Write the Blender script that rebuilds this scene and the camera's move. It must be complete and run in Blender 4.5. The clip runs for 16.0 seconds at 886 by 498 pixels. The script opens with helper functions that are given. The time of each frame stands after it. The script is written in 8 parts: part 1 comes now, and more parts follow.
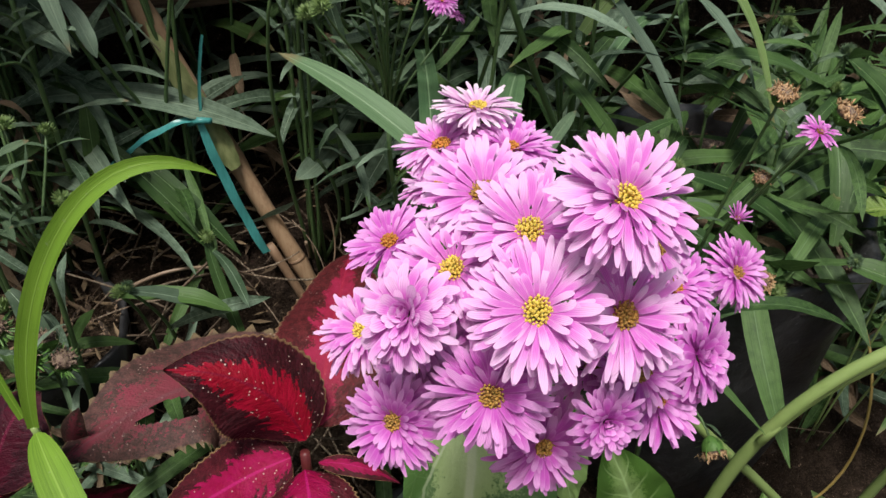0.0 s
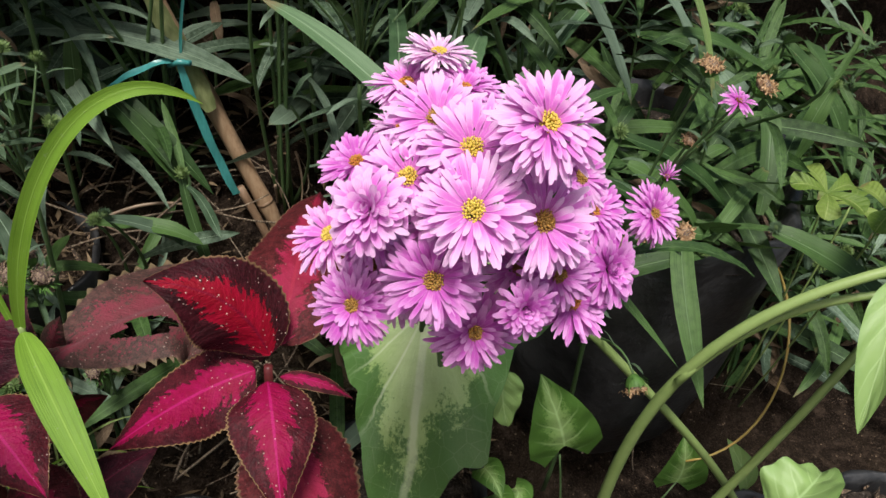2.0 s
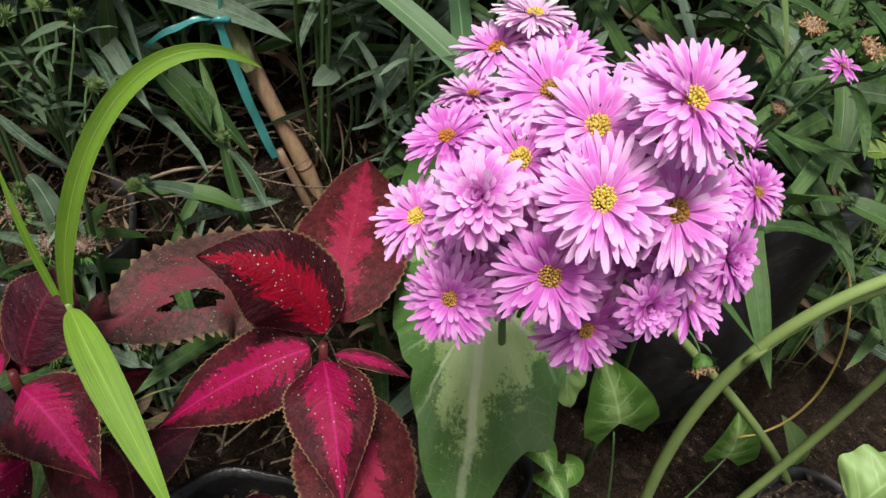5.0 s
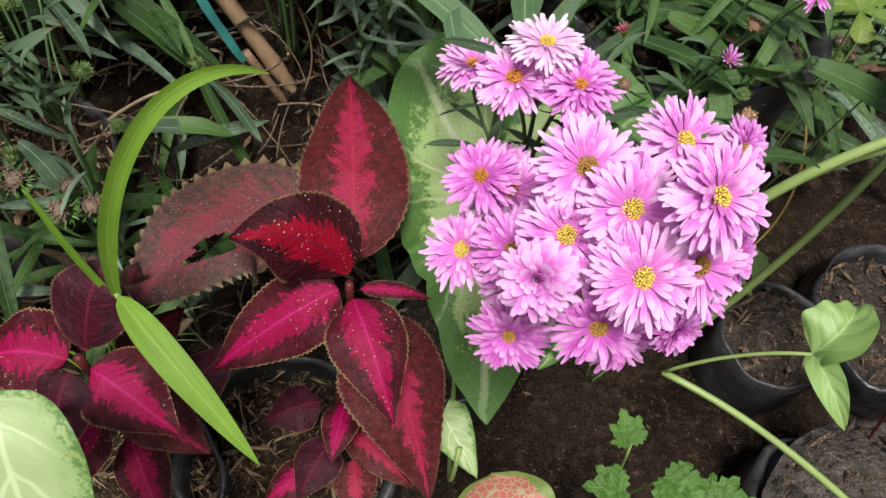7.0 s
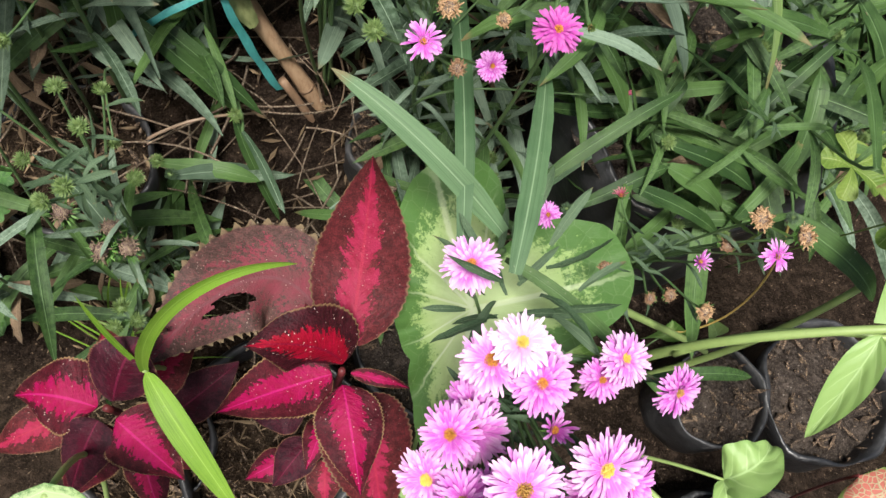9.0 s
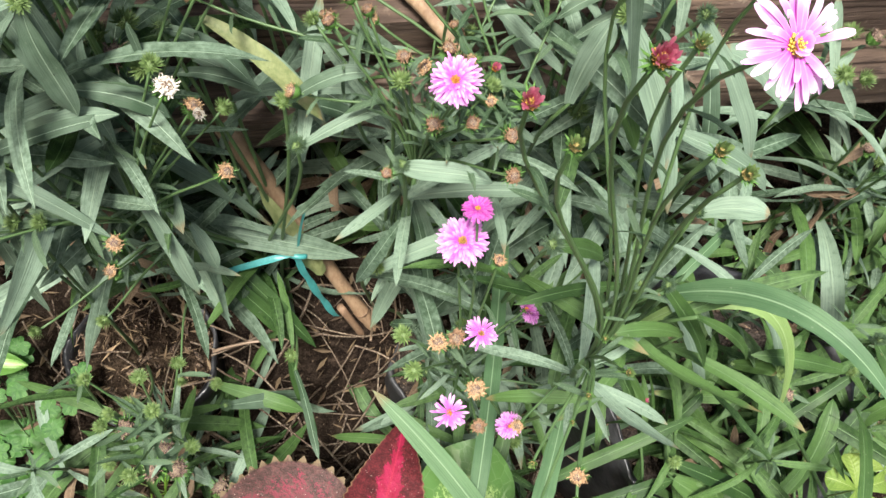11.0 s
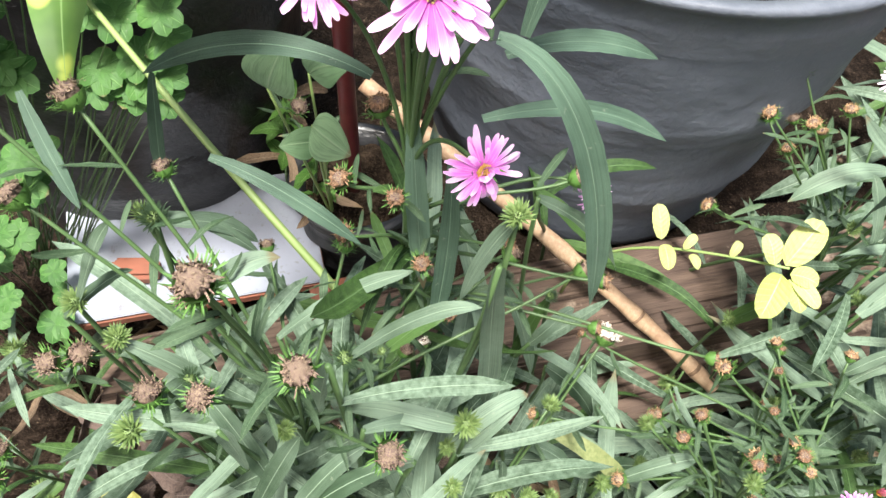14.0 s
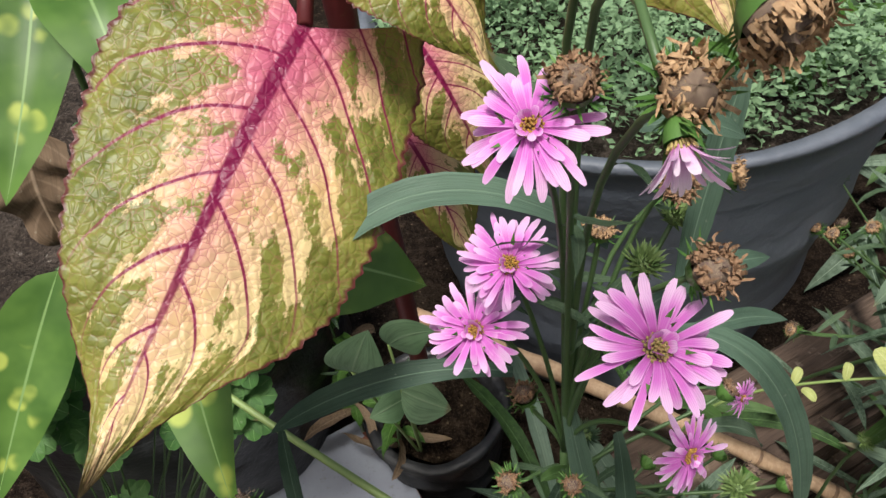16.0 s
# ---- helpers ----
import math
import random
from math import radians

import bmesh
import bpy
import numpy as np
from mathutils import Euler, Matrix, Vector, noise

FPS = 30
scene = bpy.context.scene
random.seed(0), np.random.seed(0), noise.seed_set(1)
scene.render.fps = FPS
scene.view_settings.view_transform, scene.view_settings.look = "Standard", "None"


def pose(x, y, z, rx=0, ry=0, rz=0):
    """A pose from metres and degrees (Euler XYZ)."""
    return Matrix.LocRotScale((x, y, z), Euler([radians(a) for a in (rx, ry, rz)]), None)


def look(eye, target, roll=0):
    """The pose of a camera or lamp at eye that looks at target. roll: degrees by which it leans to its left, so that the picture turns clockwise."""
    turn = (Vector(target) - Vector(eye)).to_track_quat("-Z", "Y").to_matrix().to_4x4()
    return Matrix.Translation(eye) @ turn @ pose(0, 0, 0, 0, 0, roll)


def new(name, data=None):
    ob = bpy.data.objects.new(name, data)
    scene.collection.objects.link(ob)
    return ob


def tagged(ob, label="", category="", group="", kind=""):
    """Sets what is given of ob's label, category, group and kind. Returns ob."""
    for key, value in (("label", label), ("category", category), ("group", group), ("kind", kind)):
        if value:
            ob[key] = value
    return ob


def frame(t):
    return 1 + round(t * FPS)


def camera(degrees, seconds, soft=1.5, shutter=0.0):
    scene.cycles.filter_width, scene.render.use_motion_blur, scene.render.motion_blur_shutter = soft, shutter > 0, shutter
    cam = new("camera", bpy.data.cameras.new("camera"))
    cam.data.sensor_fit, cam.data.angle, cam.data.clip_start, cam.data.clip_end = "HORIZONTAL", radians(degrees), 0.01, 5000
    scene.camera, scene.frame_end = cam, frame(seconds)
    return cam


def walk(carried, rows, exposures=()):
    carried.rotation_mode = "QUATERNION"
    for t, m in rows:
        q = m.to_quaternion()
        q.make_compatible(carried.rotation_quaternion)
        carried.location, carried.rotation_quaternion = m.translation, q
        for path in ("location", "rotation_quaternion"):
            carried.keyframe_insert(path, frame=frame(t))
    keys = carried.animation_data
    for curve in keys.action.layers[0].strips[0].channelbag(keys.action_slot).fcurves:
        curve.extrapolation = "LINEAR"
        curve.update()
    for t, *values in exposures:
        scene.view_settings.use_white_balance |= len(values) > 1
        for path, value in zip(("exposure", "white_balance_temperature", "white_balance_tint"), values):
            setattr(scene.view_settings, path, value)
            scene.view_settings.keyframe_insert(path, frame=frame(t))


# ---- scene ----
cam = camera(59.17, 16.0)
PATH = [
    (0, (0.0022, 0.0356, 0.8613), (0.0026, 0.4098, 0.5296), 3.27),
    (0.5, (-0.0147, 0.0191, 0.8655), (-0.0020, 0.3850, 0.5250), 5.41),
    (1, (-0.0135, 0.0007, 0.8725), (0.0003, 0.3583, 0.5233), 6.70),
    (1.5, (0.0036, -0.0113, 0.8801), (0.0270, 0.3502, 0.5355), 8.25),
    (2, (0.0065, -0.0175, 0.8798), (0.0322, 0.3458, 0.5371), 9.20),
    (2.5, (0.0027, -0.0194, 0.8756), (0.0262, 0.3407, 0.5295), 9.55),
    (3, (-0.0026, -0.0182, 0.8724), (0.0162, 0.3365, 0.5205), 9.50),
    (3.5, (-0.0067, -0.0144, 0.8681), (0.0132, 0.3353, 0.5113), 10.17),
    (4, (-0.0130, -0.0057, 0.8644), (0.0059, 0.3368, 0.5007), 9.82),
    (4.5, (-0.0136, 0.0036, 0.8631), (0.0080, 0.3457, 0.4992), 9.61),
    (5, (-0.0256, 0.0110, 0.8628), (-0.0063, 0.3541, 0.4997), 9.07),
    (7.5, (-0.0836, 0.1023, 1.0046), (-0.0091, 0.2944, 0.5490), 14.68),
    (8, (-0.0944, 0.1406, 1.0611), (-0.0016, 0.3068, 0.5988), 20.70),
    (8.5, (-0.1048, 0.1762, 1.0920), (-0.0245, 0.3325, 0.6239), 21.21),
    (9, (-0.0855, 0.2227, 1.1016), (-0.0247, 0.3720, 0.6283), 28.12),
    (9.5, (-0.0940, 0.2876, 1.1594), (-0.0400, 0.4463, 0.6884), 28.77),
    (9.7, (-0.0934, 0.3053, 1.1705), (-0.0426, 0.4666, 0.6999), 27.74),
    (11.8, (-0.1525, 0.3913, 1.2703), (-0.1530, 0.5927, 0.8127), 19.66),
    (12, (-0.1699, 0.3889, 1.2789), (-0.1727, 0.5929, 0.8224), 19.67),
    (12.5, (-0.2294, 0.4124, 1.3049), (-0.2339, 0.6337, 0.8566), 16.71),
    (13, (-0.2918, 0.4410, 1.3064), (-0.2945, 0.6769, 0.8655), 14.22),
    (13.5, (-0.3270, 0.4619, 1.3114), (-0.3300, 0.7082, 0.8763), 11.49),
    (14, (-0.3561, 0.4673, 1.3218), (-0.3652, 0.7310, 0.8971), 8.26),
    (14.5, (-0.3869, 0.4856, 1.3344), (-0.3896, 0.7770, 0.9282), 5.19),
    (15, (-0.4129, 0.5034, 1.3392), (-0.4163, 0.8124, 0.9461), 0.01),
    (15.5, (-0.4245, 0.5152, 1.3464), (-0.4384, 0.8389, 0.9656), -7.16),
    (16, (-0.4224, 0.5237, 1.3503), (-0.4285, 0.8596, 0.9800), -8.84),
]
walk(cam, [(t, look(eye, target, roll)) for t, eye, target, roll in PATH],
     [(0, 0.35), (3, 0.5), (5, 0.45), (7.5, 0.5), (8.5, 0.65), (9.5, 1.20), (11.8, 1.48), (13, 1.55), (14, 1.74), (14.8, 1.22), (15.5, 0.68), (16, 0.5)])

# ---- light and world ----
world = bpy.data.worlds.new("world")
scene.world = world
world.use_nodes = True
wn = world.node_tree
sky = wn.nodes.new("ShaderNodeTexSky")
sky.sky_type = "NISHITA"
sky.sun_disc = False
sky.sun_elevation, sky.sun_rotation = radians(62), radians(200)
sky.air_density, sky.dust_density = 1.6, 5.0
wn.links.new(sky.outputs[0], wn.nodes["Background"].inputs["Color"])
wn.nodes["Background"].inputs["Strength"].default_value = 0.060

sun_data = bpy.data.lights.new("sun", "SUN")
sun_data.energy, sun_data.angle, sun_data.color = 3.6, radians(14), (1.0, 0.97, 0.92)
sun = new("sun", sun_data)
sun.matrix_basis = look((0, 0, 5), (0.35, 1.1, 0.2))


# ---- node helpers ----
class Net:
    """A small helper that builds a node material."""

    def __init__(self, name):
        self.mat = bpy.data.materials.new(name)
        self.mat.use_nodes = True
        self.nt = self.mat.node_tree
        self.bsdf = self.nt.nodes["Principled BSDF"]
        self.out = self.nt.nodes["Material Output"]

    def put(self, socket, value):
        if isinstance(value, bpy.types.NodeSocket):
            self.nt.links.new(value, socket)
        else:
            socket.default_value = (*value, 1.0) if isinstance(value, tuple) and len(value) == 3 and socket.type == "RGBA" else value

    def math(self, op, a, b=0.0, clamp=False):
        n = self.nt.nodes.new("ShaderNodeMath")
        n.operation, n.use_clamp = op, clamp
        self.put(n.inputs[0], a)
        self.put(n.inputs[1], b)
        return n.outputs[0]

    def mix(self, fac, a, b):
        n = self.nt.nodes.new("ShaderNodeMix")
        n.data_type = "RGBA"
        self.put(n.inputs[0], fac)
        self.put(n.inputs[6], a)
        self.put(n.inputs[7], b)
        return n.outputs[2]

    def step(self, value, low, high):
        n = self.nt.nodes.new("ShaderNodeMapRange")
        n.interpolation_type = "SMOOTHSTEP"
        self.put(n.inputs[0], value)
        n.inputs[1].default_value, n.inputs[2].default_value = low, high
        return n.outputs[0]

    def coords(self, kind="Object"):
        return self.nt.nodes.new("ShaderNodeTexCoord").outputs[kind]

    def noise(self, scale, detail=3.0, rough=0.55, kind="Object", stretch=None):
        n = self.nt.nodes.new("ShaderNodeTexNoise")
        n.inputs["Scale"].default_value, n.inputs["Detail"].default_value, n.inputs["Roughness"].default_value = scale, detail, rough
        c = self.coords(kind)
        if stretch:
            m = self.nt.nodes.new("ShaderNodeMapping")
            m.inputs["Scale"].default_value = stretch
            self.nt.links.new(c, m.inputs[0])
            c = m.outputs[0]
        self.nt.links.new(c, n.inputs["Vector"])
        return n.outputs[0]

    def voronoi(self, scale, feature="F1", kind="Object"):
        n = self.nt.nodes.new("ShaderNodeTexVoronoi")
        n.feature = feature
        n.inputs["Scale"].default_value = scale
        self.nt.links.new(self.coords(kind), n.inputs["Vector"])
        return n.outputs["Distance"]

    def leaf_noise(self, x, y, detail=3.0, rough=0.6):
        c = self.nt.nodes.new("ShaderNodeCombineXYZ")
        self.put(c.inputs[0], x)
        self.put(c.inputs[1], y)
        self.put(c.inputs[2], self.math("MULTIPLY", self.random(), 40.0))
        n = self.nt.nodes.new("ShaderNodeTexNoise")
        n.inputs["Scale"].default_value, n.inputs["Detail"].default_value, n.inputs["Roughness"].default_value = 1.0, detail, rough
        self.nt.links.new(c.outputs[0], n.inputs["Vector"])
        return n.outputs[0]

    def uv(self):
        s = self.nt.nodes.new("ShaderNodeSeparateXYZ")
        self.nt.links.new(self.nt.nodes.new("ShaderNodeUVMap").outputs[0], s.inputs[0])
        return s.outputs[0], s.outputs[1]

    def bump(self, height, strength=0.3, distance=0.001):
        n = self.nt.nodes.new("ShaderNodeBump")
        n.inputs["Strength"].default_value, n.inputs["Distance"].default_value = strength, distance
        self.put(n.inputs["Height"], height)
        self.nt.links.new(n.outputs[0], self.bsdf.inputs["Normal"])
        return n.outputs[0]

    def random(self, per="object"):
        if per == "object":
            return self.nt.nodes.new("ShaderNodeObjectInfo").outputs["Random"]
        return self.nt.nodes.new("ShaderNodeNewGeometry").outputs["Random Per Island"]

    def done(self, colour, rough=0.5, spec=0.4, thin=0.0, normal=None, thin_colour=None):
        self.put(self.bsdf.inputs["Base Color"], colour)
        self.put(self.bsdf.inputs["Roughness"], rough)
        self.put(self.bsdf.inputs["Specular IOR Level"], spec)
        if thin > 0:
            tr = self.nt.nodes.new("ShaderNodeBsdfTranslucent")
            self.put(tr.inputs["Color"], thin_colour or colour)
            mx = self.nt.nodes.new("ShaderNodeMixShader")
            mx.inputs[0].default_value = thin
            self.nt.links.new(self.bsdf.outputs[0], mx.inputs[1])
            self.nt.links.new(tr.outputs[0], mx.inputs[2])
            self.nt.links.new(mx.outputs[0], self.out.inputs[0])
        return self.mat


def leaf_material(name, dark, light, rib, veins=14, rough=0.42, thin=0.25, edge=None, blotch=0.0, blotch_colour=None, rib_width=0.06, vary=0.45):
    """A leaf: two tones of green, a midrib, slanting side veins, dust and small spots of wear."""
    n = Net(name)
    u, v = n.uv()
    a = n.math("MULTIPLY", n.math("ABSOLUTE", n.math("SUBTRACT", u, 0.5)), 2.0)
    big, fine = n.noise(26, 3), n.noise(340, 3)
    tone = n.math("ADD", n.math("MULTIPLY", big, 0.75), n.math("MULTIPLY", n.random(), vary))
    colour = n.mix(n.step(tone, 0.25, 0.85), dark, light)
    wave = n.math("SINE", n.math("MULTIPLY", n.math("SUBTRACT", v, n.math("MULTIPLY", a, 0.16)), veins * 6.283))
    vein = n.step(wave, 0.78, 1.0)
    colour = n.mix(n.math("MULTIPLY", vein, 0.22), colour, rib)
    fibre = n.leaf_noise(n.math("MULTIPLY", u, 24.0), n.math("MULTIPLY", v, 2.2), 3.0, 0.6)
    colour = n.mix(n.math("MULTIPLY", n.step(fibre, 0.42, 0.68), 0.35), colour, tuple(c * 0.45 for c in dark))
    browned = n.step(n.math("ADD", v, n.math("MULTIPLY", n.math("SUBTRACT", n.random(), 0.85), 0.5)), 0.93, 1.0)
    colour = n.mix(n.math("MULTIPLY", browned, 0.7), colour, (0.20, 0.14, 0.07))
    if blotch_colour:
        colour = n.mix(n.math("MULTIPLY", n.step(n.noise(48, 4, 0.6), 0.62 - blotch, 0.72 - blotch), 0.9), colour, blotch_colour)
    if edge:
        colour = n.mix(n.step(n.math("ADD", a, n.math("MULTIPLY", big, 0.2)), 0.98, 1.08), colour, edge)
    colour = n.mix(n.step(a, rib_width, rib_width * 0.3), colour, rib)
    colour = n.mix(n.math("MULTIPLY", n.step(fine, 0.66, 0.74), 0.25), colour, (0.35, 0.36, 0.28))
    n.bump(n.math("ADD", n.math("MULTIPLY", wave, 0.6), n.math("ADD", n.math("ADD", fine, n.math("MULTIPLY", fibre, 1.5)), n.step(a, 0.1, 0.0))), 0.4, 0.0007)
    return n.done(colour, n.math("ADD", rough, n.math("MULTIPLY", fine, 0.15)), 0.28, thin)


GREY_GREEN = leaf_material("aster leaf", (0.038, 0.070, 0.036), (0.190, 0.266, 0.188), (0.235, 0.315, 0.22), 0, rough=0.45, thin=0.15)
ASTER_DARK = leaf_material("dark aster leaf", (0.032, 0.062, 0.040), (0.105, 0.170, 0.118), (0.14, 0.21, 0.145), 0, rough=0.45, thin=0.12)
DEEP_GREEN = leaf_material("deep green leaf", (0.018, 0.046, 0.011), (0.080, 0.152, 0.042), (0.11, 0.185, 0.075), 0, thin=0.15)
STRAP_GREEN = leaf_material("strap leaf", (0.06, 0.125, 0.055), (0.12, 0.21, 0.10), (0.19, 0.29, 0.16), 0, rib_width=0.1)
PALE_STRAP = leaf_material("pale strap leaf", (0.10, 0.18, 0.055), (0.20, 0.30, 0.10), (0.26, 0.36, 0.15), 0, rib_width=0.1)
GRASS_GREEN = leaf_material("grass blade", (0.125, 0.26, 0.022), (0.21, 0.375, 0.042), (0.27, 0.44, 0.075), 0, rib_width=0.08, thin=0.35)
SMALL_GREEN = leaf_material("small bract leaf", (0.040, 0.078, 0.036), (0.105, 0.165, 0.092), (0.15, 0.215, 0.12), 0)
CLOVER_GREEN = leaf_material("clover leaf", (0.038, 0.112, 0.025), (0.080, 0.188, 0.044), (0.14, 0.26, 0.085), 0)
CARPET_GREEN = leaf_material("carpet leaf", (0.11, 0.22, 0.09), (0.26, 0.40, 0.22), (0.32, 0.45, 0.26), 0)
LIME_CLOVER = leaf_material("lime clover leaf", (0.11, 0.19, 0.028), (0.20, 0.28, 0.060), (0.27, 0.34, 0.11), 8)
YELLOW_LEAF = leaf_material("yellow seedling leaf", (0.36, 0.42, 0.10), (0.53, 0.57, 0.22), (0.56, 0.60, 0.30), 8, thin=0.3)
FADED_LEAF = leaf_material("fading yellow leaf", (0.16, 0.165, 0.04), (0.33, 0.31, 0.085), (0.36, 0.34, 0.15), 6, blotch=0.02, blotch_colour=(0.13, 0.085, 0.05))
SHRIVELLED = leaf_material("shrivelled leaf", (0.030, 0.021, 0.018), (0.125, 0.088, 0.072), (0.13, 0.10, 0.08), 6, rough=0.8, thin=0.05)
CELERY_GREEN = leaf_material("celery leaf", (0.045, 0.115, 0.018), (0.095, 0.205, 0.038), (0.15, 0.26, 0.075), 8)
DRY_LEAF = leaf_material("dry leaf", (0.10, 0.065, 0.04), (0.27, 0.19, 0.12), (0.3, 0.22, 0.15), 8, rough=0.75, thin=0.1)


def coleus_material(name, core, core2, border, spread, rib, edge, dust=0.5, ragged=0.9, mottled=0.55):
    """A coleus leaf: a bright core with a ragged outline along the veins, a dark border, pale edge and dust."""
    n = Net(name)
    u, v = n.uv()
    s = n.math("SUBTRACT", u, 0.5)
    a = n.math("MULTIPLY", n.math("ABSOLUTE", s), 2.0)
    side = n.math("MULTIPLY", n.math("GREATER_THAN", s, 0.0), 17.3)
    along = n.math("SUBTRACT", v, n.math("MULTIPLY", a, 0.20))
    big, mid, fine = n.noise(36, 4, 0.65), n.noise(130, 4, 0.7), n.noise(620, 3)
    jag = n.leaf_noise(n.math("MULTIPLY", a, 2.4), n.math("ADD", n.math("MULTIPLY", along, 17.0), side), 3.0, 0.65)
    reach = n.math("ADD", a, n.math("MULTIPLY", n.math("POWER", v, 4.0), 0.30))
    reach = n.math("ADD", reach, n.math("MULTIPLY", n.math("SUBTRACT", jag, 0.5), ragged))
    reach = n.math("ADD", reach, n.math("MULTIPLY", n.math("SUBTRACT", mid, 0.5), 0.35))
    reach = n.math("ADD", reach, n.math("MULTIPLY", n.math("SUBTRACT", n.noise(330, 4, 0.75), 0.5), mottled))
    inside = n.step(reach, spread + 0.05, spread - 0.05)
    bright = n.mix(n.step(n.math("ADD", n.math("MULTIPLY", big, 0.6), n.math("MULTIPLY", jag, 0.4)), 0.36, 0.64), core, core2)
    dark = n.mix(n.step(n.math("ADD", n.math("MULTIPLY", mid, 0.6), n.math("MULTIPLY", fine, 0.4)), 0.38, 0.68), border, (border[0] * 2.5 + 0.012, border[1] * 2.0 + 0.002, border[2] * 2.0 + 0.004))
    colour = n.mix(inside, dark, bright)
    colour = n.mix(n.math("MULTIPLY", n.step(a, 0.05, 0.015), 0.8), colour, rib)
    colour = n.mix(n.math("MULTIPLY", n.step(n.math("ADD", a, n.math("MULTIPLY", mid, 0.12)), 1.0, 1.05), 0.8), colour, edge)
    speck = n.step(n.voronoi(260), 0.18, 0.10)
    colour = n.mix(n.math("MULTIPLY", n.math("MULTIPLY", speck, n.step(big, 0.46, 0.6)), dust), colour, (0.66, 0.50, 0.44))
    n.bump(n.math("ADD", n.math("MULTIPLY", jag, 1.6), n.math("ADD", mid, n.math("MULTIPLY", fine, 0.6))), 0.6, 0.0014)
    return n.done(colour, n.math("ADD", 0.42, n.math("MULTIPLY", fine, 0.25)), 0.16, 0.12)


COLEUS_RED = coleus_material("coleus crimson", (0.29, 0.002, 0.022), (0.19, 0.002, 0.011), (0.020, 0.003, 0.005), 0.43, (0.16, 0.003, 0.02), (0.20, 0.12, 0.06), 0.9)
COLEUS_PINK = coleus_material("coleus magenta", (0.27, 0.003, 0.062), (0.20, 0.002, 0.030), (0.032, 0.004, 0.007), 0.47, (0.38, 0.01, 0.12), (0.26, 0.17, 0.08))
COLEUS_ROSE = coleus_material("coleus rose", (0.29, 0.019, 0.060), (0.20, 0.010, 0.030), (0.045, 0.009, 0.010), 0.34, (0.30, 0.02, 0.05), (0.17, 0.11, 0.06), 0.3)
COLEUS_OLD = coleus_material("coleus faded brown", (0.19, 0.034, 0.052), (0.125, 0.040, 0.043), (0.045, 0.028, 0.024), 0.50, (0.15, 0.05, 0.06), (0.17, 0.13, 0.07), 0.35, 1.3, 2.4)
COLEUS_DARK = coleus_material("coleus dark", (0.055, 0.003, 0.013), (0.035, 0.003, 0.009), (0.020, 0.004, 0.008), 0.32, (0.11, 0.008, 0.03), (0.18, 0.09, 0.05), 0.1)


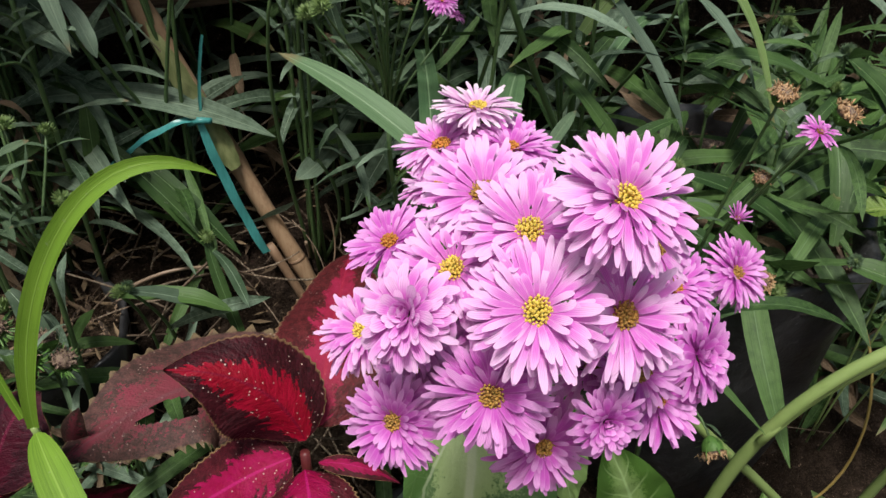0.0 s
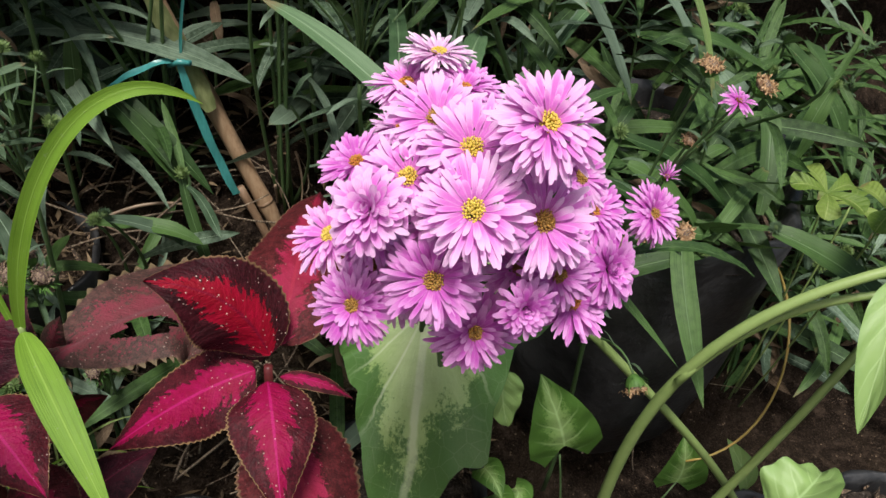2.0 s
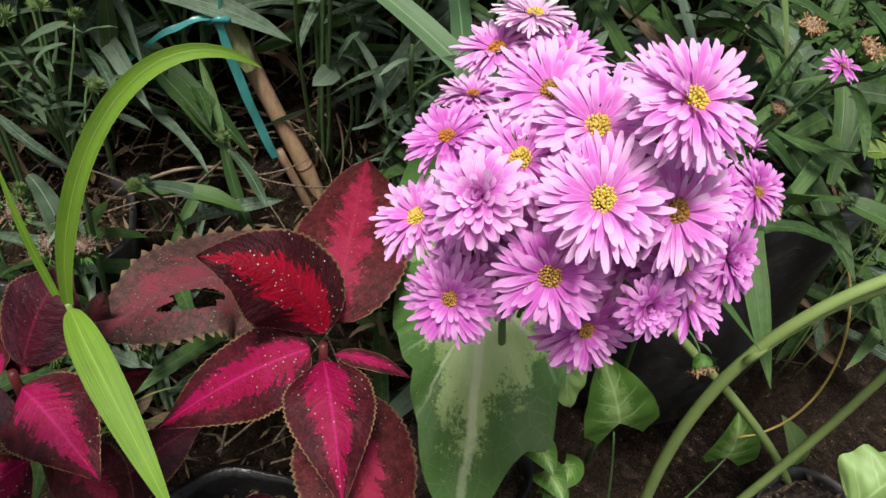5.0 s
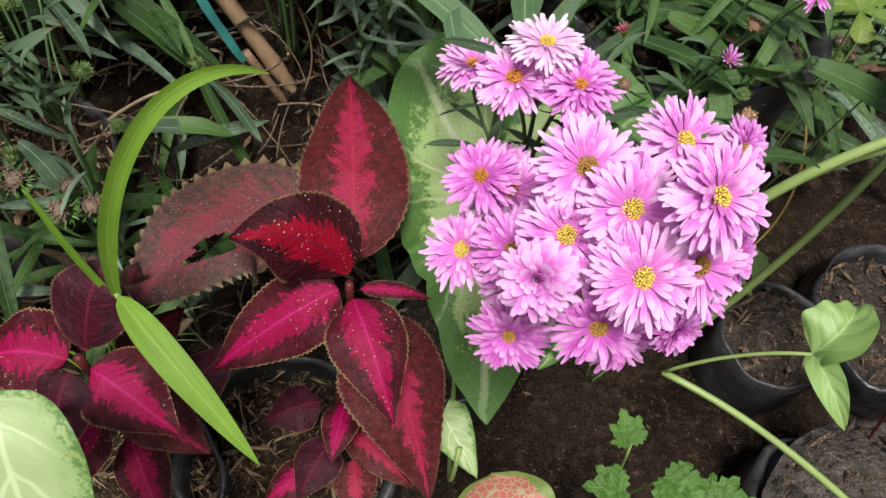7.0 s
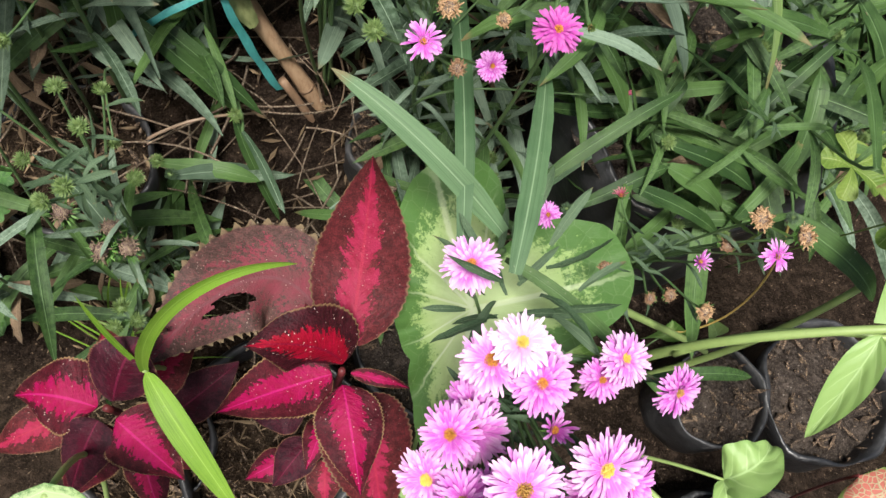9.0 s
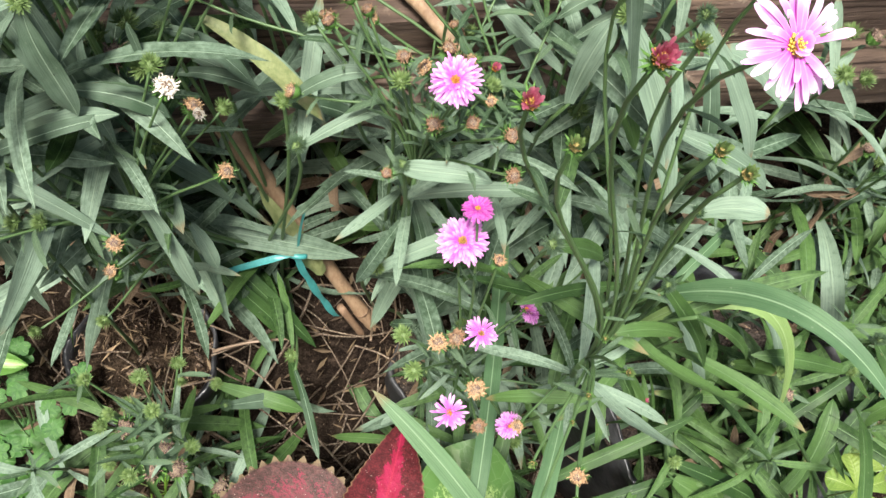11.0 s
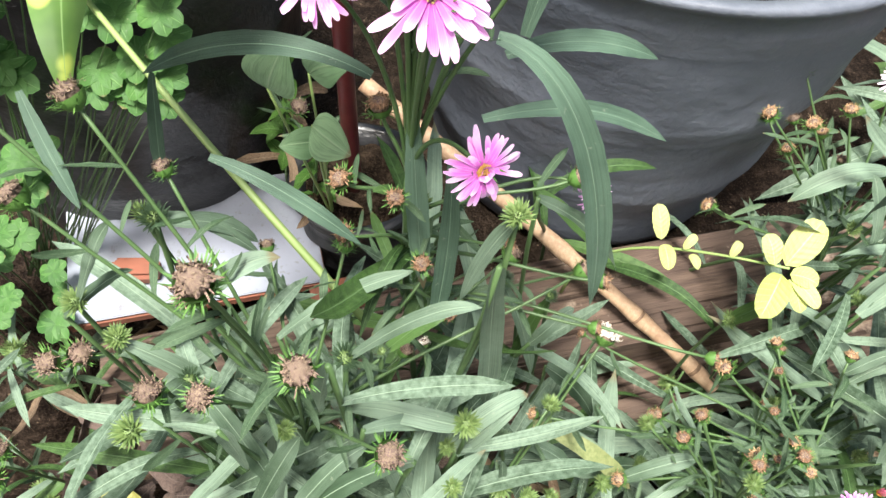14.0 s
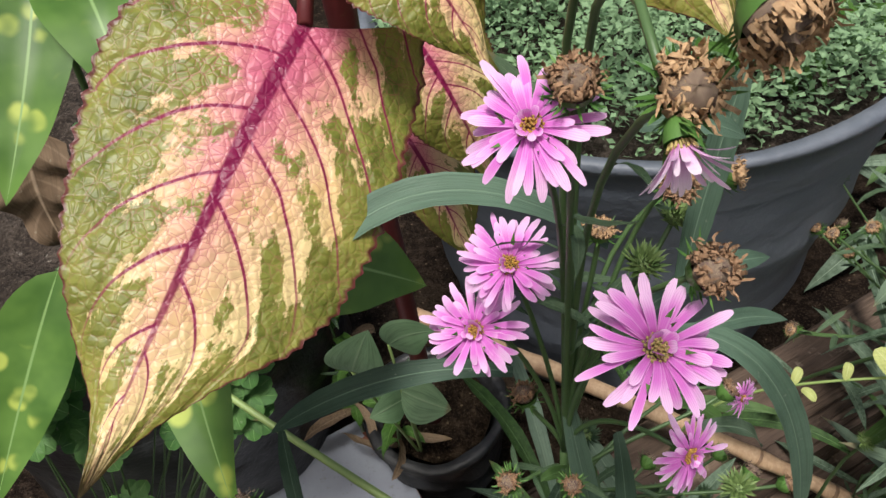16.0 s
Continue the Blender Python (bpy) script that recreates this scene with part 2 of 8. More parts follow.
def painted_leaf_material():
    """The big coleus leaf: magenta veins, a pink blush at the base, cream flesh and olive patches towards the edge."""
    n = Net("painted coleus leaf")
    u, v = n.uv()
    s = n.math("SUBTRACT", u, 0.5)
    a = n.math("MULTIPLY", n.math("ABSOLUTE", s), 2.0)
    left = n.math("GREATER_THAN", s, 0.0)
    warp = n.math("MULTIPLY", n.math("SUBTRACT", n.noise(24, 2), 0.5), 0.07)
    bend = n.math("MULTIPLY", a, n.math("ADD", n.math("MULTIPLY", left, -0.12), n.math("ADD", 0.27, n.math("MULTIPLY", a, 0.16))))
    along = n.math("ADD", n.math("SUBTRACT", v, bend), warp)
    big, mid, fine = n.noise(30, 4, 0.65), n.noise(110, 5, 0.72), n.noise(420, 3)
    phase = n.math("ADD", n.math("ADD", along, n.math("MULTIPLY", v, 0.10)), n.math("MULTIPLY", left, 0.06))
    wave = n.math("COSINE", n.math("MULTIPLY", phase, 6.2 * 6.283))
    between = n.step(wave, 0.75, -0.5)
    streak = n.leaf_noise(n.math("MULTIPLY", a, 4.0), n.math("ADD", n.math("MULTIPLY", along, 10.0), n.math("MULTIPLY", left, 13.0)), 4.0, 0.7)
    green = n.math("ADD", n.math("MULTIPLY", a, 0.60), n.math("MULTIPLY", n.math("SUBTRACT", streak, 0.5), 0.95))
    green = n.math("ADD", green, n.math("MULTIPLY", between, 0.17))
    green = n.math("ADD", green, n.math("MULTIPLY", left, 0.14))
    green = n.math("ADD", green, n.math("MULTIPLY", n.math("SUBTRACT", mid, 0.5), 0.85))
    green = n.math("ADD", green, n.math("MULTIPLY", n.step(a, 0.80, 1.0), 0.16))
    green = n.step(green, 0.385, 0.475)
    near = n.math("ADD", n.math("MULTIPLY", a, 0.90), n.math("MULTIPLY", v, 0.80))
    flesh = n.mix(n.step(n.math("ADD", near, n.math("MULTIPLY", mid, 0.30)), 0.55, 1.15), (0.68, 0.40, 0.26), (0.74, 0.58, 0.28))
    flesh = n.mix(n.math("MULTIPLY", n.step(big, 0.50, 0.66), 0.65), flesh, (0.66, 0.42, 0.17))
    flesh = n.mix(n.math("MULTIPLY", n.step(n.math("ADD", near, n.math("MULTIPLY", n.math("SUBTRACT", mid, 0.5), 0.4)), 0.62, 0.12), 0.85), flesh, (0.52, 0.075, 0.20))
    olive = n.mix(n.step(mid, 0.32, 0.7), (0.088, 0.108, 0.014), (0.225, 0.235, 0.045))
    olive = n.mix(n.math("MULTIPLY", n.step(big, 0.42, 0.6), 0.5), olive, (0.31, 0.29, 0.060))
    colour = n.mix(n.math("MULTIPLY", green, n.step(near, 0.12, 0.42)), flesh, olive)
    cell = n.step(n.voronoi(330, "DISTANCE_TO_EDGE"), 0.055, 0.0)
    wide = n.step(n.voronoi(150, "DISTANCE_TO_EDGE"), 0.022, 0.0)
    strong = n.step(near, 1.1, 0.15)
    web = n.math("MAXIMUM", n.math("MULTIPLY", cell, n.math("ADD", 0.16, n.math("MULTIPLY", strong, 0.55))), n.math("MULTIPLY", wide, n.math("ADD", 0.25, n.math("MULTIPLY", strong, 0.6))))
    colour = n.mix(web, colour, (0.36, 0.05, 0.10))
    halo = n.math("MULTIPLY", n.step(wave, 0.90, 1.0), n.step(near, 1.2, 0.3))
    colour = n.mix(n.math("MULTIPLY", halo, 0.45), colour, (0.50, 0.08, 0.16))
    vein = n.step(wave, 0.975, 0.997)
    colour = n.mix(n.math("MULTIPLY", vein, n.step(near, 1.75, 0.7)), colour, (0.22, 0.012, 0.060))
    rib = n.math("SUBTRACT", 0.060, n.math("MULTIPLY", v, 0.045))
    colour = n.mix(n.math("MULTIPLY", n.step(n.math("SUBTRACT", a, rib), 0.012, -0.012), n.step(v, 1.5, 0.4)), colour, (0.20, 0.005, 0.055))
    colour = n.mix(n.step(n.math("ADD", a, n.math("MULTIPLY", mid, 0.08)), 0.995, 1.03), colour, (0.11, 0.025, 0.022))
    colour = n.mix(n.math("MULTIPLY", n.step(v, 0.88, 0.98), 0.85), colour, (0.14, 0.085, 0.035))
    hump = n.math("ADD", n.math("MULTIPLY", n.step(wave, 1.0, 0.2), 1.1), n.math("MULTIPLY", n.step(n.voronoi(150, "DISTANCE_TO_EDGE"), 0.0, 0.25), 0.9))
    n.bump(n.math("ADD", hump, n.math("ADD", n.math("MULTIPLY", n.step(n.voronoi(330, "DISTANCE_TO_EDGE"), 0.0, 0.2), 0.35), n.math("MULTIPLY", fine, 0.25))), 0.45, 0.0009)
    return n.done(colour, n.math("ADD", 0.36, n.math("MULTIPLY", fine, 0.15)), 0.42, 0.20)


PAINTED_LEAF = painted_leaf_material()


def pale_leaf_material(name, pale, mid_green, dark, rim, veins=0.5):
    """Arrowhead vine: pale middle, soft white veins, green speckle towards the rim."""
    n = Net(name)
    u, v = n.uv()
    s = n.math("SUBTRACT", u, 0.5)
    a = n.math("MULTIPLY", n.math("ABSOLUTE", s), 2.0)
    side = n.math("MULTIPLY", n.math("GREATER_THAN", s, 0.0), 3.7)
    warp = n.math("MULTIPLY", n.math("SUBTRACT", n.noise(30, 2), 0.5), 0.12)
    along = n.math("ADD", n.math("SUBTRACT", v, n.math("MULTIPLY", a, 0.34)), warp)
    big, speck = n.noise(24, 4, 0.6), n.noise(260, 5, 0.8)
    streak = n.leaf_noise(n.math("MULTIPLY", a, 3.0), n.math("ADD", n.math("MULTIPLY", along, 9.0), side), 5.0, 0.75)
    wave = n.math("SINE", n.math("MULTIPLY", n.math("ADD", along, n.math("MULTIPLY", side, 0.06)), 4.2 * 6.283))
    t = n.math("ADD", n.math("MULTIPLY", a, 0.8), n.math("ADD", n.math("MULTIPLY", big, 0.3), n.math("MULTIPLY", streak, 0.5)))
    colour = n.mix(n.step(t, rim - 0.35, rim + 0.15), pale, mid_green)
    colour = n.mix(n.step(n.math("ADD", n.math("MULTIPLY", t, 0.8), n.math("MULTIPLY", speck, 0.9)), rim + 0.22, rim + 0.40), colour, dark)
    white = tuple(min(1.0, c * 1.2 + 0.10) for c in pale)
    colour = n.mix(n.math("MULTIPLY", n.math("MULTIPLY", n.step(wave, 0.90, 1.0), n.step(a, 0.95, 0.2)), veins), colour, white)
    colour = n.mix(n.math("MULTIPLY", n.step(a, 0.06, 0.015), 0.8), colour, white)
    n.bump(n.math("ADD", n.math("MULTIPLY", wave, -0.5), n.math("ADD", n.math("MULTIPLY", streak, 1.2), n.math("MULTIPLY", speck, 0.3))), 0.45, 0.0013)
    return n.done(colour, n.math("ADD", 0.34, n.math("MULTIPLY", speck, 0.15)), 0.45, 0.25)


PALE_LEAF = pale_leaf_material("pale arrowhead leaf", (0.36, 0.47, 0.22), (0.27, 0.39, 0.14), (0.09, 0.19, 0.045), 1.02, 0.7)


def palmate_leaf_material():
    """A big arrowhead leaf: pale middle, white veins that spread from the stalk, green mottling towards the rim."""
    n = Net("pale palmate leaf")
    u, v = n.uv()
    big, mid, speck = n.noise(20, 4, 0.6), n.noise(85, 5, 0.75), n.noise(300, 5, 0.8)
    flame = n.leaf_noise(n.math("MULTIPLY", u, 34.0), n.math("MULTIPLY", v, 2.6), 5.0, 0.75)
    t = n.math("ADD", n.math("MULTIPLY", v, 0.85), n.math("ADD", n.math("MULTIPLY", big, 0.30), n.math("MULTIPLY", flame, 0.45)))
    colour = n.mix(n.step(t, 0.50, 1.10), (0.45, 0.57, 0.27), (0.27, 0.40, 0.13))
    mottle = n.math("ADD", n.math("MULTIPLY", t, 0.85), n.math("ADD", n.math("MULTIPLY", mid, 0.55), n.math("MULTIPLY", speck, 0.45)))
    colour = n.mix(n.step(mottle, 1.25, 1.36), colour, (0.075, 0.165, 0.040))
    white = (0.58, 0.66, 0.42)
    wob = n.math("MULTIPLY", n.math("SUBTRACT", big, 0.5), 0.05)
    for turn, width, end in ((0.547, 0.0050, 1.25), (0.825, 0.0045, 1.2), (0.117, 0.0045, 1.2), (0.256, 0.0030, 1.1), (0.385, 0.0030, 1.1), (0.470, 0.0026, 1.1), (0.655, 0.0028, 1.1), (0.735, 0.0024, 1.0), (0.045, 0.0024, 1.0), (0.185, 0.0024, 1.0)):
        off = n.math("ABSOLUTE", n.math("SUBTRACT", n.math("ADD", u, n.math("MULTIPLY", wob, v)), turn))
        near = n.math("MULTIPLY", off, v)
        line = n.math("MULTIPLY", n.step(near, width, width * 0.35), n.step(v, end, 0.35))
        colour = n.mix(n.math("MULTIPLY", line, 0.75), colour, white)
    net = n.step(n.voronoi(75, "DISTANCE_TO_EDGE"), 0.035, 0.0)
    colour = n.mix(n.math("MULTIPLY", net, 0.07), colour, white)
    n.bump(n.math("ADD", n.math("MULTIPLY", flame, 1.6), n.math("ADD", mid, n.math("MULTIPLY", n.voronoi(75), 0.8))), 0.55, 0.0016)
    return n.done(colour, n.math("ADD", 0.36, n.math("MULTIPLY", speck, 0.15)), 0.42, 0.22)


PALMATE_LEAF = palmate_leaf_material()
HEART_LEAF = pale_leaf_material("heart leaf", (0.33, 0.50, 0.17), (0.13, 0.27, 0.05), (0.09, 0.20, 0.035), 0.72)
LIGHT_LEAF = pale_leaf_material("light green vine leaf", (0.26, 0.40, 0.13), (0.21, 0.35, 0.10), (0.15, 0.28, 0.07), 1.2)


def spotted_leaf_material():
    n = Net("gold dust leaf")
    u, v = n.uv()
    a = n.math("MULTIPLY", n.math("ABSOLUTE", n.math("SUBTRACT", u, 0.5)), 2.0)
    spots = n.step(n.math("ADD", n.voronoi(78), n.math("MULTIPLY", n.noise(90, 2), 0.25)), 0.60, 0.38)
    some = n.step(n.noise(22, 3), 0.50, 0.60)
    colour = n.mix(n.step(n.noise(30, 3), 0.3, 0.7), (0.052, 0.125, 0.020), (0.115, 0.225, 0.042))
    colour = n.mix(n.math("MULTIPLY", spots, some), colour, (0.42, 0.50, 0.10))
    colour = n.mix(n.step(a, 0.05, 0.01), colour, (0.22, 0.36, 0.12))
    n.bump(n.noise(200, 3), 0.12, 0.0006)
    return n.done(colour, 0.42, 0.35, 0.25)


SPOTTED_LEAF = spotted_leaf_material()


def caladium_material():
    n = Net("pink veined leaf")
    u, v = n.uv()
    a = n.math("MULTIPLY", n.math("ABSOLUTE", n.math("SUBTRACT", u, 0.5)), 2.0)
    net = n.step(n.voronoi(190, "DISTANCE_TO_EDGE"), 0.12, 0.02)
    colour = n.mix(net, (0.44, 0.13, 0.10), (0.40, 0.33, 0.20))
    colour = n.mix(n.step(n.math("ADD", a, n.math("MULTIPLY", n.noise(45, 3), 0.5)), 0.98, 1.12), colour, (0.17, 0.24, 0.06))
    n.bump(net, 0.4, 0.001)
    return n.done(colour, 0.5, 0.35, 0.2)


CALADIUM = caladium_material()


def petal_material(name, root, body, tip):
    n = Net(name)
    u, v = n.uv()
    a = n.math("MULTIPLY", n.math("ABSOLUTE", n.math("SUBTRACT", u, 0.5)), 2.0)
    rnd = n.random("island")
    shade = n.math("ADD", v, n.math("MULTIPLY", n.math("SUBTRACT", rnd, 0.5), 0.5))
    colour = n.mix(n.step(v, 0.0, 0.28), root, body)
    colour = n.mix(n.math("MULTIPLY", n.step(shade, 0.42, 1.0), 0.9), colour, tip)
    colour = n.mix(n.math("MULTIPLY", n.step(a, 0.55, 1.0), 0.35), colour, tip)
    streak = n.math("SINE", n.math("MULTIPLY", u, 31.0))
    colour = n.mix(n.math("MULTIPLY", n.step(streak, 0.3, 1.0), 0.28), colour, tuple(c * 0.6 for c in body))
    n.bump(n.math("MULTIPLY", streak, 0.5), 0.3, 0.0004)
    return n.done(colour, 0.55, 0.25, 0.35)


PETAL_PINK = petal_material("lilac pink petals", (0.46, 0.05, 0.38), (0.73, 0.195, 0.655), (0.95, 0.65, 0.92))
PETAL_DEEP = petal_material("deep pink petals", (0.40, 0.035, 0.33), (0.62, 0.115, 0.56), (0.90, 0.47, 0.86))
PETAL_PALE = petal_material("pale pink petals", (0.62, 0.15, 0.48), (0.82, 0.46, 0.76), (0.95, 0.82, 0.92))
PETAL_MAGENTA = petal_material("magenta petals", (0.50, 0.05, 0.30), (0.55, 0.07, 0.42), (0.66, 0.18, 0.52))
PETAL_RED = petal_material("red pink petals", (0.40, 0.05, 0.12), (0.46, 0.08, 0.16), (0.56, 0.20, 0.25))


def grain_material(name, a, b, c=None, per="island", rough=0.6, scale=400.0, spec=0.3):
    n = Net(name)
    colour = n.mix(n.random(per), a, b)
    if c:
        colour = n.mix(n.step(n.noise(scale, 2), 0.5, 0.62), colour, c)
    n.bump(n.noise(scale * 1.5, 2), 0.25, 0.0004)
    return n.done(colour, rough, spec)


DISC_YELLOW = grain_material("yellow disc florets", (0.74, 0.58, 0.07), (0.58, 0.38, 0.05), (0.78, 0.66, 0.22))
DISC_BROWN = grain_material("faded disc florets", (0.42, 0.20, 0.04), (0.20, 0.10, 0.04), (0.60, 0.42, 0.10))
DISC_RED = grain_material("reddish disc florets", (0.55, 0.22, 0.04), (0.38, 0.08, 0.04), (0.72, 0.45, 0.06))
DISC_GREEN = grain_material("green yellow disc", (0.30, 0.30, 0.08), (0.46, 0.38, 0.12), (0.50, 0.25, 0.20))
DRY_PETAL = grain_material("dry brown petals", (0.28, 0.155, 0.085), (0.10, 0.052, 0.03), (0.38, 0.25, 0.15), rough=0.8)
DRY_PALE = grain_material("dry straw petals", (0.47, 0.28, 0.14), (0.23, 0.125, 0.065), (0.55, 0.41, 0.25), rough=0.8)
DRY_DARK = grain_material("dry dark seed head", (0.135, 0.082, 0.080), (0.055, 0.032, 0.040), (0.42, 0.34, 0.20), rough=0.9, spec=0.1)
BRACT = grain_material("green bracts", (0.05, 0.13, 0.025), (0.10, 0.20, 0.045), rough=0.5)
BUD_GREEN = grain_material("light green bud", (0.070, 0.122, 0.034), (0.155, 0.222, 0.074), rough=0.5)
FLUFF = grain_material("white seed fluff", (0.62, 0.54, 0.44), (0.72, 0.68, 0.60), rough=0.9)


def stem_material(name, a, b, spots=0.3):
    n = Net(name)
    colour = n.mix(n.noise(55, 3), a, b)
    colour = n.mix(n.math("MULTIPLY", n.step(n.noise(300, 3), 0.6, 0.75), spots), colour, (0.10, 0.07, 0.03))
    n.bump(n.noise(420, 2), 0.2, 0.0005)
    return n.done(colour, 0.45, 0.4)


STEM_GREEN = stem_material("green stem", (0.045, 0.090, 0.030), (0.095, 0.160, 0.060))
STEM_PALE = stem_material("pale green petiole", (0.18, 0.265, 0.075), (0.27, 0.355, 0.13), 0.15)
STEM_MAROON = stem_material("maroon stem", (0.06, 0.008, 0.012), (0.12, 0.02, 0.02))
STEM_TAN = stem_material("tan runner", (0.36, 0.24, 0.05), (0.45, 0.33, 0.10))
TWIG = stem_material("dry twig", (0.16, 0.11, 0.07), (0.28, 0.20, 0.14), 0.5)


def bamboo_material(name, a, b, c):
    n = Net(name)
    fibre = n.noise(30, 5, 0.65, stretch=(9.0, 9.0, 0.6))
    colour = n.mix(n.step(fibre, 0.3, 0.7), a, b)
    colour = n.mix(n.math("MULTIPLY", n.step(n.noise(18, 4, 0.7), 0.52, 0.66), 0.75), colour, c)
    n.bump(fibre, 0.35, 0.001)
    return n.done(colour, 0.55, 0.35)


BAMBOO_TAN = bamboo_material("dry bamboo", (0.35, 0.225, 0.135), (0.46, 0.325, 0.21), (0.22, 0.13, 0.08))
BAMBOO_GREEN = bamboo_material("weathered bamboo", (0.27, 0.17, 0.10), (0.36, 0.245, 0.15), (0.16, 0.105, 0.065))
HUSK = bamboo_material("greenish husk", (0.13, 0.16, 0.06), (0.21, 0.23, 0.10), (0.29, 0.24, 0.13))


def string_material():
    n = Net("teal plastic string")
    fibre = n.noise(60, 3, 0.6, stretch=(6.0, 6.0, 1.0))
    colour = n.mix(fibre, (0.03, 0.20, 0.19), (0.10, 0.42, 0.40))
    n.bump(fibre, 0.3, 0.0006)
    return n.done(colour, 0.3, 0.6, 0.25)


STRING = string_material()


def soil_material(name, a, b, c, chips=(0.28, 0.20, 0.13)):
    n = Net(name)
    big, mid, fine = n.noise(7, 4, 0.6), n.noise(60, 5, 0.65), n.noise(420, 3, 0.7)
    colour = n.mix(n.step(big, 0.35, 0.65), a, b)
    colour = n.mix(n.step(mid, 0.45, 0.7), colour, c)
    colour = n.mix(n.math("MULTIPLY", n.step(n.voronoi(130), 0.2, 0.1), n.step(mid, 0.5, 0.56)), colour, chips)
    colour = n.mix(n.math("MULTIPLY", n.step(fine, 0.52, 0.66), 0.55), colour, tuple(k * 1.5 for k in c))
    colour = n.mix(n.math("MULTIPLY", n.step(fine, 0.46, 0.34), 0.6), colour, tuple(k * 0.45 for k in a))
    height = n.math("ADD", n.math("MULTIPLY", mid, 2.0), n.math("ADD", fine, n.math("MULTIPLY", n.voronoi(95), -1.2)))
    n.bump(height, 1.0, 0.010)
    return n.done(colour, 0.95, 0.06)


SOIL = soil_material("dark brown soil", (0.018, 0.012, 0.009), (0.036, 0.025, 0.017), (0.075, 0.052, 0.037))
POT_SOIL = soil_material("pot soil", (0.052, 0.041, 0.034), (0.082, 0.065, 0.054), (0.14, 0.112, 0.092), (0.36, 0.31, 0.26))
STONY_SOIL = soil_material("grey stony soil", (0.085, 0.072, 0.062), (0.13, 0.112, 0.098), (0.19, 0.165, 0.145), (0.34, 0.30, 0.26))
LITTER = soil_material("soil with dry husks", (0.018, 0.012, 0.008), (0.034, 0.023, 0.015), (0.09, 0.062, 0.04), (0.30, 0.22, 0.13))


def plastic_material(name, base, dust_and_sheen, amount, rough=0.35):
    n = Net(name)
    big, wrinkle = n.noise(9, 4, 0.6), n.noise(38, 4, 0.6)
    # mottled paler patches: dust, with the plastic's sheen painted into the same colour
    dust = n.math("MULTIPLY", n.step(n.math("ADD", big, n.math("MULTIPLY", n.noise(160, 4, 0.7), 0.4)), 0.55, 0.95), amount)
    colour = n.mix(dust, base, dust_and_sheen)
    scratch = n.step(n.noise(70, 3, 0.7, stretch=(1.0, 1.0, 7.0)), 0.66, 0.72)
    colour = n.mix(n.math("MULTIPLY", scratch, 0.22), colour, (0.35, 0.36, 0.38))
    n.bump(wrinkle, 0.5, 0.006)
    return n.done(colour, n.math("ADD", rough, n.math("MULTIPLY", dust, 0.4)), 0.5)


# second grey is lifted to paint in the sheen on the plastic
BAG = plastic_material("black nursery bag plastic", (0.009, 0.009, 0.010), (0.060, 0.060, 0.062), 0.7, 0.3)
POT_BLACK = plastic_material("grey black pot plastic", (0.092, 0.104, 0.128), (0.140, 0.155, 0.185), 0.7, 0.5)


def wood_material():
    n = Net("weathered timber")
    grain = n.noise(16, 6, 0.7, stretch=(0.6, 9.0, 9.0))
    broad = n.noise(8, 3)
    colour = n.mix(n.step(grain, 0.32, 0.68), (0.042, 0.028, 0.021), (0.155, 0.108, 0.078))
    colour = n.mix(n.math("MULTIPLY", n.step(broad, 0.42, 0.65), 0.7), colour, (0.10, 0.070, 0.056))
    colour = n.mix(n.math("MULTIPLY", n.step(n.noise(40, 4, 0.7), 0.58, 0.72), 0.6), colour, (0.34, 0.27, 0.20))
    crack = n.step(n.noise(11, 4, 0.5, stretch=(0.35, 14.0, 14.0)), 0.40, 0.34)
    colour = n.mix(n.math("MULTIPLY", crack, 0.8), colour, (0.03, 0.018, 0.012))
    n.bump(n.math("SUBTRACT", grain, n.math("MULTIPLY", crack, 1.2)), 0.8, 0.006)
    return n.done(colour, 0.85, 0.2)


WOOD = wood_material()


def mineral_material(name, a, b, stain, rough=0.4, grains=120.0):
    n = Net(name)
    colour = n.mix(n.step(n.noise(14, 4), 0.35, 0.65), a, b)
    colour = n.mix(n.math("MULTIPLY", n.step(n.noise(grains, 4, 0.7), 0.56, 0.72), 0.6), colour, stain)
    n.bump(n.noise(grains, 4), 0.25, 0.0015)
    return n.done(colour, rough, 0.4)


TILE = mineral_material("white glazed tile", (0.29, 0.315, 0.36), (0.24, 0.255, 0.30), (0.15, 0.14, 0.125), 0.3)
BRICK = mineral_material("red brick", (0.24, 0.085, 0.05), (0.17, 0.065, 0.04), (0.11, 0.06, 0.04), 0.85)
CRUMBS = grain_material("crumbs", (0.075, 0.052, 0.036), (0.025, 0.017, 0.012), (0.20, 0.14, 0.09), rough=0.9)
STRAW = grain_material("straw bits", (0.27, 0.19, 0.11), (0.07, 0.048, 0.03), rough=0.85)


# ---- geometry helpers ----
ORIGIN = {}


def arr(*v):
    return np.array(v, float)


def unit(v):
    v = np.asarray(v, float)
    return v / (np.linalg.norm(v) + 1e-12)


